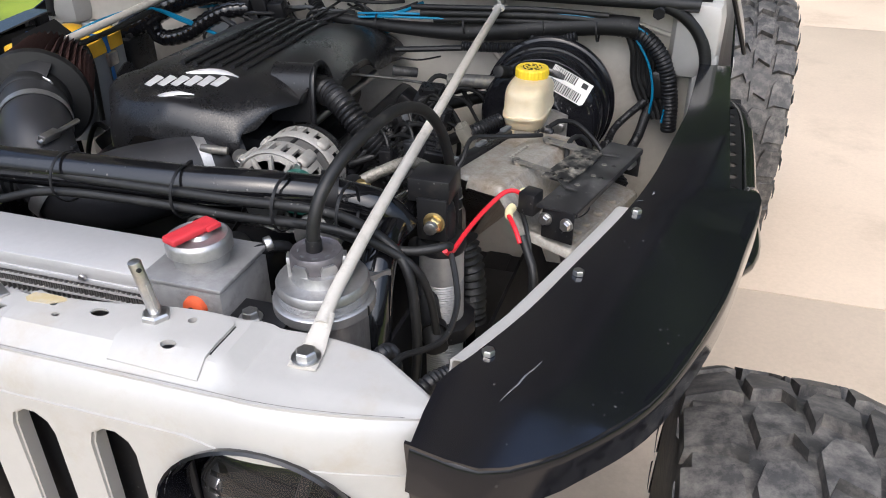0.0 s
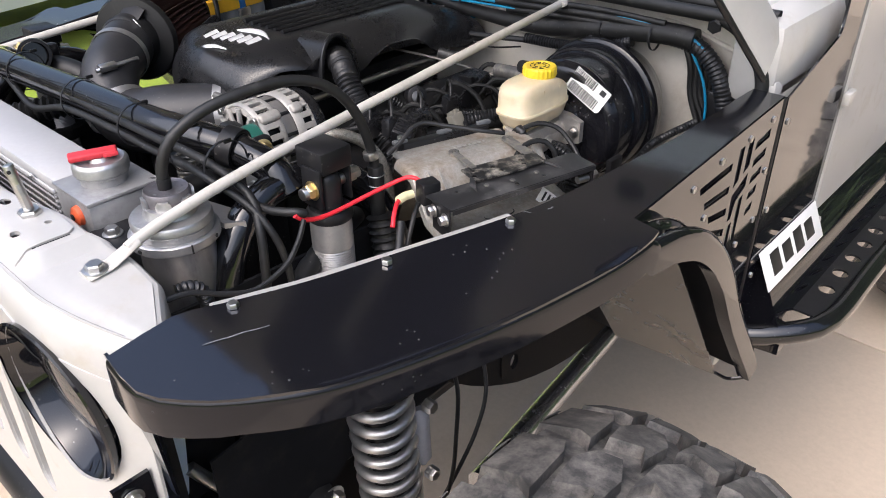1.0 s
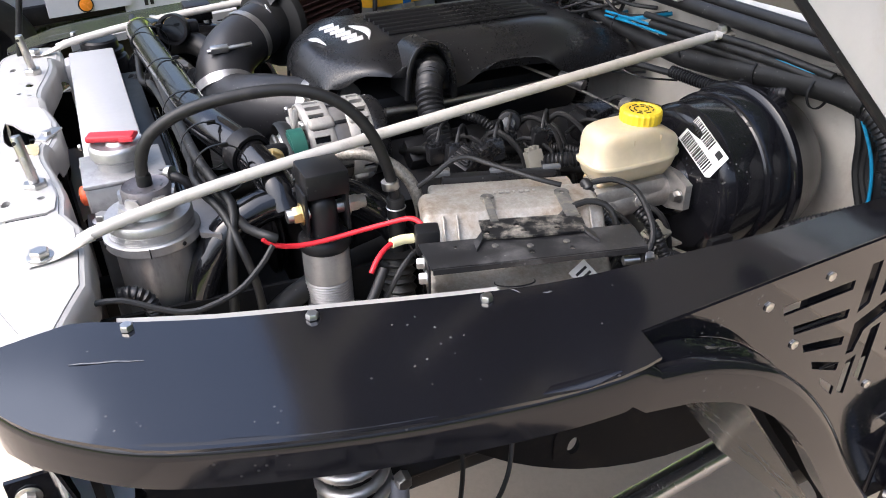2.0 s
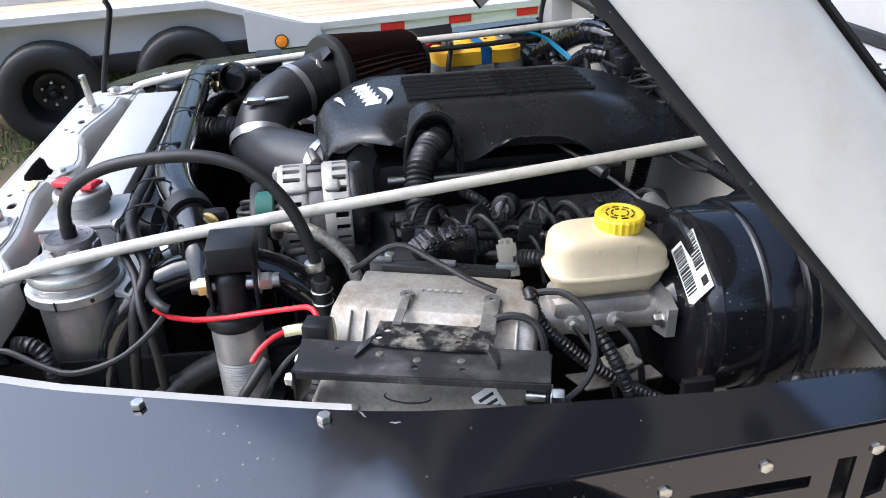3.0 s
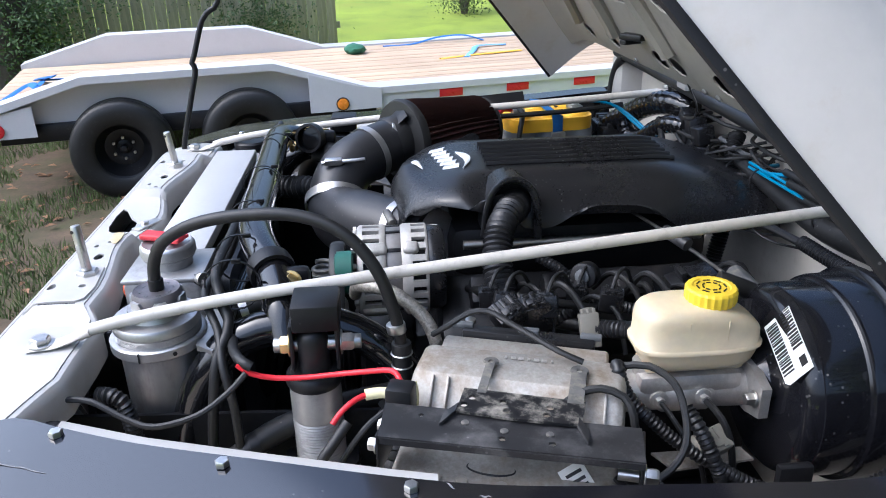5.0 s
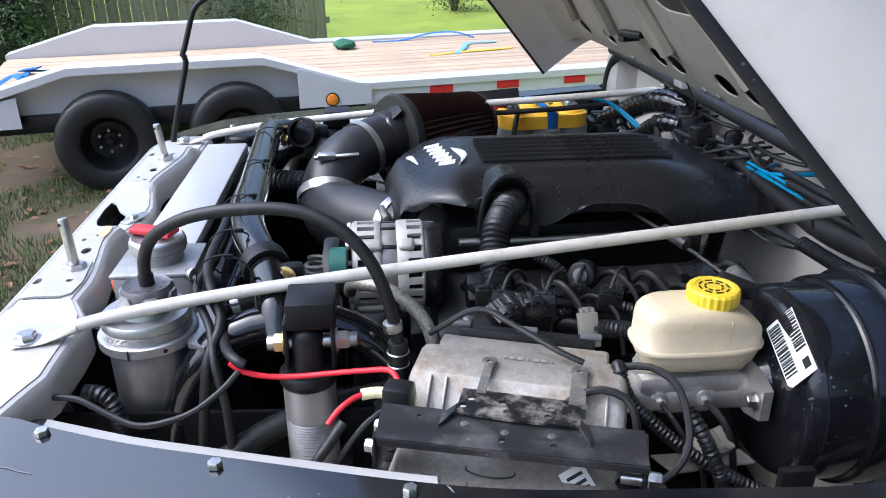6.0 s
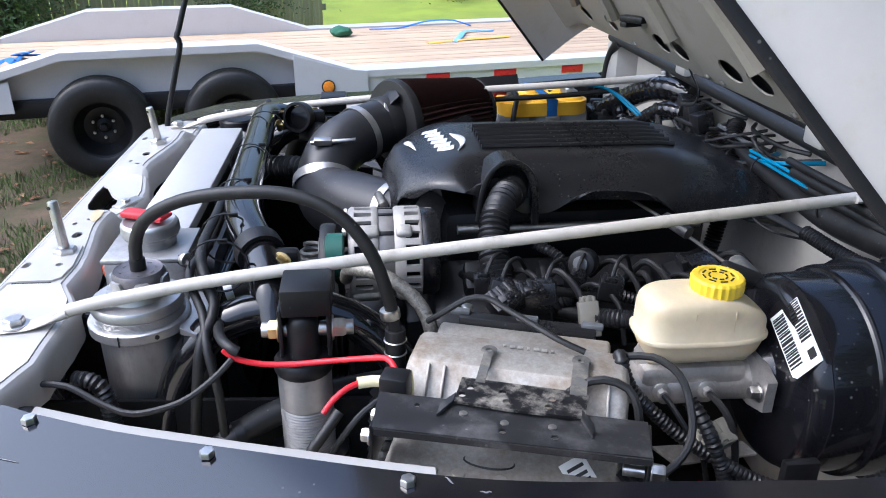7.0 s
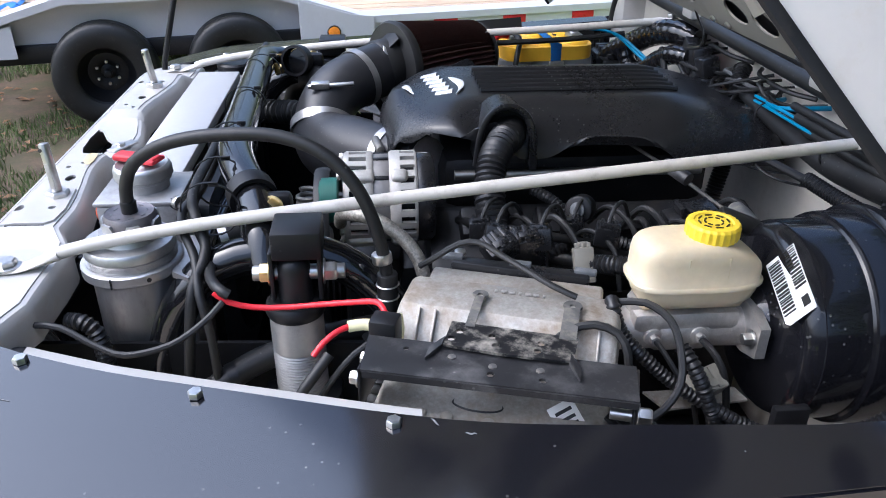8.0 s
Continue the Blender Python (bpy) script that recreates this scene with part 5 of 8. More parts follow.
part("sensor_plate", box((0.05, 0.09, 0.004), Matrix.Translation((-0.285, 0.44, 1.385)) @ Matrix.Rotation(0.75, 4, "X") @ Matrix.Rotation(0.3, 4, "Y"), 0.001), BLACK_FLAT, flt)

# radiator with cap
rad = thing("radiator", (0, 0.1, 0.9), "brushed aluminium radiator behind the grille", "radiator")
part("top_tank", box((0.56, 0.084, 0.020), Matrix.Translation((-0.085, 0.106, 1.315)), 0.003), RAD_ALU, rad)
for k in range(14):
    part("core_tube", box((0.56, 0.010, 0.0022), Matrix.Translation((-0.085, 0.0665, 1.294 - 0.0125 * k))), RAD_ALU, rad)
b = box((0.56, 0.05, 0.42), Matrix.Translation((-0.075, 0.097, 1.083)), 0.002)
part("core", b, FIN, rad)
b = bmesh.new()
for k in range(150):
    x = -0.352 + 0.555 * k / 149
    box((0.0012, 0.012, 0.17), Matrix.Translation((x, 0.069, 1.215)) @ Matrix.Rotation(0.1 * (-1) ** k, 4, "Y"), 0, b)
tagged(part("fin_pack", b, FIN, rad), kind="stuff")
part("tank_bolt", bolt((0.115, 0.060, 1.312), (0, -1, 0), 0.005, 0.004), STEEL, rad)
part("side_channel", box((0.56, 0.010, 0.008), Matrix.Translation((-0.085, 0.0665, 1.304)), 0.002), RAD_ALU, rad)
part("end_tank", box((0.105, 0.108, 0.46), Matrix.Translation((0.250, 0.112, 1.095)), 0.008), TANK_GREY, rad, "grey welded radiator end tank")
part("tank_hose_stub", sweep([(0.285, 0.150, 1.322), (0.302, 0.166, 1.324), (0.318, 0.185, 1.318), (0.325, 0.200, 1.29)], 0.007, 12), BLACK_FLAT, rad)
part("stub_clamp", cyl(0.0095, 0.009, place((0.300, 0.165, 1.328), (0.6, 0.6, 0.1)), 16, 0.001), STEEL, rad)
part("end_tank", box((0.06, 0.10, 0.44), Matrix.Translation((-0.385, 0.10, 1.085)), 0.008), RAD_ALU, rad)
part("tank_lid", box((0.107, 0.110, 0.006), Matrix.Translation((0.250, 0.112, 1.327)), 0.002), TANK_GREY, rad)
part("filler_neck", lathe([(0.032, 1.325), (0.032, 1.340), (0.036, 1.342), (0.036, 1.346), (0.030, 1.348), (0.030, 1.352)], Matrix.Translation((0.247, 0.112, 0)), 32), TANK_GREY, rad)
part("radiator_cap", lathe([(0.0, 1.366), (0.012, 1.366), (0.016, 1.362), (0.028, 1.361), (0.034, 1.364), (0.037, 1.362), (0.0385, 1.358), (0.0385, 1.347), (0.036, 1.345), (0, 1.345)], Matrix.Translation((0.247, 0.112, 0)), 48, None, lambda a, h: 1.0 if h > 1.356 else 1 + 0.012 * math.cos(14 * a)), ALU, rad, "stamped aluminium pressure cap")
b = box((0.022, 0.064, 0.009), Matrix.Translation((0.243, 0.106, 1.370)) @ Matrix.Rotation(-0.35, 4, "Z"), 0.003, None, 3)
box((0.030, 0.020, 0.006), Matrix.Translation((0.250, 0.128, 1.369)) @ Matrix.Rotation(-0.35, 4, "Z"), 0.002, b)
part("cap_lever", b, RED_RUBBER, rad, "red cap lever")
part("drain_plug", lathe([(0, 0.010), (0.009, 0.010), (0.0135, 0.007), (0.015, 0.0), (0, 0)], place((0.268, 0.059, 1.302), (0, -1, 0)), 20), ORANGE, rad, "orange rubber plug")
part("plug_hole", cyl(0.005, 0.0015, place((0.268, 0.0485, 1.302), (0, -1, 0)), 14), INK, rad)
for k in range(9):
    part("weld_bead", cyl(0.0035, 0.004, place((0.2005, 0.0585, 1.315 - 0.008 * k), (0, -1, 0)), 10, 0.001), TANK_GREY, rad)
part("mount_bracket", box((0.075, 0.055, 0.006), Matrix.Translation((0.335, 0.080, 1.286)), 0.002), BLACK_FLAT, rad)
part("bolt", bolt((0.328, 0.072, 1.289), (0, 0, 1), 0.010, 0.009, 0.014), STEEL, rad)
cap2 = thing("coolant_bottle", (-0.46, 0.11, 1.2), "black plastic bottle with round screw cap", "bottle")
part("bottle_body", cyl(0.052, 0.22, place((-0.445, 0.125, 1.07)), 24, 0.008), BLACK_FLAT, cap2)
part("bottle_cap", lathe([(0, 1.325), (0.034, 1.325), (0.038, 1.321), (0.038, 1.305), (0.046, 1.303), (0.046, 1.296), (0, 1.29)], Matrix.Translation((-0.445, 0.125, 0)), 28), BLACK_FLAT, cap2)

# aluminium reservoir can
can = thing("power_steering_can", (0.395, 0.13, 1.05), "machined aluminium reservoir can with hex cap", "reservoir")
CAN_ALU = mat("dull_can_aluminium", (0.40, 0.395, 0.40), 0.40, 0.85, var=0.18, scale=14, fine=120, bump=0.08, dirt=(0.10, 0.095, 0.09), amount=0.5, dirt_scale=20, stretch=(1, 1, 0.35))
CAP_GREY = mat("dull_cap_metal", (0.16, 0.15, 0.16), 0.45, 0.7, var=0.25, scale=40, dirt=(0.08, 0.075, 0.07), amount=0.4, dirt_scale=30)
cm = Matrix.Translation((0.394, 0.128, 0))
part("can_body", lathe([(0.0, 1.02), (0.045, 1.02), (0.0495, 1.026), (0.0500, 1.29), (0, 1.29)], cm, 48), CAN_ALU, can)
part("can_flange", lathe([(0.0, 1.287), (0.0585, 1.287), (0.0600, 1.2885), (0.0600, 1.2995), (0.0585, 1.301), (0.0535, 1.3015), (0.0530, 1.303), (0.0, 1.304)], cm, 64), ALU, can, "turned clamp flange with a saw cut")
part("can_ring", lathe([(0.0, 1.302), (0.0535, 1.302), (0.0535, 1.3105), (0.0522, 1.3115), (0.0522, 1.3125), (0.0540, 1.3135), (0.0540, 1.3215), (0.0520, 1.3245), (0.034, 1.3265), (0.0, 1.3265)], cm, 64), ALU, can)
for k in range(5):
    part("thread", lathe([(0.0525, 1.3035 + 0.0016 * k), (0.0542, 1.3043 + 0.0016 * k), (0.0525, 1.3051 + 0.0016 * k)], cm, 48), ALU, can)
part("can_neck", lathe([(0.0, 1.320), (0.036, 1.326), (0.0335, 1.332), (0.0325, 1.338), (0.0, 1.338)], cm, 40), ALU, can)
cm = Matrix.Translation((0.387, 0.132, 0))
part("can_cap", lathe([(0.0, 1.334), (0.0295, 1.334), (0.0310, 1.337), (0.0310, 1.352), (0.0285, 1.3565), (0.027, 1.3555), (0.012, 1.3550), (0.0, 1.3550)], cm, 48), CAP_GREY, can, "dull machined screw cap")
for k in range(6):
    a = radians(20 + 60 * k)
    part("cap_lug", plate([(-0.010, 1.326), (0.010, 1.326), (0.010, 1.345), (0.007, 1.350), (-0.007, 1.350), (-0.010, 1.345)], (), 0.004, lambda u, v, w, a=a: Vector((0.387 + (0.0325 + w) * math.cos(a + u / 0.033), 0.132 + (0.0325 + w) * math.sin(a + u / 0.033), v)), fill=0.006), ALU, can)
for k in range(8):
    a = 0.35 + 2 * math.pi * k / 8
    part("cap_text", box((0.0018, 0.006, 0.0006), cm @ Matrix.Rotation(a, 4, "Z") @ Matrix.Translation((0.0205, 0, 1.3556)), 0), GREY_CLIP, can)
part("hose_barb", cyl(0.0095, 0.018, cm @ Matrix.Translation((-0.002, 0.0, 1.352)), 16, 0.002), BLACK_FLAT, can)
part("can_mount", box((0.16, 0.15, 0.012), Matrix.Translation((0.385, 0.155, 1.10)), 0.004), ALU, can)
part("saw_cut", box((0.004, 0.0016, 0.013), Matrix.Translation((0.394 + 0.0588, 0.128 - 0.010, 1.294)), 0), INK, can)
for a in (0.55, -1.35):
    part("flange_hole", cyl(0.0028, 0.002, place((0.394 + 0.0592 * math.cos(a), 0.128 + 0.0592 * math.sin(a), 1.294), (math.cos(a), math.sin(a), 0)), 10), INK, can)
part("flange_ear", plate([(0.335, 0.178), (0.430, 0.182), (0.448, 0.205), (0.40, 0.215), (0.335, 0.20)], (), 0.008, lambda u, v, w: Vector((u, v, 1.292 + w))), ALU, can)
hz = thing("vent_hose", (0.4, 0.3, 1.4), "black rubber vent hose arching over the bay", "hose")
part("hose_wall", sweep([(0.385, 0.132, 1.356), (0.386, 0.133, 1.385), (0.392, 0.150, 1.420), (0.402, 0.195, 1.447), (0.414, 0.260, 1.460), (0.424, 0.325, 1.459), (0.437, 0.375, 1.440), (0.448, 0.410, 1.400), (0.455, 0.430, 1.345), (0.459, 0.438, 1.290), (0.46, 0.44, 1.20)], 0.0078, 14, 0.012), RUBBER, hz)
part("hose_clamp", cyl(0.012, 0.012, place((0.456, 0.432, 1.325), (0.05, 0.1, -1)), 16, 0.001), STEEL, hz)

# shock hoop, cross tube, clamp
hoop = thing("shock_hoop", (0.4, 0.3, 1.0), "glossy black tubular engine cage over the bay", "tube frame")
part("cross_tube", sweep([(0.350, 0.276, 1.348), (0.265, 0.244, 1.361), (0.17, 0.227, 1.363), (0.0, 0.218, 1.362), (-0.20, 0.208, 1.359), (-0.325, 0.203, 1.357), (-0.372, 0.212, 1.350), (-0.400, 0.245, 1.335), (-0.418, 0.285, 1.300), (-0.432, 0.33, 1.25), (-0.44, 0.37, 1.19)], 0.0255, 24, 0.02), TUBE, hoop)
for at, ax in (((-0.380, 0.262, 1.356), (0.3, 0.5, 0.8)), ((-0.357, 0.228, 1.332), (0.4, 0.9, -0.1))):
    part("bolt", bolt(at, ax, 0.011, 0.010, 0.015), BRASS, hoop)
for s in (1, -1):
    part("hoop", sweep([(s * 0.455, 0.135, 0.85), (s * 0.445, 0.145, 1.05), (s * 0.435, 0.165, 1.20), (s * 0.425, 0.215, 1.285), (s * 0.42, 0.29, 1.312), (s * 0.425, 0.38, 1.300), (s * 0.44, 0.45, 1.23), (s * 0.455, 0.49, 1.10), (s * 0.46, 0.50, 0.85)], 0.0235, 20, 0.02), TUBE, hoop)
    part("tube_end", sweep([(s * 0.345, 0.273, 1.350), (s * 0.405, 0.288, 1.332), (s * 0.43, 0.295, 1.30)], 0.0245, 18), TUBE, hoop)
    part("clamp_ring", lathe([(0.0255, -0.012), (0.031, -0.012), (0.032, 0.0), (0.031, 0.012), (0.0255, 0.012)], place((s * 0.338, 0.270, 1.352), (1, 0.4 * s, -0.2 * s)), 24), BLACK_FLAT, hoop)
    part("clamp_ear", box((0.022, 0.05, 0.03), Matrix.Translation((s * 0.356, 0.298, 1.348)), 0.008), BLACK_FLAT, hoop)
    part("bolt", bolt((s * 0.370, 0.300, 1.350), (s, -0.25, 0.15), 0.011, 0.012, 0.014), BRASS, hoop)
    # shock mount bracket and shock
    sk = thing("shock_absorber", (s * 0.47, 0.315, 0.7), "threaded aluminium shock absorber with black rod end", "shock absorber", "shocks")
    part("mount_block", box((0.058, 0.056, 0.034), Matrix.Translation((s * 0.462, 0.338, 1.354)), 0.003, None, 2), BLACK_FLAT, sk)
    for o in (-0.027, 0.027):
        part("mount_tab", box((0.042, 0.005, 0.062), Matrix.Translation((s * 0.468, 0.335 + o, 1.315)), 0.002), BLACK_FLAT, sk)
    part("rod_end", lathe([(0, 1.255), (0.0195, 1.255), (0.0195, 1.318), (0.0175, 1.328), (0.012, 1.335), (0, 1.338)], Matrix.Translation((s * 0.473, 0.332, 0)), 24), BLACK_FLAT, sk)
    part("cap_ring", lathe([(0, 1.262), (0.033, 1.262), (0.035, 1.266), (0.034, 1.276), (0.030, 1.280), (0, 1.281)], Matrix.Translation((s * 0.474, 0.330, 0)), 28), BLACK_FLAT, sk)
    part("body_tube", sweep([(s * 0.474, 0.330, 1.264 - 0.002 * k) for k in range(145)], lambda u, l: 0.0315 if l < 0.05 else 0.0310 * (1 + 0.02 * math.cos(2 * math.pi * l / 0.004)), 28, raw=True), TANK_GREY, sk)
    part("collar", lathe([(0.0, 1.125), (0.046, 1.125), (0.048, 1.13), (0.047, 1.148), (0.036, 1.152), (0, 1.152)], Matrix.Translation((s * 0.474, 0.330, 0)), 48, None, lambda a, h: 1 + 0.04 * (1 if math.cos(10 * a) > 0.3 else 0)), BLACK_FLAT, sk)
    part("through_bolt", cyl(0.009, 0.105, place((s * 0.472, 0.285, 1.313), (0, 1, 0)), 14, 0.001), STEEL, sk)
    part("bolt", bolt((s * 0.472, 0.305, 1.313), (0, -1, 0), 0.012, 0.010, 0.015), BRASS, sk)
    part("bolt", bolt((s * 0.472, 0.365, 1.313), (0, 1, 0), 0.012, 0.014, 0.015), STEEL, sk)

# grille to firewall braces
for s in (1, -1):
    rod = thing("brace_rod", (s * 0.43, 0.5, 1.32), "thin white painted brace rod from grille to firewall", "brace rod", "brace rods")
    pts = [(s * 0.432, 0.045, 1.321), (s * 0.428, 0.09, 1.333), (s * 0.42, 0.25, 1.356), (s * 0.405, 0.55, 1.382), (s * 0.385, 0.85, 1.402), (s * 0.375, 1.040, 1.416)]
    part("rod", sweep(pts, 0.0078, 14, 0.03), WHITE_ROD, rod)
    tip = [(s * 0.436, -0.014, 1.3105), (s * 0.435, 0.012, 1.3110), (s * 0.433, 0.03, 1.3150), (s * 0.431, 0.06, 1.325)]
    part("rod_end", sweep(tip, lambda u, l: (0.0155 - 0.006 * u, 0.0022 + 0.005 * u ** 2), 14, 0.006, None, False, (0, 0, 1)), WHITE_ROD, rod)
    part("rod_end", sweep([(s * 0.376, 1.035, 1.416), (s * 0.374, 1.075, 1.416)], lambda u, l: (0.013, 0.006), 12, 0.01, None, False, (0, 0, 1)), WHITE_ROD, rod)
    part("bolt", bolt((s * 0.435, 0.0, 1.3125), (0, 0, 1), 0.0115, 0.008, 0.0155), STEEL, rod)
    part("bolt", bolt((s * 0.374, 1.060, 1.422), (0, -0.3, 1), 0.009, 0.008, 0.012), STEEL, rod)

# engine control module on a black bracket, set along the fender
U, W_ = Vector((0.31, 0.95, 0)).normalized(), Vector((0, 0, 1))
VV = Vector((U.y, -U.x, 0))
PO = Vector((0.447, 0.498, 1.303))


def pcm_m(u, v, w, tilt=0.0):
    m = Matrix((VV, U, W_)).transposed().to_4x4()
    return Matrix.Translation(PO + U * u + VV * v + W_ * w) @ m @ Matrix.Rotation(tilt, 4, "Y")


pcm = thing("engine_computer", PO + Vector((0.08, 0.1, -0.1)), "stained cast aluminium engine control module", "engine computer")


def pcm_row(u, inset, drop, prof):
    vm = sum(p[0] for p in prof) / len(prof)
    return [PO + U * u + VV * (v + (vm - v) * inset) + W_ * (w - drop) for v, w in prof]


def pcm_shell(prof, u0, u1, edge=0.011):
    """A cast lid: the profile runs along u and rounds off at both ends."""
    ends = ((0.0, 0.03, edge * 1.3), (0.25, 0.015, edge * 0.5), (0.6, 0.006, edge * 0.15), (1.0, 0.0, 0.0))
    rows = [pcm_row(u0 + edge * f, i, d, prof) for f, i, d in ends]
    rows += [pcm_row(u0 + (u1 - u0) * k / 8, 0.0, 0.0, prof) for k in range(1, 8)]
    rows += [pcm_row(u1 - edge * f, i, d, prof) for f, i, d in reversed(ends)]
    b = loft(rows)
    bmesh.ops.holes_fill(b, edges=b.edges[:], sides=0)
    return b


TOP = [(0.030, -0.10), (0.030, -0.004), (0.0315, -0.001), (0.034, 0.0), (0.086, 0.0), (0.090, -0.0015), (0.0935, -0.0055), (0.130, -0.050), (0.134, -0.054), (0.140, -0.056), (0.208, -0.064), (0.213, -0.068), (0.215, -0.076), (0.215, -0.14)]
part("case", pcm_shell(TOP, -0.024, 0.220), PCM_ALU, pcm, smooth=28)
part("rear_housing", pcm_shell([(-0.008, -0.08), (-0.008, -0.012), (-0.005, -0.007), (0.002, -0.006), (0.027, -0.007), (0.027, -0.08)], -0.006, 0.198, 0.005), PCM_ALU, pcm, smooth=35)
for u, wd in ((0.066, 0.010), (0.167, 0.017)):
    eye = ring2(u, 0.068, 0.0036, 12)
    arm = [(u - wd / 2, 0.070), (u - wd / 2, 0.128), (u + wd / 2, 0.128), (u + wd / 2, 0.070)] + [(u + (0.007 + 0.2 * wd) * math.cos(a), 0.068 - (0.007 + 0.2 * wd) * math.sin(a)) for a in [math.pi * k / 8 for k in range(9)]]
    part("strap_arm", plate(arm, [eye], 0.003, lambda p, q, w: PO + U * p + VV * q + W_ * (0.006 - 0.05 * (q - 0.068) + w)), ARM_GREY, pcm, "worn grey strap arm with eyelet")
    part("arm_boss", cyl(0.006, 0.006, pcm_m(u, 0.068, -0.001), 14, 0.001), PCM_ALU, pcm)
for u in (0.004, 0.022, 0.198):
    part("fin", box((0.055, 0.003, 0.012), pcm_m(u, 0.112, -0.024, radians(44)), 0.001), PCM_ALU, pcm)
for k in range(7):
    part("cast_bar", box((0.0045, 0.006 if k % 3 else 0.003, 0.0016), pcm_m(0.080 + 0.009 * k, 0.047, 0.0022), 0.0003), CAST, pcm)
part("connector", box((0.018, 0.165, 0.026), pcm_m(0.098, -0.017, -0.012), 0.003), PLASTIC, pcm, "dark grey connector strip")
for u in (0.015, 0.098, 0.175):
    part("connector_clip", box((0.010, 0.026, 0.007), pcm_m(u, -0.020, 0.002), 0.002), GREY_CLIP, pcm)
part("conn_screw", cyl(0.007, 0.006, pcm_m(0.022, -0.030, 0.0), 14, 0.001), STEEL, pcm)
for u in (0.012, 0.030, 0.058, 0.10, 0.15):
    part("case_boss", cyl(0.007, 0.008, pcm_m(u, 0.196, -0.067), 14, 0.002), PCM_ALU, pcm)
part("case_ring", sweep([PO + U * (0.085 + 0.026 * math.cos(a)) + VV * (0.172 + 0.010 * math.sin(a)) + W_ * -0.0605 for a in [2 * math.pi * k / 24 for k in range(25)]], 0.0012, 6, 0.004), BLACK_FLAT, pcm)
brk = thing("module_bracket", PO + Vector((0.17, 0.05, -0.03)), "black folded steel bracket with drilled holes", "bracket")
shape = [(-0.034, 0.158), (0.236, 0.148), (0.240, 0.202), (-0.024, 0.216)]
bp = plate(shape, [ring2(0.010, 0.172, 0.003, 8), ring2(0.100, 0.194, 0.004, 10), ring2(0.150, 0.192, 0.004, 10)], 0.003, lambda u, v, w: PO + U * u + VV * v + W_ * (w - 0.004))
part("bracket_plate", bp, BRACKET, brk)
part("bracket_front", plate([(-0.022, 0.0), (0.240, 0.0), (0.240, -0.007), (-0.022, -0.007)], (), 0.003, lambda u, v, w: PO + U * u + VV * (0.216 - 0.053 * (u + 0.024) + w) + W_ * (v - 0.004)), BRACKET, brk)
holes = [ring2(u, v, 0.0042, 10) for u, v in ((0.058, 0.138), (0.052, 0.152), (0.092, 0.140), (0.098, 0.154), (0.142, 0.140), (0.140, 0.153))]
part("drilled_strap", plate([(0.046, 0.122), (0.178, 0.122), (0.176, 0.160), (0.165, 0.164), (0.100, 0.166), (0.046, 0.164)], holes, 0.003, lambda u, v, w: PO + U * u + VV * v + W_ * (w + 0.0025 - 0.02 * (v - 0.12))), WORN_BLACK, brk, "worn black drilled strap with bare patches")
for a, c, d in ((0.046, 0.034, -1), (0.172, 0.184, 1)):
    b = loft([[PO + U * a + VV * 0.150 + W_ * 0.001, PO + U * a + VV * 0.165 + W_ * 0.001], [PO + U * c + VV * 0.168 + W_ * -0.0015, PO + U * c + VV * 0.188 + W_ * -0.0015]])
    part("strap_wing", solid(b, 0.003), BRACKET, brk)
for u, v in ((0.058, 0.176), (0.100, 0.182), (0.146, 0.178)):
    part("plug", cyl(0.0042, 0.0012, place(PO + U * u + VV * v + W_ * -0.0025), 12), ARM_GREY, brk)
for u, v in ((-0.026, 0.190), (0.238, 0.176)):
    part("bracket_leg", box((0.050, 0.003, 0.050), pcm_m(u, v, -0.028), 0.001), BLACK_FLAT, brk)
part("box_tab", box((0.026, 0.030, 0.034), pcm_m(-0.021, 0.142, -0.006), 0.003), BLACK_FLAT, brk)
for v in (0.172, 0.205):
    part("bolt", bolt(PO + U * -0.028 + VV * v + W_ * -0.022, -U, 0.0075, 0.008, 0.010), STEEL, brk)
part("bolt", bolt(PO + U * 0.240 + VV * 0.190 + W_ * -0.028, U, 0.009, 0.012, 0.012), STEEL, brk)
part("spacer", cyl(0.006, 0.020, place(PO + U * 0.215 + VV * 0.192 + W_ * -0.028, U), 14), STEEL, brk)

# brake master cylinder and booster
mc = thing("master_cylinder", (0.52, 0.79, 1.2), "brake master cylinder with yellowed plastic reservoir", "brake cylinder")
RC = Vector((0.498, 0.794, 0.003))


def res_row(z, g, e=0.52):
    pts = []
    up = max(0.0, (z - 1.306) / 0.049)
    for k in range(64):
        a = 2 * math.pi * k / 64
        c, s_ = math.cos(a), math.sin(a)
        x = 0.0405 * g * math.copysign(abs(c) ** e, c)
        y = 0.0785 * g * math.copysign(abs(s_) ** e, s_)
        x *= 1.0 - 0.18 * max(0.0, (y - 0.02) / 0.06) ** 1.5
        fall = 0.024 * up * max(0.0, (y - 0.012) / 0.06) ** 1.4
        pts.append(RC + Vector((x, y, z - fall)))
    return pts


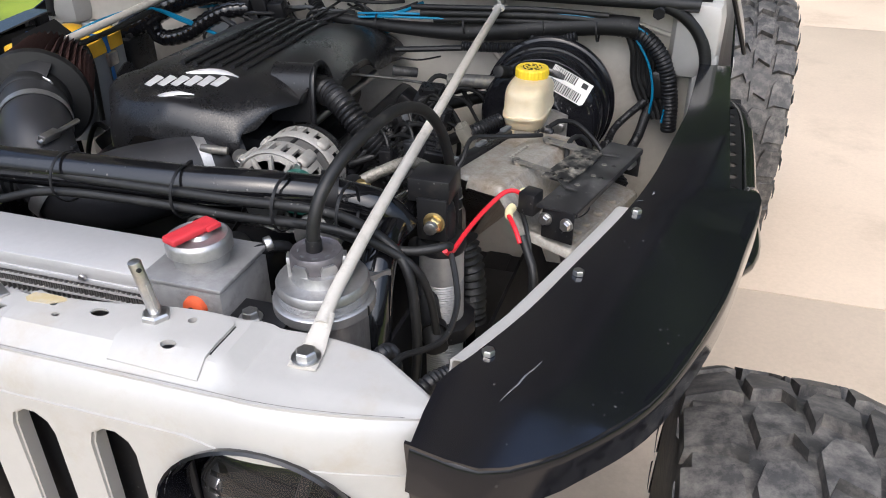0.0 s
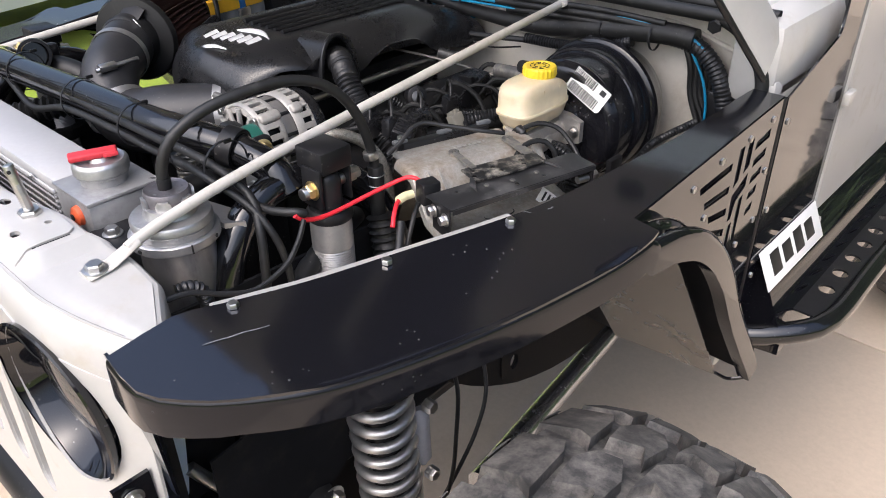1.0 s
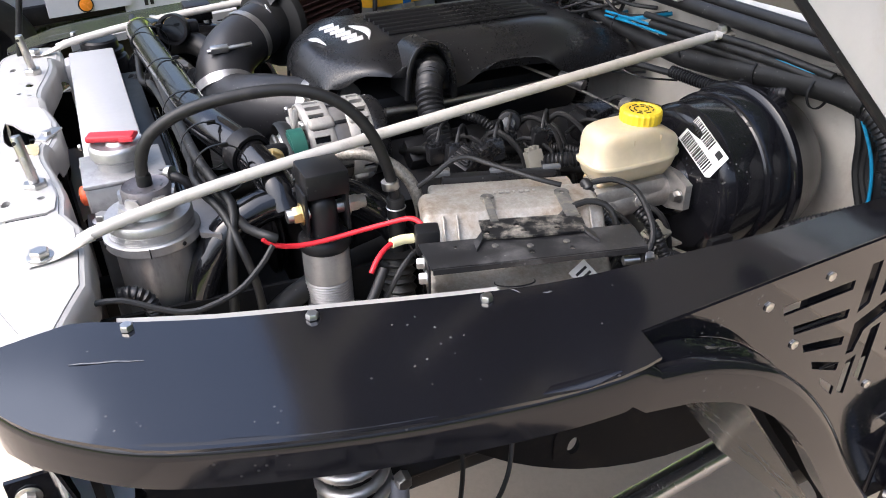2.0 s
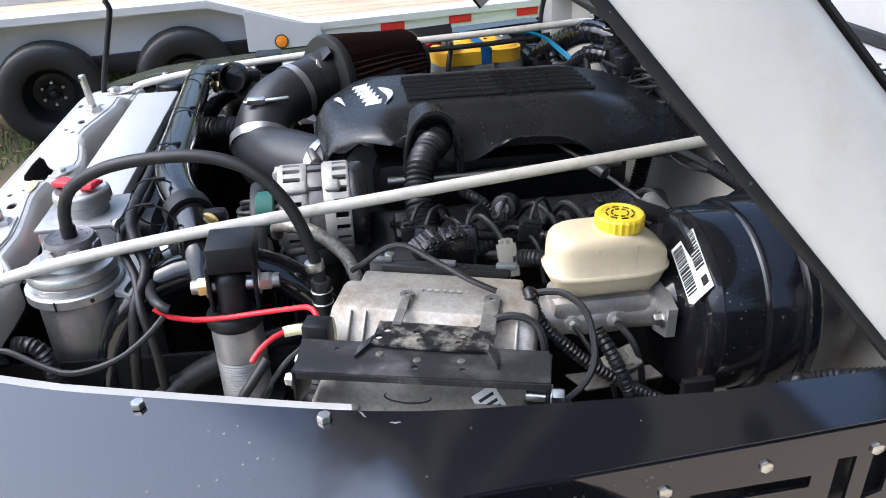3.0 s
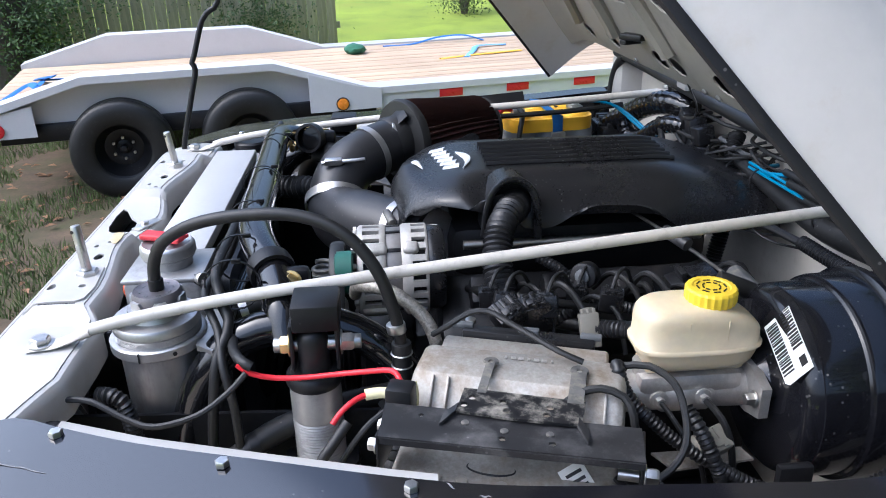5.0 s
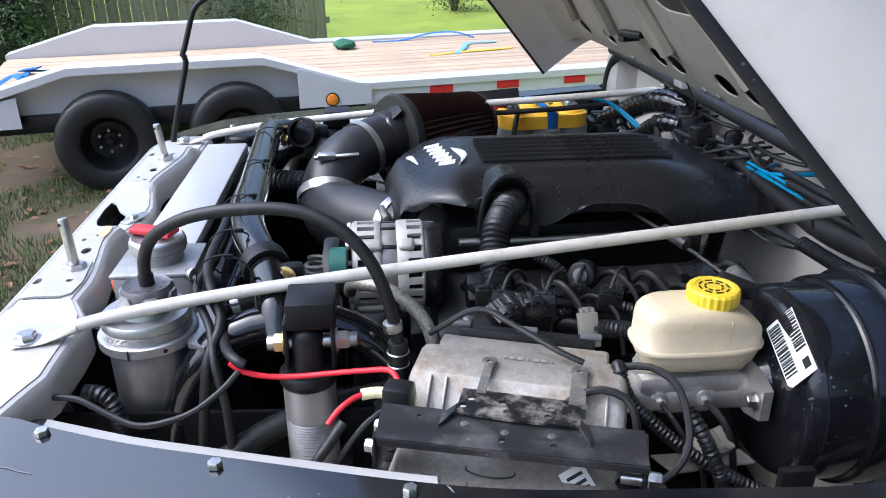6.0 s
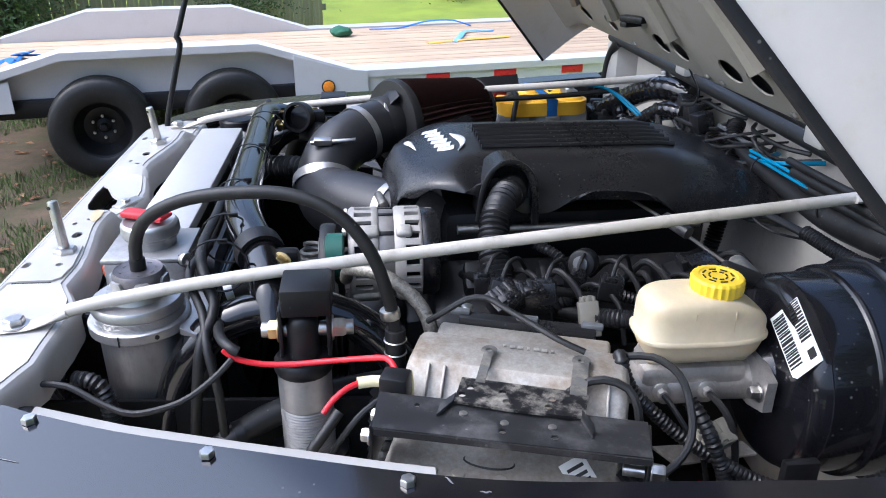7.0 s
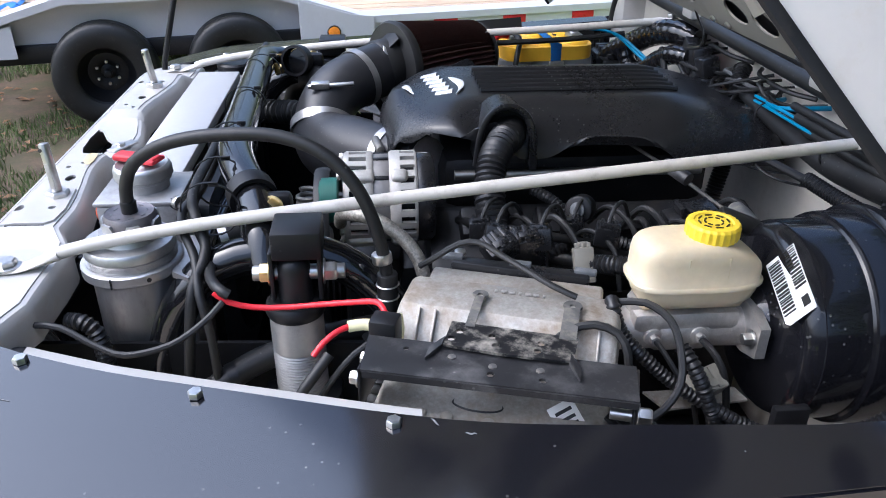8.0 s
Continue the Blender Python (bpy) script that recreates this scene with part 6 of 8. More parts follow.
rows = [res_row(z, g) for z, g in ((1.3005, 0.955), (1.3005, 1.0), (1.3045, 1.003), (1.3060, 0.965), (1.3065, 0.955), (1.334, 0.945), (1.343, 0.92), (1.3485, 0.87), (1.3520, 0.80), (1.3540, 0.70), (1.3548, 0.5), (1.355, 0.2))]
part("reservoir", loft(rows, None, True), RESERVOIR, mc, "yellowed translucent plastic fluid reservoir", smooth=60)
rows = [res_row(z, g) for z, g in ((1.2745, 0.55), (1.2750, 0.74), (1.2775, 0.82), (1.283, 0.88), (1.292, 0.925), (1.3005, 0.945), (1.301, 0.6))]
part("reservoir_base", loft(rows, None, True), RES_LOW, mc, "amber tinted reservoir bottom", smooth=60)
for y, ln in ((-0.040, 0.052), (0.036, 0.046)):
    part("reservoir_foot", box((0.044, ln, 0.014), Matrix.Translation(RC + Vector((0, y, 1.2725))), 0.008, None, 3), RES_LOW, mc)
for y in (-0.022, 0.024):
    part("reservoir_web", box((0.0764, 0.0018, 0.034), Matrix.Translation(RC + Vector((0, y, 1.326))), 0.0006), RES_LOW, mc)
part("neck", cyl(0.023, 0.012, Matrix.Translation((0.497, 0.808, 1.348)), 24, 0.001), RESERVOIR, mc)
kn = lambda a, h: 1 + 0.02 * math.cos(24 * a)
cap = part("cap", lathe([(0.0, 1.356), (0.029, 1.356), (0.030, 1.359), (0.030, 1.371), (0.028, 1.374), (0.022, 1.3745), (0.021, 1.373), (0.0, 1.373)], Matrix.Translation((0.497, 0.808, 0)), 96, None, kn), YELLOW, mc, "bright yellow screw cap with warning text bars", smooth=30)
for r in (0.010, 0.0165):
    for k in range(8):
        a = 2 * math.pi * k / 8
        part("cap_text", box((0.0016, r * 0.5, 0.001), Matrix.Translation((0.497, 0.808, 1.3738)) @ Matrix.Rotation(a, 4, "Z") @ Matrix.Translation((r, 0, 0)), 0), INK, cap)
m = place((0.502, 0.70, 1.238), (0, 1, 0.0), (0, 0, 1))
part("cylinder_body", lathe([(0, 0), (0.022, 0), (0.026, 0.004), (0.026, 0.05), (0.029, 0.055), (0.029, 0.11), (0.026, 0.115), (0.028, 0.175), (0, 0.176)], m, 28), CAST, mc)
for y in (0.735, 0.82):
    part("port", cyl(0.016, 0.035, Matrix.Translation((0.500, y, 1.245)), 18, 0.002), CAST, mc)
part("cylinder_rib", box((0.050, 0.13, 0.03), Matrix.Translation((0.503, 0.785, 1.256)), 0.010), CAST, mc)
part("flange", plate([(-0.05, -0.02), (-0.05, 0.02), (-0.02, 0.032), (0.02, 0.032), (0.05, 0.02), (0.05, -0.02), (0.02, -0.032), (-0.02, -0.032)], [ring2(s * 0.039, 0, 0.005, 8) for s in (1, -1)], 0.012, lambda u, v, w: Vector((0.503 + u * 1.15, 0.862 + w, 1.246 + v))), CAST, mc)
for s in (1, -1):
    part("nut", bolt((0.503 + s * 0.045, 0.855, 1.246), (0, -1, 0), 0.008, 0.010, 0.011), STEEL, mc)
for k, y in enumerate((0.745, 0.80)):
    part("line_nut", cyl(0.006, 0.014, place((0.526, y, 1.240), (1, 0, 0.1)), 6), CAST, mc)
    part("line_boss", cyl(0.011, 0.010, place((0.522, y, 1.240), (1, 0, 0.1)), 18, 0.002), CAST, mc)
bst = thing("brake_booster", (0.575, 0.97, 1.1), "round black steel brake booster on firewall", "brake booster")
m = place((0.499, 0.862, 1.241), (0, 1, 0.0), (0, 0, 1))
part("shell", lathe([(0, 0.0), (0.046, 0.002), (0.052, 0.012), (0.062, 0.0165), (0.100, 0.0205), (0.108, 0.0235), (0.1135, 0.0290), (0.1165, 0.0365), (0.1180, 0.0400), (0.1195, 0.0405), (0.1200, 0.0440), (0.1215, 0.0900), (0.1240, 0.0925), (0.1275, 0.0935), (0.1285, 0.0970), (0.1295, 0.1340), (0.1335, 0.1355), (0.1365, 0.1380), (0.1365, 0.1480), (0.1335, 0.1510), (0.131, 0.155), (0.128, 0.175), (0.11, 0.215), (0.07, 0.245), (0, 0.258)], m, 112), BLACK_BOOST, bst, smooth=28)
part("hose_check", cyl(0.012, 0.05, place((0.435, 0.895, 1.330), (-0.25, -1, 0.35)), 16, 0.003), RUBBER, bst)
# barcode label on the booster's face
lc = Vector((0.554, 0.8845, 1.3190))
ly = Vector((0.079, -0.005, -0.036)).normalized()
lx = Vector((0.009, 0.023, 0.027))
lx = (lx - lx.dot(ly) * ly).normalized()
lz = Vector((0.17, -0.93, 0.27))
lz = (lz - lz.dot(ly) * ly).normalized()
lx = ly.cross(lz)
lm = Matrix((lx, ly, lz)).transposed().to_4x4()
lm.translation = lc + lz * 0.004
part("label", plate([(-0.023, -0.042), (0.022, -0.042), (0.022, 0.037), (0.017, 0.042), (-0.023, 0.042)], (), 0.001, lambda u, v, w: lm @ Vector((u, v, w))), LABEL, bst, "white paper barcode label")
rnd = random.Random(3)
for x0, x1, y0, y1 in ((0.002, 0.020, -0.036, 0.030), (-0.022, -0.006, -0.040, 0.012)):
    y = y0
    while y < y1:
        wd = rnd.choice((0.0012, 0.0018, 0.0026))
        part("label_bar", box((x1 - x0, wd, 0.0008), lm @ Matrix.Translation(((x0 + x1) / 2, y, 0.0008)), 0), INK, bst)
        y += wd + rnd.choice((0.0012, 0.002))
part("label_bar", box((0.010, 0.012, 0.0008), lm @ Matrix.Translation((-0.014, 0.028, 0.0008)), 0), INK, bst)

# battery with blue strap
bat = thing("battery", (-0.55, 0.84, 1.1), "grey car battery with yellow lid held by blue strap", "battery")
BM = Matrix.Translation((-0.545, 0.815, 0.050)) @ Matrix.Rotation(radians(6), 4, "Z")
for k in range(3):
    for j in range(2):
        part("cell", cyl(0.043, 0.165, BM @ Matrix.Translation((-0.042 + 0.084 * j, -0.070 + 0.070 * k, 1.10)), 28, 0.004), BAT_GREY, bat)
part("case_core", box((0.12, 0.20, 0.16), BM @ Matrix.Translation((0, 0, 1.18)), 0.004), BAT_GREY, bat)
part("lid", plate(rrect(0, 0, 0.176, 0.215, 0.04), (), 0.030, lambda u, v, w: BM @ Vector((u, v, 1.278 + w))), BAT_YELLOW, bat, "yellow plastic battery lid")
for k in range(3):
    for j in range(2):
        part("lid_dome", lathe([(0, 1.301), (0.020, 1.3005), (0.030, 1.297), (0.034, 1.291)], BM @ Matrix.Translation((-0.042 + 0.084 * j, -0.070 + 0.070 * k, 0)), 24), BAT_YELLOW, bat)
for y in (-0.072, 0.072):
    part("terminal", cyl(0.011, 0.022, BM @ Matrix.Translation((0.03, y, 1.293)), 16, 0.002), STEEL, bat)
    part("terminal_clamp", box((0.045, 0.03, 0.014), BM @ Matrix.Translation((0.03, y, 1.305)), 0.004), STEEL, bat)
    part("vent_cap", cyl(0.010, 0.004, BM @ Matrix.Translation((-0.03, y * 0.7, 1.293)), 14), INK, bat)
part("strap", sweep([BM @ Vector(p) for p in ((-0.092, 0.01, 1.15), (-0.09, 0.01, 1.285), (-0.07, 0.01, 1.300), (0.07, 0.01, 1.300), (0.094, 0.01, 1.285), (0.094, 0.01, 1.12))], lambda u, l: (0.015, 0.0015), 8, 0.01, None, False, (1, 0, 0.3)), STRAP_BLUE, bat, "blue webbing tie-down strap")
part("buckle", box((0.01, 0.034, 0.03), BM @ Matrix.Translation((0.10, 0.01, 1.250)), 0.003), STEEL, bat)
part("cable", sweep([BM @ Vector(p) for p in ((0.03, -0.085, 1.31), (0.06, -0.12, 1.315), (0.075, -0.145, 1.27), (0.08, -0.15, 1.15))], 0.008, 10), RED, bat, "red battery cable")
part("cable", sweep([BM @ Vector(p) for p in ((0.03, -0.07, 1.31), (0.09, -0.075, 1.31), (0.12, -0.09, 1.27), (0.12, -0.1, 1.15))], 0.006, 10), RUBBER, bat)
fb = thing("fuse_box", (-0.58, 1.0, 1.2), "black plastic fuse box beside battery", "fuse box")
part("fuse_body", box((0.13, 0.10, 0.14), Matrix.Translation((-0.56, 1.005, 1.235)), 0.012), PLASTIC, fb)
for k in range(5):
    part("fuse", box((0.016, 0.07, 0.012), Matrix.Translation((-0.61 + 0.026 * k, 1.005, 1.309)), 0.002), PLASTIC, fb)

# ---- trailer ----
TD = Vector((-0.2274, 0.9738, 0))
TN = Vector((TD.y, -TD.x, 0))          # towards the jeep
TO = Vector((-4.09, -1.48, 0))


def tr(s, o, z):
    return TO + TD * s + TN * o + Vector((0, 0, z))


TM = Matrix((TN, TD, Vector((0, 0, 1)))).transposed().to_4x4()
TM.translation = TO
trailer = thing("trailer", tr(1.5, -1, 0), "white flatbed car trailer with wooden deck", "trailer")
WIDE = 2.35
SIDE = [(-0.85, 0.47), (-0.42, 0.47), (-0.42, 0.50), (1.30, 0.50), (1.30, 0.40), (5.6, 0.40), (5.6, 0.60), (1.86, 0.60), (1.16, 0.83), (-0.12, 0.83), (-0.85, 0.62)]
for o in (0.0, -WIDE):
    part("side_plate", plate(SIDE, [rrect(1.42, 0.44, 0.20, 0.05, 0.004)], 0.006, lambda u, v, w: tr(u, o + w + (-0.13 if o == 0 else 0.13), v)), TRAILER_WHITE, trailer)
    inner_o = o - 0.20 if o == 0 else o + 0.20
    rows = [[tr(s, o + (0.02 if o == 0 else -0.02), z), tr(s, inner_o, z), tr(s, inner_o, z - 0.05), tr(s, o + (0.02 if o == 0 else -0.02), z - 0.05)] for s, z in ((-0.87, 0.635), (-0.12, 0.85), (1.16, 0.85), (1.88, 0.62), (5.6, 0.62))]
    part("top_rail", loft(rows, None, True), TRAILER_WHITE, trailer, "white painted top rail")
    part("inner_plate", plate([(-0.85, 0.5), (5.6, 0.5), (5.6, 0.60), (1.86, 0.60), (1.16, 0.83), (-0.12, 0.83), (-0.85, 0.6)], (), 0.006, lambda u, v, w: tr(u, inner_o + w, v)), TRAILER_WHITE, trailer)
for k in range(13):
    w = (WIDE - 0.42) / 13
    part("deck_board", box((w - 0.006, 6.45, 0.04), TM @ Matrix.Translation((-0.21 - w * (k + 0.5), 2.375, 0.585 + 0.002 * (k % 3))), 0.003), DECK, trailer)
part("long_sill", plate([(1.90, 0.40), (5.6, 0.40), (5.6, 0.60), (1.90, 0.60)], (), 0.006, lambda u, v, w: tr(u, w, v)), TRAILER_WHITE, trailer)
part("tail_plate", plate([(-0.85, 0.47), (-0.45, 0.47), (-0.45, 0.68), (-0.85, 0.60)], (), 0.006, lambda u, v, w: tr(u, w, v)), TRAILER_WHITE, trailer)
part("light_bar", plate([(1.40, 0.47), (1.94, 0.47), (1.94, 0.62), (1.78, 0.64), (1.40, 0.76)], (), 0.02, lambda u, v, w: tr(u, 0.022 + w, v)), TRAILER_WHITE, trailer)
part("amber_lamp", cyl(0.042, 0.012, place(tr(1.64, 0.034, 0.522), TN), 24, 0.003), AMBER, trailer, "round amber marker lamp")
part("lamp_ring", lathe([(0.042, 0), (0.05, 0), (0.05, 0.008), (0.042, 0.008)], place(tr(1.64, 0.034, 0.522), TN), 24), INK, trailer)
part("tail_lamp", cyl(0.05, 0.012, place(tr(-0.69, 0.004, 0.53), TN), 24, 0.003), RED_LENS, trailer, "round red tail lamp")
for s in (2.50, 3.06, 3.65, 4.2):
    part("reflector", box((0.004, 0.19, 0.06), TM @ Matrix.Translation((0.006, s, 0.535)), 0.001), RED_LENS, trailer, "red reflective tape")
for k, s in enumerate((2.05, 2.09)):
    part("number_bar", box((0.004, 0.025, 0.05), TM @ Matrix.Translation((0.006, s, 0.47)), 0.001), INK, trailer)
for o in (-0.12, -WIDE + 0.12):
    part("chassis_beam", box((0.10, 6.2, 0.12), TM @ Matrix.Translation((o, 2.4, 0.47)), 0.01), BLACK_FLAT, trailer)


def trailer_wheel(s, o, face):
    w = part("trailer_wheel", lathe([(0, -0.03), (0.05, -0.05), (0.09, -0.03), (0.13, -0.035), (0.165, 0.02), (0.185, 0.07), (0.195, 0.075), (0.198, 0.085)], TM.to_3x3().to_4x4() @ Matrix.Rotation(math.pi / 2 * face, 4, "Y"), 36), BLACK_FLAT, None, "black steel trailer wheel", at=(0, 0, 0))
    prof = [(0.19, -0.10), (0.21, -0.112), (0.28, -0.115), (0.325, -0.105), (0.343, -0.085), (0.348, -0.04), (0.342, -0.038), (0.342, -0.032), (0.349, -0.03), (0.349, 0.03), (0.342, 0.032), (0.342, 0.038), (0.348, 0.04), (0.343, 0.085), (0.325, 0.105), (0.28, 0.115), (0.21, 0.112), (0.19, 0.10)]
    part("tyre", lathe(prof, TM.to_3x3().to_4x4() @ Matrix.Rotation(math.pi / 2 * face, 4, "Y"), 56), RUBBER, w, "black road tyre", at=(0, 0, 0))
    part("hub_cap", cyl(0.026, 0.06, TM.to_3x3().to_4x4() @ Matrix.Rotation(math.pi / 2 * face, 4, "Y") @ Matrix.Translation((0, 0, -0.03)), 24, 0.008), BLACK_FLAT, w, "black hub cap", at=(0, 0, 0))
    mm = TM.to_3x3().to_4x4() @ Matrix.Rotation(math.pi / 2 * face, 4, "Y")
    for k in range(6):
        a = 2 * math.pi * k / 6
        part("lug_nut", bolt(mm @ Vector((0.075 * math.cos(a), 0.075 * math.sin(a), -0.02)), mm.to_3x3() @ Vector((0, 0, 1)), 0.011, 0.02), STEEL, w)
    w.location = tr(s, o, 0.335)
    w.parent = trailer
    w.matrix_parent_inverse = Matrix.Translation(-ORIGIN[trailer.name])


for s in (0.075, 0.955):
    trailer_wheel(s, -0.005, 1)
    trailer_wheel(s, -WIDE + 0.005, -1)

# straps and bag on the deck
for name, lab, pts, mt in (("ratchet_strap", "blue ratchet strap heap on trailer deck", [(-0.75, -0.55, 0.615), (-0.62, -0.95, 0.66), (-0.50, -0.62, 0.70), (-0.55, -1.25, 0.64), (-0.42, -0.90, 0.72), (-0.62, -1.35, 0.63), (-0.30, -1.10, 0.66), (-0.35, -1.5, 0.62)], STRAP_BLUE),
                           ("ratchet_strap", "blue strap looped on trailer deck", [(2.45, -2.0, 0.612), (2.75, -2.0, 0.615), (3.05, -2.05, 0.66), (3.3, -2.0, 0.67), (3.5, -1.95, 0.615)], STRAP_BLUE),
                           ("ratchet_strap", "pale blue strap lying on trailer deck", [(3.0, -1.05, 0.614), (3.15, -1.30, 0.62), (3.3, -1.55, 0.625), (3.6, -1.60, 0.615)], PALE_BLUE),
                           ("ratchet_strap", "yellow strap lying on trailer deck", [(2.75, -1.05, 0.612), (3.1, -1.12, 0.615), (3.6, -1.2, 0.613)], BAT_YELLOW)):
    tagged(part(name, sweep([tr(*p) for p in pts], lambda u, l: (0.028, 0.006), 8, 0.03, None, False, (0, 0, 1)), mt), lab, "strap")
b = bmesh.new()
bmesh.ops.create_icosphere(b, subdivisions=3, radius=1)
for v in b.verts:
    k = 1 + 0.25 * noise.noise(v.co * 2)
    v.co = tr(2.1, -1.7, 0.65) + Vector((v.co.x * 0.10 * k, v.co.y * 0.10 * k, v.co.z * 0.05 * k))
tagged(part("cloth_bag", b, GREEN_BAG), "crumpled dark green cloth bag on trailer deck", "bag")

# ---- garden ----
fence = thing("fence", (-9.2, -3.0, 0), "weathered grey-brown wooden privacy fence", "fence")
fd = Vector((0.42, -0.9, 0)).normalized()
fo = Vector((-9.3, -2.1, 0.0))
for k in range(60):
    p = fo + fd * (0.145 * (k - 14))
    hgt = 1.85 + 0.02 * math.sin(k * 2.3)
    b = box((0.02, 0.138, hgt), Matrix.Translation((p.x, p.y, hgt / 2 + 0.02)) @ Matrix.Rotation(math.atan2(fd.y, fd.x) - math.pi / 2, 4, "Z"), 0.004)
    part("fence_board", b, FENCE, fence)
for z in (0.4, 1.4):
    c = fo + fd * 2.2
    part("fence_rail", box((0.04, 8.7, 0.09), Matrix.Translation((c.x - 0.03, c.y, z)) @ Matrix.Rotation(math.atan2(fd.y, fd.x) - math.pi / 2, 4, "Z"), 0.004), FENCE, fence)


def leaves(bm, centre, spread, n, size, rnd):
    for _ in range(n):
        p = Vector(centre) + Vector((rnd.gauss(0, spread[0]), rnd.gauss(0, spread[1]), rnd.gauss(0, spread[2])))
        if p.z < 0.05:
            continue
        q = Euler((rnd.uniform(0, 6.3), rnd.uniform(0, 6.3), rnd.uniform(0, 6.3))).to_matrix()
        s = size * rnd.uniform(0.6, 1.3)
        vs = [bm.verts.new(p + q @ Vector(c)) for c in ((0, -s, 0), (0.42 * s, -0.1 * s, 0.08 * s), (0, s, 0), (-0.42 * s, -0.1 * s, 0.08 * s))]
        bm.faces.new(vs)


def tree(name, label, at, trunk_r, h, limbs, crown, leafm, seed, size=0.05, n=220):
    rnd = random.Random(seed)
    t = thing(name, at, label, "tree" if "tree" in name else "shrub")
    at = Vector(at)
    b = bmesh.new()
    for k in range(limbs):
        a = rnd.uniform(0, 6.3)
        lean = rnd.uniform(0.05, 0.35)
        base = at + Vector((0.4 * trunk_r * math.cos(a), 0.4 * trunk_r * math.sin(a), -0.05))
        pts = [base + Vector((math.cos(a) * lean * h * u ** 1.3, math.sin(a) * lean * h * u ** 1.3, h * u)) + Vector((rnd.uniform(-.05, .05), rnd.uniform(-.05, .05), 0)) * h * 0.3 for u in (0, 0.25, 0.5, 0.75, 1.0)]
        r0 = trunk_r * rnd.uniform(0.5, 1.0) if limbs > 1 else trunk_r
        sweep(pts, lambda u, l, r0=r0: r0 * (1 - 0.75 * u) + 0.004, 10, 0.08, b)
    part("trunk", b, BARK, t)
    b = bmesh.new()
    for c, sp, k in crown:
        leaves(b, at + Vector(c), sp, k, size, rnd)
    part("crown", b, leafm, t, smooth=0)
    return t


tree("oak_tree", "broad oak tree with dark rough bark and low leaves", (-8.6, -4.1, 0), 0.42, 6.5, 4, [((0.35, 0.45, 0.55), (0.30, 0.26, 0.32), 3600), ((0.3, 0.9, 1.15), (0.35, 0.35, 0.20), 1500), ((0, 0, 5), (1.6, 1.6, 1.0), 2600)], LEAF, 11, 0.030)
tree("yard_tree", "slim dark tree with low leafy branches", (-9.9, -1.55, 0), 0.15, 5.0, 4, [((0.2, -0.35, 0.95), (0.25, 0.45, 0.20), 2400), ((0.2, 0.30, 0.55), (0.25, 0.32, 0.15), 1800), ((0, 0, 3.6), (1.0, 1.0, 0.9), 2400)], LEAF, 12, 0.028)
tree("garden_shrub", "small upright green shrub on the lawn", (-14.0, 2.05, 0.0), 0.03, 1.2, 12, [((0, 0, 0.65), (0.26, 0.26, 0.38), 4200)], LEAF_LIGHT, 13, 0.026)
rnd = random.Random(21)
hedge = bmesh.new()
for k in range(70):
    y = -30 + k * 0.95
    leaves(hedge, (-34 + rnd.uniform(-1, 1), y, rnd.uniform(1.5, 3.5)), (1.1, 0.9, 1.2), 150, 0.22, rnd)
tagged(part("far_trees", hedge, LEAF, None, smooth=0), "dense row of far green trees", "trees", kind="stuff")
b = bmesh.new()
for _ in range(80000):
    x, y = rnd.uniform(-7.0, -1.75), rnd.uniform(-5, 1.0)
    if noise.noise(Vector((x, y, 3)) * 1.3) < -0.12:
        continue
    hgt, a = rnd.uniform(0.03, 0.085), rnd.uniform(0, 6.3)
    dx, dy = 0.004 * math.cos(a), 0.004 * math.sin(a)
    lx_, ly_ = rnd.uniform(-.03, .03), rnd.uniform(-.03, .03)
    b.faces.new([b.verts.new(p) for p in ((x - dx, y - dy, -0.01), (x + dx, y + dy, -0.01), (x + lx_, y + ly_, hgt - 0.01))])
tagged(part("grass", b, BLADE, None, smooth=0), "short uneven grass with bare patches", "grass", kind="stuff")
b = bmesh.new()
for _ in range(420):
    x, y = rnd.uniform(-5.0, -1.8), rnd.uniform(-3.5, 0.5)
    s_, a = rnd.uniform(0.02, 0.045), rnd.uniform(0, 6.3)
    c, d = math.cos(a) * s_, math.sin(a) * s_
    z = rnd.uniform(0.01, 0.03)
    b.faces.new([b.verts.new(p) for p in ((x - c, y - d, z), (x + d * 0.5, y - c * 0.5, z + 0.012), (x + c, y + d, z), (x - d * 0.5, y + c * 0.5, z + 0.008))])
tagged(part("fallen_leaves", b, LEAF_DRY, None, smooth=0), "scattered dry brown leaves on the grass", "leaves", kind="stuff")
bank = bmesh.new()
bmesh.ops.create_grid(bank, x_segments=40, y_segments=40, size=1)
for v in bank.verts:
    x, y = -4.0 + 2.4 * v.co.x, -2.0 + 3.4 * v.co.y
    edge = max(abs(v.co.x), abs(v.co.y))
    v.co = Vector((x, y, -0.012 + 0.02 * (1 - edge ** 4) * (0.7 + 0.6 * noise.noise(Vector((x, y, 0)) * 1.7))))
tagged(part("bare_earth", bank, EARTH), "patchy brown earth with thin grass beside driveway", "earth", kind="structure")
# unseen trees added behind the jeep, so that the fender reflects dark
hedge = bmesh.new()
for k in range(44):
    for j in range(9):
        leaves(hedge, (-10 + k * 0.75, 12.5 + rnd.uniform(-1, 1), 1.2 + 2.0 * j + rnd.uniform(-0.6, 0.6)), (0.9, 1.0, 1.0), 95, 0.46, rnd)
tagged(part("far_trees", hedge, LEAF, None, smooth=0), "tall dense unseen trees added to darken the fender reflections", "trees", kind="stuff")

# ---- wiring, hoses and small fittings ----
def wire(name, label, pts, r, material, parent=None, seg=8, step=0.010, category="cable"):
    o = part(name, sweep(pts, r, seg, step), material, parent)
    return o if parent else tagged(o, label, category)


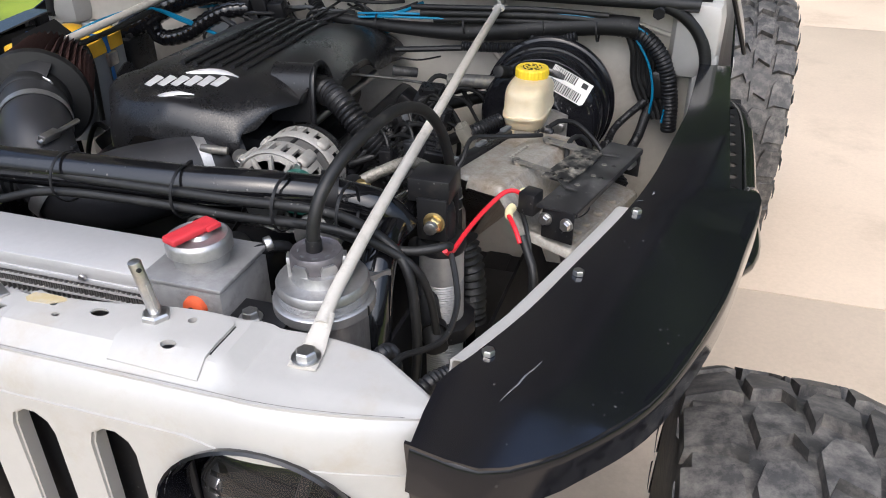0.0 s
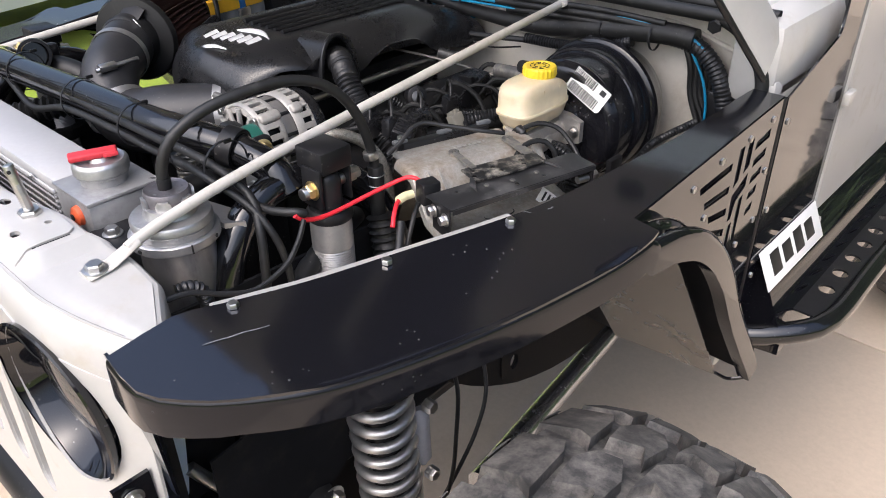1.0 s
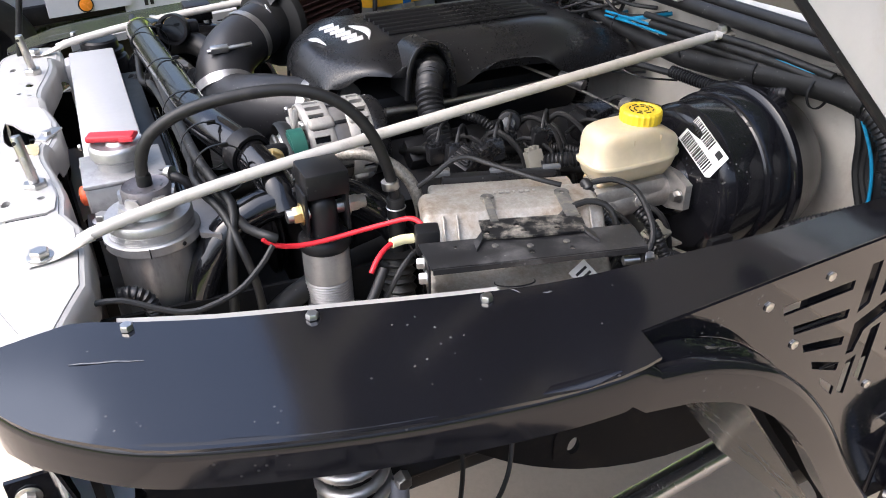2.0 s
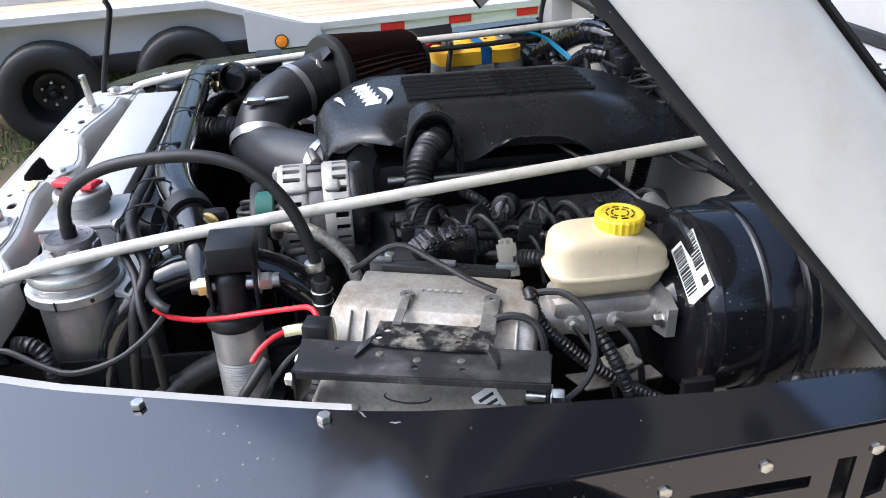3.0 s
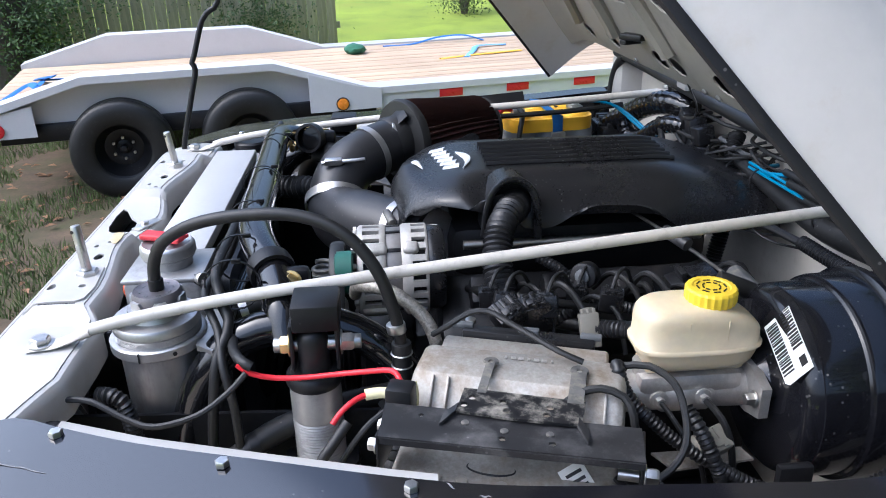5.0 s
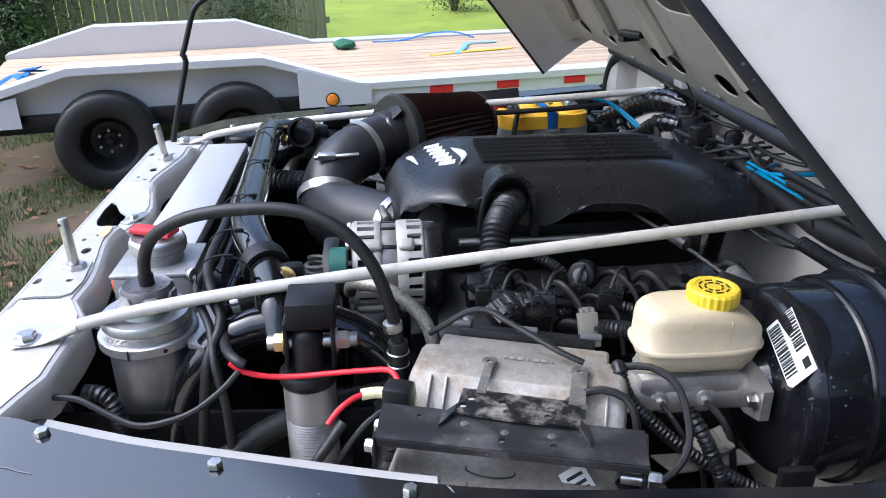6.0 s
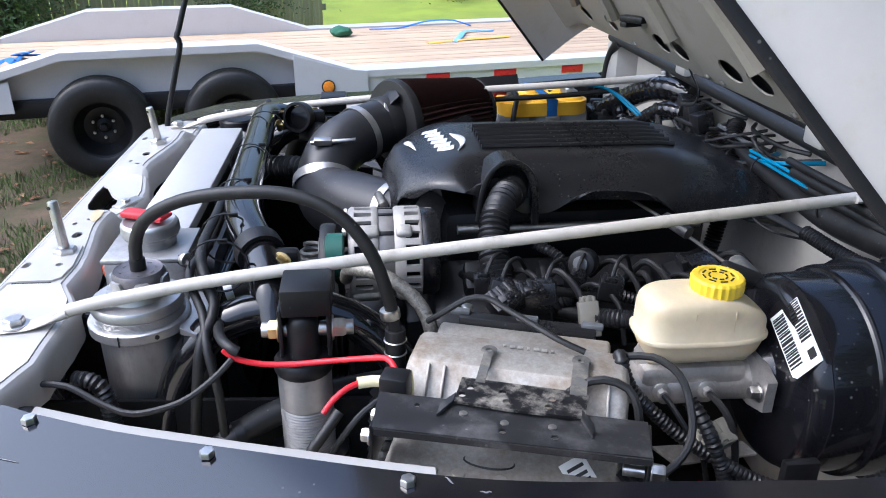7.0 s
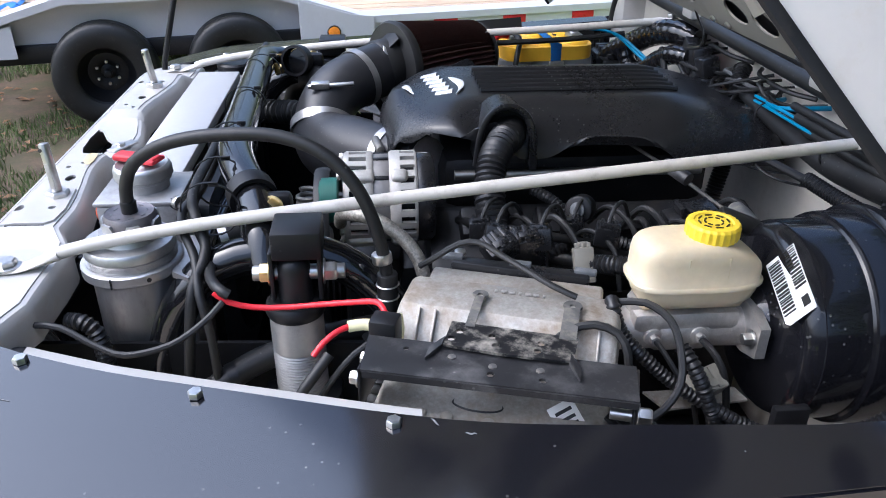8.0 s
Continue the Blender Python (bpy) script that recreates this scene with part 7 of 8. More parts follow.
def loom_thing(label, pts, r, pitch=0.006):
    return tagged(part("wire_loom", loom(pts, r, pitch, 10), LOOM), label, "wire loom")


# red power wires with cream sleeves
w = thing("power_wire", (0.53, 0.35, 1.25), "red insulated power wire joined with cream sleeve", "cable", "red wires")
part("wire", sweep([(0.505, 0.246, 1.309), (0.506, 0.260, 1.297), (0.505, 0.288, 1.288), (0.506, 0.323, 1.287), (0.514, 0.363, 1.294), (0.528, 0.403, 1.304), (0.540, 0.424, 1.311), (0.553, 0.432, 1.311), (0.562, 0.436, 1.304)], 0.0034, 10), RED, w)
part("sleeve", sweep([(0.561, 0.447, 1.307), (0.566, 0.449, 1.295), (0.569, 0.448, 1.283)], lambda u, l: (0.006, 0.0045), 10), TAPE, w)
w = thing("power_wire", (0.57, 0.39, 1.25), "red insulated power wire joined with cream sleeve", "cable", "red wires")
part("wire", sweep([(0.578, 0.357, 1.270), (0.570, 0.368, 1.281), (0.560, 0.383, 1.288), (0.552, 0.397, 1.289)], 0.0034, 10), RED, w)
part("sleeve", sweep([(0.553, 0.394, 1.289), (0.550, 0.410, 1.289), (0.552, 0.425, 1.288)], lambda u, l: (0.0065, 0.0055), 10), TAPE, w)
part("tail", sweep([(0.577, 0.374, 1.271), (0.592, 0.356, 1.252), (0.603, 0.340, 1.232), (0.608, 0.325, 1.18), (0.61, 0.31, 1.10)], 0.0062, 10), RUBBER, w, "black sheathed tail")
wire("black_wire", "thin black wire beside the module bracket", [(0.600, 0.345, 1.20), (0.590, 0.375, 1.245), (0.578, 0.400, 1.270), (0.566, 0.425, 1.280), (0.556, 0.445, 1.276)], 0.0035, RUBBER)
# cables along the cross tube, with ties
c = thing("tube_cables", (0, 0.204, 1.326), "two black cables tied along the cage tube", "cable")
part("cable", sweep([(-0.44, 0.196, 1.344), (-0.3, 0.192, 1.344), (-0.16, 0.179, 1.316), (-0.04, 0.189, 1.341), (0.1, 0.196, 1.344), (0.24, 0.198, 1.342), (0.36, 0.199, 1.344), (0.42, 0.226, 1.312), (0.47, 0.236, 1.308), (0.502, 0.252, 1.311), (0.506, 0.262, 1.306)], 0.0062, 10), RUBBER, c)
part("cable", sweep([(-0.42, 0.200, 1.366), (-0.2, 0.196, 1.366), (0, 0.198, 1.364), (0.22, 0.200, 1.364), (0.37, 0.204, 1.364), (0.43, 0.226, 1.325), (0.465, 0.214, 1.295), (0.478, 0.205, 1.240), (0.482, 0.195, 1.160), (0.47, 0.180, 1.050)], 0.0066, 10), RUBBER, c)
part("cable", sweep([(0.3, 0.200, 1.346), (0.39, 0.192, 1.348), (0.44, 0.214, 1.318), (0.475, 0.222, 1.290), (0.49, 0.232, 1.240), (0.5, 0.235, 1.160)], 0.0055, 10), RUBBER, c)
for x in (-0.24, -0.02, 0.16, 0.30, 0.385):
    part("cable_tie", lathe([(0.0345, -0.002), (0.0357, -0.002), (0.0357, 0.002), (0.0345, 0.002), (0.0345, -0.002)], place((x, 0.2135 + 0.035 * max(0.0, x), 1.355), (1, 0, 0)), 20), BLACK_FLAT, c)
    part("tie_tail", box((0.004, 0.012, 0.006), Matrix.Translation((x, 0.235, 1.388)), 0.001), BLACK_FLAT, c)
# thin earth wire from the grille, short loom
wire("earth_wire", "thin black earth wire bolted to grille side", [(0.502, 0.046, 1.274), (0.508, 0.075, 1.273), (0.524, 0.115, 1.258), (0.536, 0.150, 1.252), (0.535, 0.200, 1.263), (0.522, 0.235, 1.282), (0.510, 0.256, 1.300)], 0.0038, RUBBER)
tagged(part("ring_terminal", lathe([(0.003, 0), (0.008, 0), (0.008, 0.003), (0.003, 0.003), (0.003, 0)], place((0.500, 0.040, 1.276), (0.6, 0.6, 0.4)), 16), BRASS), "yellow ring terminal on earth wire", "terminal")
loom_thing("short black corrugated wire loom beside the can", [(0.478, 0.072, 1.262), (0.483, 0.090, 1.262), (0.486, 0.104, 1.245), (0.486, 0.108, 1.19), (0.484, 0.110, 1.10)], 0.0095)
loom_thing("black corrugated wire loom under fender lip", [(0.535, 0.035, 1.255), (0.55, 0.06, 1.262), (0.575, 0.10, 1.255), (0.60, 0.15, 1.245)], 0.010)
# braided hose, pump hoses
BRAID = mat("braided_steel", (0.30, 0.28, 0.24), 0.5, 0.6, var=0.5, scale=220, fine=400, bump=0.6, dirt=(0.10, 0.09, 0.075), amount=0.5, dirt_scale=160)
bh = part("braided_hose", sweep([(0.300, 0.377, 1.290), (0.335, 0.382, 1.318), (0.365, 0.397, 1.333), (0.393, 0.432, 1.335), (0.413, 0.469, 1.308), (0.428, 0.485, 1.268), (0.435, 0.490, 1.20)], lambda u, l: 0.0088 * (1 + 0.022 * math.cos(2 * math.pi * l / 0.0036)), 14, 0.0012), BRAID)
tagged(bh, "braided stainless steel hose", "hose")
tagged(part("pump_hose", loom([(0.475, 0.43, 1.22), (0.49, 0.425, 1.16), (0.495, 0.42, 1.08)], 0.022, 0.012, 16, 0.14), RUBBER), "black ribbed rubber boot beside the shock", "boot")
rh = thing("radiator_hose", (0.2, 0.25, 1.1), "thick black radiator hose", "hose")
part("hose_wall", sweep([(0.22, 0.17, 1.22), (0.20, 0.24, 1.235), (0.16, 0.31, 1.22), (0.10, 0.36, 1.18)], 0.022, 16), RUBBER, rh)
part("hose_clamp", lathe([(0.022, -0.006), (0.0242, -0.006), (0.0242, 0.006), (0.022, 0.006)], place((0.212, 0.20, 1.228), (-0.3, 1, 0.2)), 22), STEEL, rh)
part("hose_wall", sweep([(-0.30, 0.17, 1.26), (-0.26, 0.23, 1.27), (-0.22, 0.29, 1.275), (-0.17, 0.33, 1.25)], lambda u, l: 0.022 * (1 + 0.12 * math.cos(2 * math.pi * l / 0.013)), 16, 0.003), RUBBER, rh)
part("hose_wall", sweep([(-0.49, 0.24, 1.22), (-0.45, 0.265, 1.285), (-0.36, 0.30, 1.315), (-0.30, 0.33, 1.305), (-0.24, 0.36, 1.27)], 0.024, 16), RUBBER, rh)
part("return_pipe", sweep([(0.30, 0.18, 1.235), (0.18, 0.185, 1.24), (0.0, 0.19, 1.238), (-0.2, 0.19, 1.235)], 0.012, 12), TUBE, rh)
lower = thing("lower_hose", (0.45, 0.25, 1.1), "black hose with worm clamp beside the shock", "hose")
part("hose_wall", sweep([(0.50, 0.225, 1.17), (0.47, 0.28, 1.19), (0.44, 0.36, 1.20), (0.40, 0.44, 1.19)], 0.016, 14), RUBBER, lower)
part("hose_clamp", lathe([(0.016, -0.006), (0.0182, -0.006), (0.0182, 0.006), (0.016, 0.006)], place((0.488, 0.25, 1.18), (-0.4, 1, 0.2)), 20), BLACK_FLAT, lower)
# front accessories: fan shroud, pulleys, belt, tensioner spring
fan = thing("fan_shroud", (0, 0.2, 0.9), "black plastic radiator fan shroud", "fan shroud")
part("shroud", plate(rrect(-0.075, 1.08, 0.56, 0.40, 0.03), [ring2(-0.075, 1.08, 0.17, 36)], 0.03, lambda u, v, w: Vector((u, 0.165 + w, v))), BLACK_FLAT, fan)
for k in range(7):
    a = 2 * math.pi * k / 7
    part("fan_blade", box((0.15, 0.05, 0.004), place((-0.075, 0.175, 1.08), (0, 1, 0)) @ Matrix.Rotation(a, 4, "Z") @ Matrix.Translation((0.09, 0, 0)) @ Matrix.Rotation(0.5, 4, "X"), 0.001), BLACK_FLAT, fan)
part("fan_hub", cyl(0.04, 0.03, place((-0.075, 0.165, 1.08), (0, 1, 0)), 24, 0.004), BLACK_FLAT, fan)
ten = thing("belt_drive", (0.15, 0.35, 1.1), "engine belt drive with idler pulley", "belt drive")
part("idler", lathe([(0, 0), (0.014, 0), (0.016, 0.003), (0.030, 0.004), (0.036, 0.008), (0.036, 0.024), (0.030, 0.028), (0, 0.028)], place((0.275, 0.335, 1.235), (0, 1, 0)), 28), CAST, ten)
part("bolt", bolt((0.275, 0.333, 1.235), (0, -1, 0), 0.012, 0.010, 0.016), STEEL, ten)
part("belt", sweep([(0.30, 0.35, 1.26), (0.26, 0.35, 1.315), (0.19, 0.35, 1.325), (0.15, 0.35, 1.25), (0.05, 0.35, 1.10), (0.0, 0.35, 0.95)], lambda u, l: (0.003, 0.011), 8, 0.02, None, False, (0, 1, 0)), RUBBER, ten)
pts = []
for k in range(150):
    a = 2 * math.pi * k / 14
    pts.append((0.100 + 0.018 * math.cos(a), 0.317 + 0.018 * math.sin(a), 1.15 + 0.10 * k / 149))
part("spring", sweep(pts, 0.0040, 8, raw=True), ARM_GREY, ten, "steel tension spring")
part("throttle_body", cyl(0.046, 0.06, place((0.02, 0.475, 1.262), (0.55, 0.55, 0.2)), 28, 0.004), CAST, ten)
part("coolant_outlet", cyl(0.014, 0.06, place((0.10, 0.445, 1.300), (0.5, -0.6, 0.2)), 16, 0.003), ARM_GREY, ten)
part("outlet_pipe", cyl(0.007, 0.045, place((0.085, 0.435, 1.312), (-1, -0.2, 0.1)), 12, 0.002), ARM_GREY, ten)
# wires over the engine computer
wire("sensor_wire", "black taped sensor wire over the engine computer", [(0.445, 0.478, 1.300), (0.455, 0.498, 1.318), (0.456, 0.523, 1.334), (0.462, 0.546, 1.338), (0.482, 0.568, 1.332), (0.508, 0.593, 1.326), (0.535, 0.618, 1.320), (0.55, 0.643, 1.313)], 0.0038, RUBBER)
wire("sensor_wire", "black wire looping off the engine computer", [(0.550, 0.690, 1.305), (0.565, 0.715, 1.312), (0.590, 0.735, 1.305), (0.615, 0.740, 1.285), (0.640, 0.735, 1.260), (0.655, 0.715, 1.240), (0.660, 0.690, 1.225)], 0.0042, RUBBER)
wire("sensor_wire", "short black wire loop on the module bracket", [(0.600, 0.605, 1.287), (0.596, 0.625, 1.302), (0.600, 0.650, 1.310), (0.612, 0.672, 1.306), (0.625, 0.680, 1.290), (0.632, 0.682, 1.265)], 0.0045, RUBBER)
loom_thing("long black wire loom below the master cylinder", [(0.540, 0.690, 1.296), (0.555, 0.682, 1.306), (0.565, 0.694, 1.273), (0.575, 0.723, 1.242), (0.587, 0.756, 1.215), (0.602, 0.800, 1.190), (0.613, 0.853, 1.165), (0.622, 0.916, 1.161), (0.632, 0.960, 1.180), (0.645, 0.990, 1.208), (0.69, 1.06, 1.24)], 0.0075)
loom_thing("black wire loom dropping under the master cylinder", [(0.570, 0.762, 1.255), (0.590, 0.772, 1.240), (0.600, 0.788, 1.205), (0.603, 0.803, 1.161), (0.60, 0.81, 1.08)], 0.0085)
loom_thing("black wire loom rising beside the booster", [(0.655, 0.80, 1.10), (0.66, 0.86, 1.13), (0.67, 0.92, 1.16), (0.69, 0.99, 1.19), (0.70, 1.08, 1.22)], 0.0095)
loom_thing("black wire loom behind the engine computer", [(0.405, 0.700, 1.272), (0.43, 0.725, 1.283), (0.452, 0.752, 1.288)], 0.0115)
loom_thing("thin black wire loom down beside the reservoir", [(0.60, 0.82, 1.17), (0.615, 0.80, 1.13), (0.62, 0.79, 1.06)], 0.009)
# connectors round the computer
def connector(at, size, rot, material, label):
    t = thing("wire_connector", at, label, "connector", "connectors")
    m = Matrix.Translation(at) @ Euler(rot).to_matrix().to_4x4()
    part("shell", box(size, m, 0.002), material, t)
    for k in (-1, 0, 1):
        part("ridge", box((size[0] * 0.86, size[1] * 0.16, size[2] * 0.25), m @ Matrix.Translation((0, size[1] * 0.28 * k, size[2] * 0.5)), 0.0006), material, t)
    part("clip", box((size[0] * 0.3, size[1] * 0.5, size[2] * 0.22), m @ Matrix.Translation((size[0] * 0.2, 0, size[2] * 0.55)), 0.0008), material, t)
    return t


GREYP = mat("grey_connector_plastic", (0.19, 0.178, 0.145), 0.5, var=0.12, scale=50)
connector((0.408, 0.690, 1.272), (0.018, 0.026, 0.046), (0.1, -0.45, -0.1), GREYP, "beige wire connector behind the engine computer")
connector((0.375, 0.585, 1.285), (0.035, 0.042, 0.03), (0.4, 0.3, 0.5), PLASTIC, "black wire connector behind the engine computer")
connector((0.36, 0.625, 1.275), (0.03, 0.042, 0.05), (0.2, 0.3, 0.1), PLASTIC, "black wire connector behind the engine computer")
connector((0.668, 0.675, 1.232), (0.045, 0.035, 0.025), (0.3, 0.4, 0.8), PLASTIC, "black multi-pin connector under the bracket")
connector((0.577, 0.792, 1.207), (0.030, 0.045, 0.022), (0.2, 0.5, 0.4), GREYP, "grey wire connector below the master cylinder")
t = thing("warning_tag", (0.66, 0.62, 1.23), "white paper tag on a wire", "tag")
part("tag", box((0.034, 0.028, 0.0015), Matrix.Translation((0.665, 0.612, 1.243)) @ Euler((0.5, 0.6, 0.5)).to_matrix().to_4x4(), 0.0004), LABEL, t)
for o in (-0.008, 0.0, 0.007):
    part("tag_bar", box((0.0035, 0.018, 0.001), Matrix.Translation((0.665, 0.612, 1.243)) @ Euler((0.5, 0.6, 0.5)).to_matrix().to_4x4() @ Matrix.Translation((o, 0, 0.001)), 0), INK, t)
for k, mt in enumerate((RED, BAT_YELLOW, GREEN, ORANGE)):
    wire("thin_wire", "thin coloured wire under the bracket", [(0.655, 0.620 + 0.004 * k, 1.235), (0.662, 0.640 + 0.003 * k, 1.238 - 0.002 * k), (0.668, 0.665, 1.232)], 0.0014, mt, None, 6)
for k, mt in enumerate((RED, RED, ORANGE)):
    wire("thin_wire", "thin red wire beneath the booster", [(0.55 + 0.004 * k, 0.80, 1.12), (0.58 + 0.005 * k, 0.84, 1.13), (0.62, 0.88 + 0.006 * k, 1.14)], 0.0016, mt, None, 6)
# brake lines and steering column plate
wire("brake_line", "thin black brake line", [(0.538, 0.745, 1.241), (0.556, 0.748, 1.240), (0.575, 0.760, 1.222), (0.585, 0.780, 1.19), (0.59, 0.80, 1.10)], 0.0032, RUBBER)
wire("brake_line", "thin black brake line", [(0.538, 0.80, 1.241), (0.558, 0.804, 1.240), (0.575, 0.812, 1.226), (0.583, 0.82, 1.19), (0.585, 0.83, 1.10)], 0.0042, RUBBER)
tagged(part("heat_plate", plate([(-0.06, 0), (0.05, 0), (0.06, 0.05), (-0.04, 0.07)], (), 0.003, lambda u, v, w: Vector((0.56 + 0.35 * v, 0.79 + u, 1.185 - 0.1 * v + w))), PCM_ALU), "stained aluminium plate under the master cylinder", "plate")
bk = thing("booster_bracket", (0.63, 0.85, 1.1), "black steel bracket beside the booster", "bracket")
part("leg", box((0.012, 0.04, 0.12), Matrix.Translation((0.632, 0.868, 1.155)), 0.003), BLACK_FLAT, bk)
part("foot", box((0.06, 0.05, 0.006), Matrix.Translation((0.655, 0.86, 1.10)), 0.002), BLACK_FLAT, bk)
part("bolt", bolt((0.639, 0.865, 1.14), (1, -0.2, 0), 0.009, 0.008, 0.012), STEEL, bk)
# fuse block and dipstick
fz = thing("fuse_block", (0.28, 0.885, 1.22), "small black fuse block with yellow fuse", "fuse block")
part("block", box((0.05, 0.07, 0.05), Matrix.Translation((0.275, 0.885, 1.258)) @ Matrix.Rotation(0.3, 4, "X"), 0.004), PLASTIC, fz)
for k in range(4):
    part("fuse", box((0.034, 0.009, 0.014), Matrix.Translation((0.278, 0.862 + 0.015 * k, 1.286 - 0.004 * k)) @ Matrix.Rotation(0.3, 4, "X"), 0.001), BAT_YELLOW if k == 3 else PLASTIC, fz)
wire("dipstick_tube", "thin steel dipstick tube", [(0.08, 0.84, 1.315), (0.17, 0.885, 1.300), (0.30, 0.945, 1.272), (0.40, 0.985, 1.25)], 0.0030, ARM_GREY)
wire("coolant_pipe", "grey metal coolant pipe end", [(0.30, 0.935, 1.29), (0.36, 0.93, 1.295), (0.42, 0.92, 1.298)], 0.014, ARM_GREY, None, 14)
# heater hoses and vacuum lines behind the engine
for k, (p, r) in enumerate((([(0.18, 0.90, 1.22), (0.28, 0.98, 1.25), (0.40, 1.05, 1.27), (0.46, 1.12, 1.28)], 0.013), ([(0.15, 0.93, 1.18), (0.26, 1.02, 1.20), (0.38, 1.08, 1.22), (0.44, 1.12, 1.22)], 0.013),
                            ([(0.22, 0.62, 1.20), (0.30, 0.70, 1.22), (0.36, 0.82, 1.22), (0.38, 0.95, 1.20)], 0.011), ([(0.20, 0.55, 1.24), (0.28, 0.58, 1.27), (0.32, 0.66, 1.27), (0.30, 0.76, 1.24)], 0.0065))):
    wire("heater_hose", "black rubber hose behind the engine", p, r, RUBBER, None, 12)
loom_thing("black wire loom along the valve cover", [(0.245, 0.60, 1.13), (0.285, 0.66, 1.215), (0.29, 0.74, 1.245), (0.30, 0.80, 1.235), (0.325, 0.86, 1.22)], 0.009)
loom_thing("black wire loom beside the engine", [(0.205, 0.66, 1.29), (0.235, 0.69, 1.28), (0.255, 0.72, 1.245), (0.26, 0.74, 1.19)], 0.008)

# firewall harness
hn = thing("firewall_harness", (0.4, 1.08, 1.35), "thick black taped wiring harness along the firewall", "wiring harness")
part("main_trunk", sweep([(-0.05, 1.075, 1.365), (0.12, 1.07, 1.355), (0.29, 1.06, 1.356), (0.42, 1.06, 1.372), (0.513, 1.065, 1.384), (0.60, 1.068, 1.392), (0.66, 1.070, 1.390)], lambda u, l: 0.010 + 0.011 * min(1.0, u * 1.6), 14), RUBBER, hn)
part("conduit", loom([(0.60, 1.07, 1.388), (0.66, 1.07, 1.380), (0.700, 1.07, 1.352), (0.726, 1.068, 1.31), (0.742, 1.066, 1.25), (0.748, 1.065, 1.18)], 0.0160, 0.008, 16, 0.07), LOOM, hn)
for k, (a, r) in enumerate((((0.0, 0.0), 0.008), ((0.03, -0.012), 0.007), ((-0.02, 0.012), 0.006))):
    part("branch", sweep([(0.20 + a[0], 1.055, 1.392 + a[1]), (0.34, 1.05, 1.400 + a[1]), (0.48 + a[0], 1.055, 1.404 + a[1]), (0.60, 1.06, 1.400 + a[1])], r, 10), RUBBER, hn)
for k in range(5):
    x = 0.655 + 0.010 * k
    part("branch", sweep([(x - 0.02, 1.075, 1.385), (x, 1.075 + 0.004 * (k % 2), 1.34), (x + 0.006, 1.08, 1.285), (x + 0.028 + 0.004 * k, 1.08, 1.235), (x + 0.05, 1.075, 1.20)], 0.0065, 8), RUBBER, hn)
for x in (0.10, 0.30, 0.47, 0.58):
    part("cable_tie", lathe([(0.0225, -0.002), (0.024, -0.002), (0.024, 0.002), (0.0225, 0.002), (0.0225, -0.002)], place((x, 1.062, 1.37 + 0.04 * (x - 0.3)), (1, 0, 0.1)), 18), BLACK_FLAT, hn)
for pts in ([(0.640, 1.060, 1.392), (0.662, 1.062, 1.365), (0.690, 1.062, 1.320), (0.705, 1.06, 1.265), (0.704, 1.055, 1.215)], [(0.655, 1.06, 1.396), (0.690, 1.06, 1.37), (0.724, 1.06, 1.300), (0.734, 1.058, 1.25), (0.732, 1.055, 1.20)]):
    part("blue_wire", sweep(pts, 0.0026, 8), BLUE, hn, "bright blue insulated wire")
for o in (0.0, 0.010):
    part("blue_wire", sweep([(0.05, 1.060, 1.372 + o * 0.8), (0.14, 1.052, 1.380 + o * 0.8), (0.25, 1.050, 1.384 + o * 0.8), (0.335, 1.050, 1.384 + o * 0.8)], 0.0026, 8), BLUE, hn)
part("blue_wire", sweep([(0.44, 1.052, 1.402), (0.52, 1.055, 1.410), (0.60, 1.058, 1.402), (0.645, 1.06, 1.392)], 0.0026, 8), BLUE, hn)
part("conduit", loom([(0.42, 1.06, 1.38), (0.45, 1.05, 1.36), (0.455, 1.06, 1.32), (0.45, 1.09, 1.28)], 0.009, 0.006, 10), LOOM, hn)
part("plug", box((0.045, 0.04, 0.06), Matrix.Translation((0.715, 1.085, 1.275)), 0.008), PLASTIC, hn)
part("push_clip", bolt((0.697, 1.058, 1.425), (0, -1, 0), 0.013, 0.008), BLACK_FLAT, hn)
rnd = random.Random(8)
# tangle of wires and relays between engine and firewall on the far half
tang = thing("relay_cluster", (-0.1, 1.06, 1.3), "cluster of black relays with tangled wires on firewall", "relays")
for x, z in ((-0.225, 1.392), (-0.185, 1.385), (-0.145, 1.378), (-0.21, 1.355), (-0.17, 1.345), (-0.135, 1.338), (-0.19, 1.315), (-0.15, 1.305)):
    part("relay", box((0.038, 0.035, 0.036), Matrix.Translation((x, 1.055, z)) @ Euler((rnd.uniform(-.2, .2), rnd.uniform(-.2, .2), rnd.uniform(-.2, .2))).to_matrix().to_4x4(), 0.004), PLASTIC, tang)
for k in range(46):
    p = Vector((rnd.uniform(-0.42, 0.06), 1.112, rnd.uniform(1.29, 1.40)))
    q = Vector((p.x + rnd.uniform(0.04, 0.20), 1.112, min(1.40, max(1.27, p.z + rnd.uniform(-0.07, 0.05)))))
    out, sag = rnd.uniform(0.02, 0.085), rnd.uniform(-0.03, 0.02)
    tint = rnd.choice((RED, BLUE, GREY_CLIP)) if k % 6 == 0 else RUBBER
    part("loose_wire", sweep([p, p.lerp(q, 0.2) + Vector((0, -out * 0.8, sag * 0.5)), p.lerp(q, 0.5) + Vector((0, -out, sag)), p.lerp(q, 0.8) + Vector((0, -out * 0.8, sag * 0.6)), q], rnd.choice((0.002, 0.0028, 0.004)), 7), tint, tang)
duct2 = thing("taped_hose", (-0.3, 1.0, 1.3), "shiny black taped hoses at the firewall", "hose")
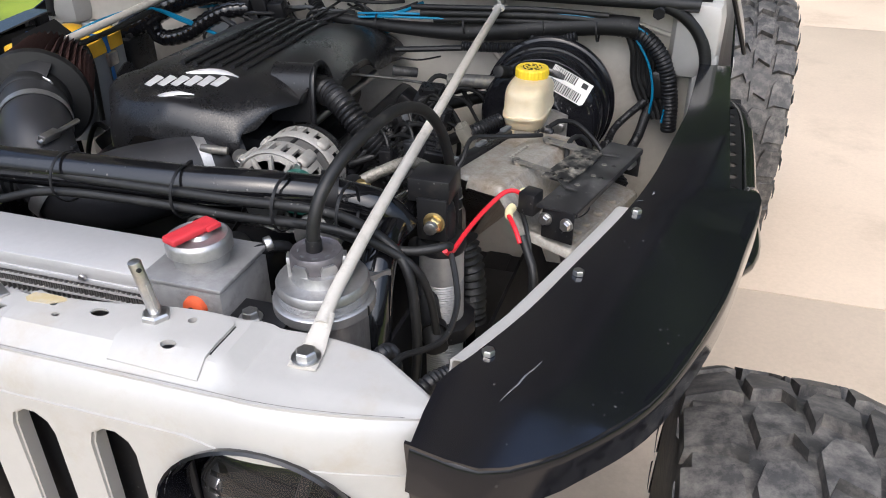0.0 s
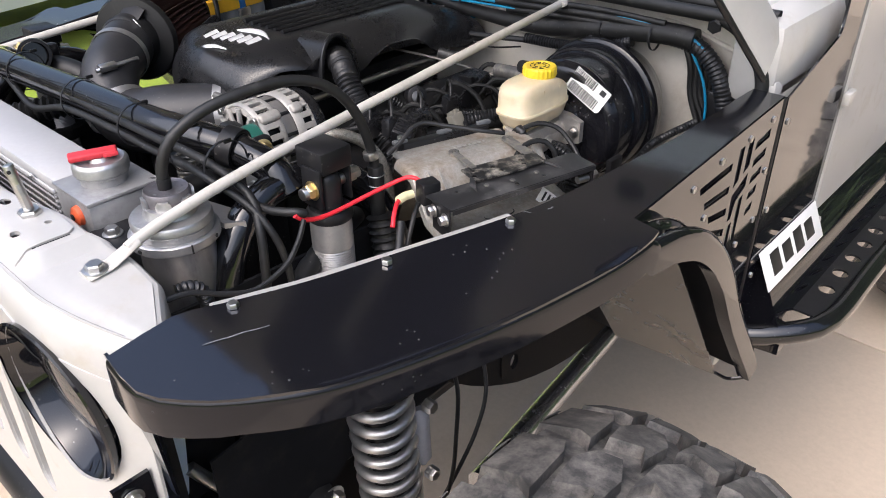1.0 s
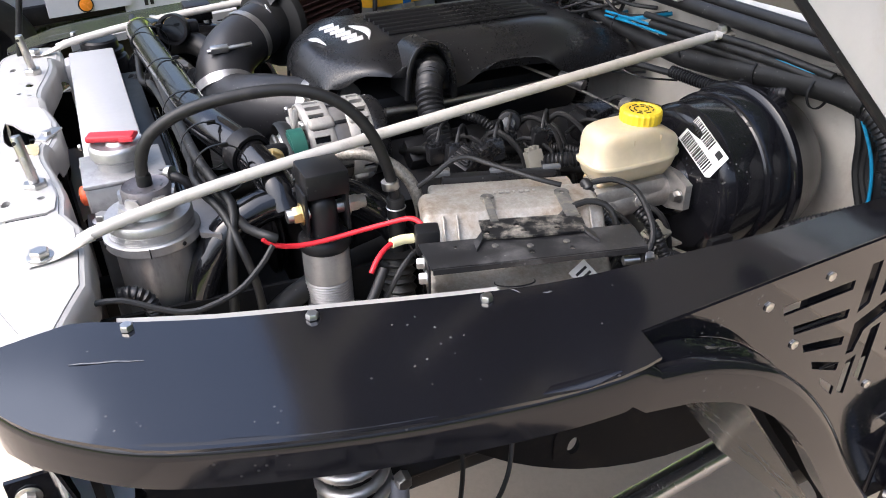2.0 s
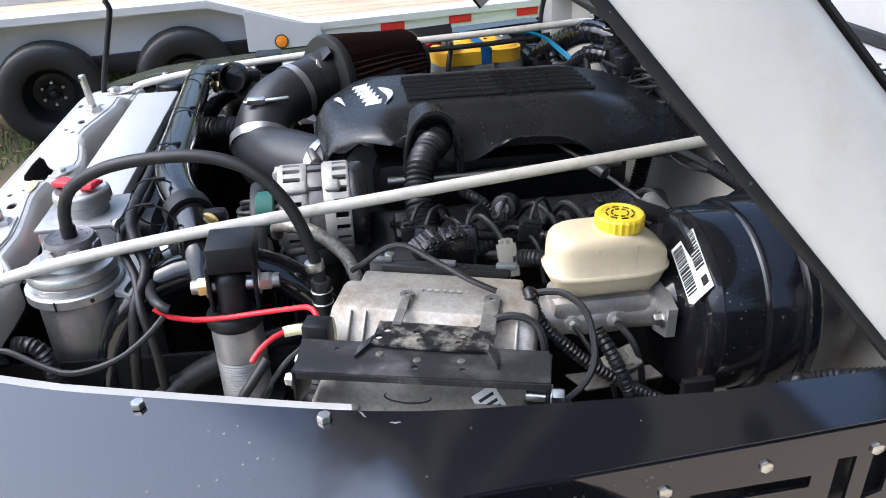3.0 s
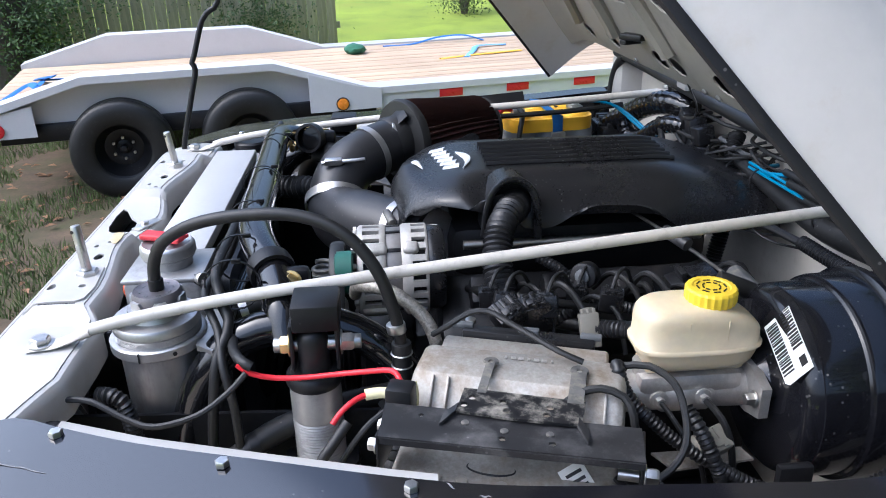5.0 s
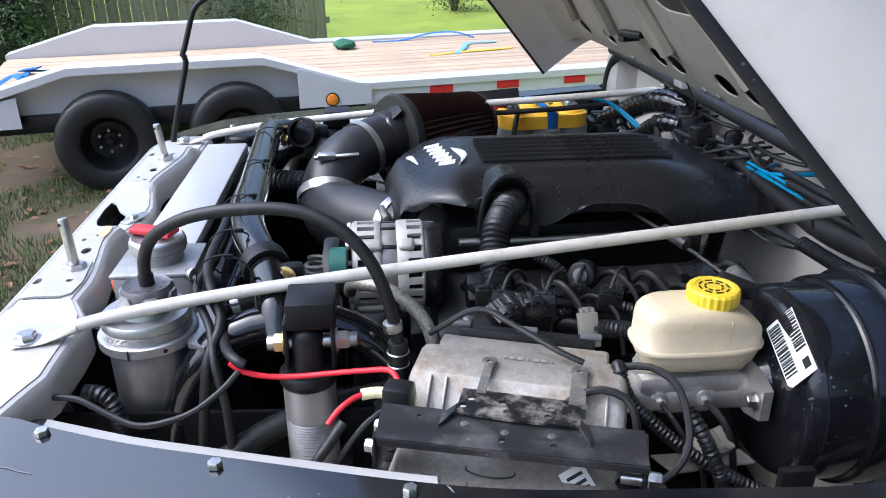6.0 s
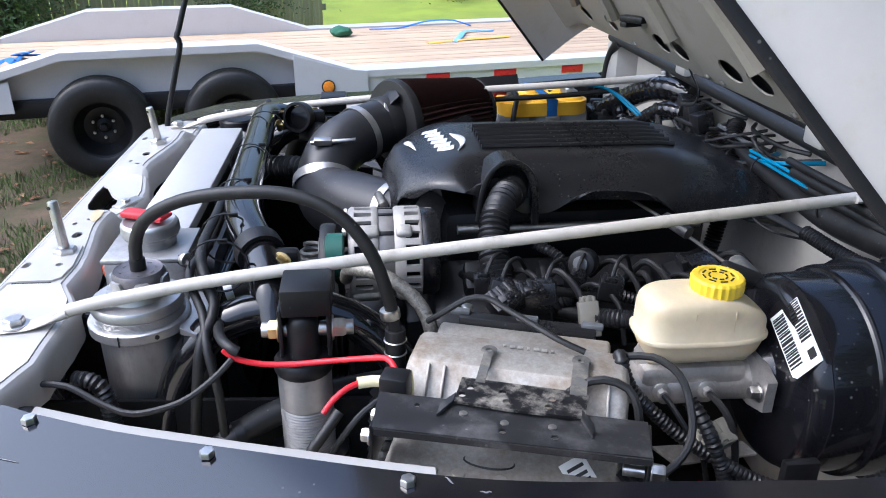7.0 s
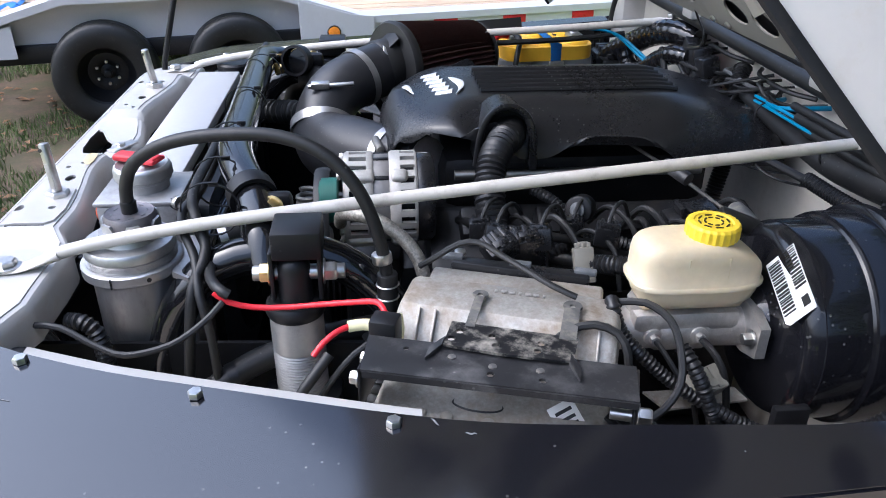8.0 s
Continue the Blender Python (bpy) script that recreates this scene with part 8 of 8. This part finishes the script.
part("hose_wall", sweep([(-0.57, 0.96, 1.22), (-0.54, 0.985, 1.30), (-0.47, 1.01, 1.345), (-0.39, 1.03, 1.385), (-0.31, 1.05, 1.405), (-0.26, 1.08, 1.40)], lambda u, l: 0.026 * (1 + 0.04 * math.cos(2 * math.pi * l / 0.02)), 16, 0.005), TUBE, duct2)
part("hose_wall", sweep([(-0.45, 0.99, 1.34), (-0.43, 1.0, 1.305), (-0.37, 1.01, 1.315), (-0.31, 1.02, 1.350), (-0.26, 1.03, 1.372), (-0.22, 1.05, 1.375)], lambda u, l: 0.019 * (1 + 0.05 * math.cos(2 * math.pi * l / 0.016)), 16, 0.004), TUBE, duct2)
wire("harness_cable", "black cable sweeping across the firewall", [(-0.30, 1.02, 1.375), (-0.24, 1.01, 1.345), (-0.16, 1.0, 1.302), (-0.06, 1.0, 1.298), (0.06, 1.01, 1.312), (0.18, 1.03, 1.318), (0.30, 1.04, 1.328), (0.46, 1.04, 1.345)], 0.0065, RUBBER)
loom_thing("black wire loom down the firewall centre", [(-0.07, 1.09, 1.395), (-0.05, 1.075, 1.375), (-0.02, 1.065, 1.33), (0.01, 1.05, 1.27), (0.02, 1.03, 1.18)], 0.014)
loom_thing("black wire loom beneath the brace rod", [(0.30, 1.03, 1.335), (0.38, 1.04, 1.335), (0.46, 1.045, 1.345), (0.54, 1.05, 1.37)], 0.010)
for o in (0.0, 0.007):
    wire("blue_cable", "bright blue wires tied along the brace rod", [(-0.44, 0.62 + o, 1.372), (-0.42, 0.80, 1.388 + o), (-0.405, 0.93, 1.39), (-0.36, 0.99, 1.35 + o), (-0.29, 1.03, 1.31)], 0.0034, BLUE)
wire("black_cable", "black cable tied along the brace rod", [(-0.43, 0.58, 1.355), (-0.425, 0.70, 1.362), (-0.41, 0.85, 1.372), (-0.40, 0.97, 1.385)], 0.006, RUBBER)
# hood prop rod standing up on the far side
pr = thing("prop_rod", (-0.44, -0.03, 1.32), "thin bent black steel hood prop rod standing by the grille", "prop rod")
part("rod", sweep([(-0.455, -0.03, 1.29), (-0.46, -0.025, 1.33), (-0.47, 0.0, 1.42), (-0.478, 0.016, 1.48), (-0.480, 0.010, 1.495), (-0.484, 0.016, 1.51), (-0.495, 0.042, 1.585), (-0.498, 0.062, 1.605), (-0.50, 0.078, 1.62), (-0.51, 0.10, 1.70), (-0.54, 0.16, 1.95)], 0.0062, 10), BLACK_FLAT, pr)
# black cover strip behind the battery
tagged(part("filter_shield", plate([(0, 0), (0.16, 0), (0.16, 0.07), (0.03, 0.05)], (), 0.003, lambda u, v, w: Vector((-0.47 - 0.5 * v, 0.60 + u, 1.375 + 0.35 * v + w))), BLACK_FLAT), "black sheet metal filter shield", "shield")
# wires hanging in the wheel arch
for pts in ([(0.575, 0.475, 0.96), (0.60, 0.470, 0.90), (0.605, 0.46, 0.80), (0.60, 0.454, 0.70), (0.58, 0.44, 0.58)], [(0.56, 0.58, 0.92), (0.60, 0.549, 0.848), (0.61, 0.51, 0.78), (0.60, 0.47, 0.70), (0.57, 0.45, 0.60)]):
    wire("brake_hose", "thin black brake hose hanging in wheel arch", pts, 0.004, RUBBER)
lk = thing("sway_link", (0.70, 0.36, 0.75), "pale steel sway bar link", "link")
part("link", sweep([(0.613, 0.36, 0.945), (0.615, 0.36, 0.93), (0.618, 0.36, 0.84), (0.618, 0.36, 0.825)], lambda u, l: 0.016 if 0.12 < u < 0.88 else 0.008, 14), PALE_GREY, lk)
part("bolt", bolt((0.630, 0.36, 0.965), (1, 0, 0), 0.012, 0.018), STEEL, lk)
part("bolt", bolt((0.632, 0.36, 0.815), (1, 0, 0), 0.012, 0.018), STEEL, lk)

# injector plugs, short leads and hoses between engine and computer
rnd = random.Random(31)
for k, (x, y, z) in enumerate(((0.345, 0.585, 1.285), (0.365, 0.640, 1.290), (0.350, 0.735, 1.285), (0.300, 0.700, 1.270), (0.305, 0.570, 1.275))):
    connector((x, y, z), (0.022, 0.032, 0.030), (rnd.uniform(-.2, .3), rnd.uniform(-.3, .3), rnd.uniform(-.4, .4)), PLASTIC, "black injector plug beside the valve cover")
    wire("injector_lead", "thin twisted injector lead", [(x, y, z + 0.015), (x - 0.01, y + 0.01, z + 0.035), (x - 0.035, y + 0.03, z + 0.03), (x - 0.06, y + 0.05, z - 0.01)], 0.003, RUBBER)
for k in range(9):
    x, y = 0.24 + 0.02 * (k % 4), 0.56 + 0.045 * k
    wire("engine_lead", "black wire draped over the engine side", [(x, y, 1.25), (x + 0.03, y + 0.02, 1.282 + 0.006 * (k % 3)), (x + 0.07, y + 0.045, 1.272), (x + 0.10, y + 0.05, 1.225)], 0.0035 + 0.0008 * (k % 3), RUBBER)
sn = thing("pressure_sensor", (0.27, 0.72, 1.29), "round black pressure sensor on the engine side", "sensor")
part("sensor_body", cyl(0.020, 0.030, place((0.262, 0.725, 1.285), (0.8, -0.5, 0.25)), 24, 0.004), BLACK_FLAT, sn)
part("sensor_face", cyl(0.011, 0.006, place((0.286, 0.710, 1.2925), (0.8, -0.5, 0.25)), 20, 0.002), GREY_CLIP, sn)
wire("heater_pipe", "ribbed steel heater pipe end", [(0.205, 0.86, 1.325), (0.23, 0.87, 1.322), (0.25, 0.88, 1.318)], 0.010, BRACKET, None, 14)
# hose down from the vent hose and its clamps
vb = thing("vent_tube", (0.46, 0.44, 1.2), "black vent tube with wire clamp beside the computer", "hose")
part("tube", cyl(0.0125, 0.14, place((0.459, 0.438, 1.16)), 18, 0.002), RUBBER, vb)
for z in (1.285, 1.268):
    part("wire_clamp", lathe([(0.0125, -0.001), (0.0142, 0.0), (0.0125, 0.001)], place((0.459, 0.438, z)), 20), STEEL, vb)
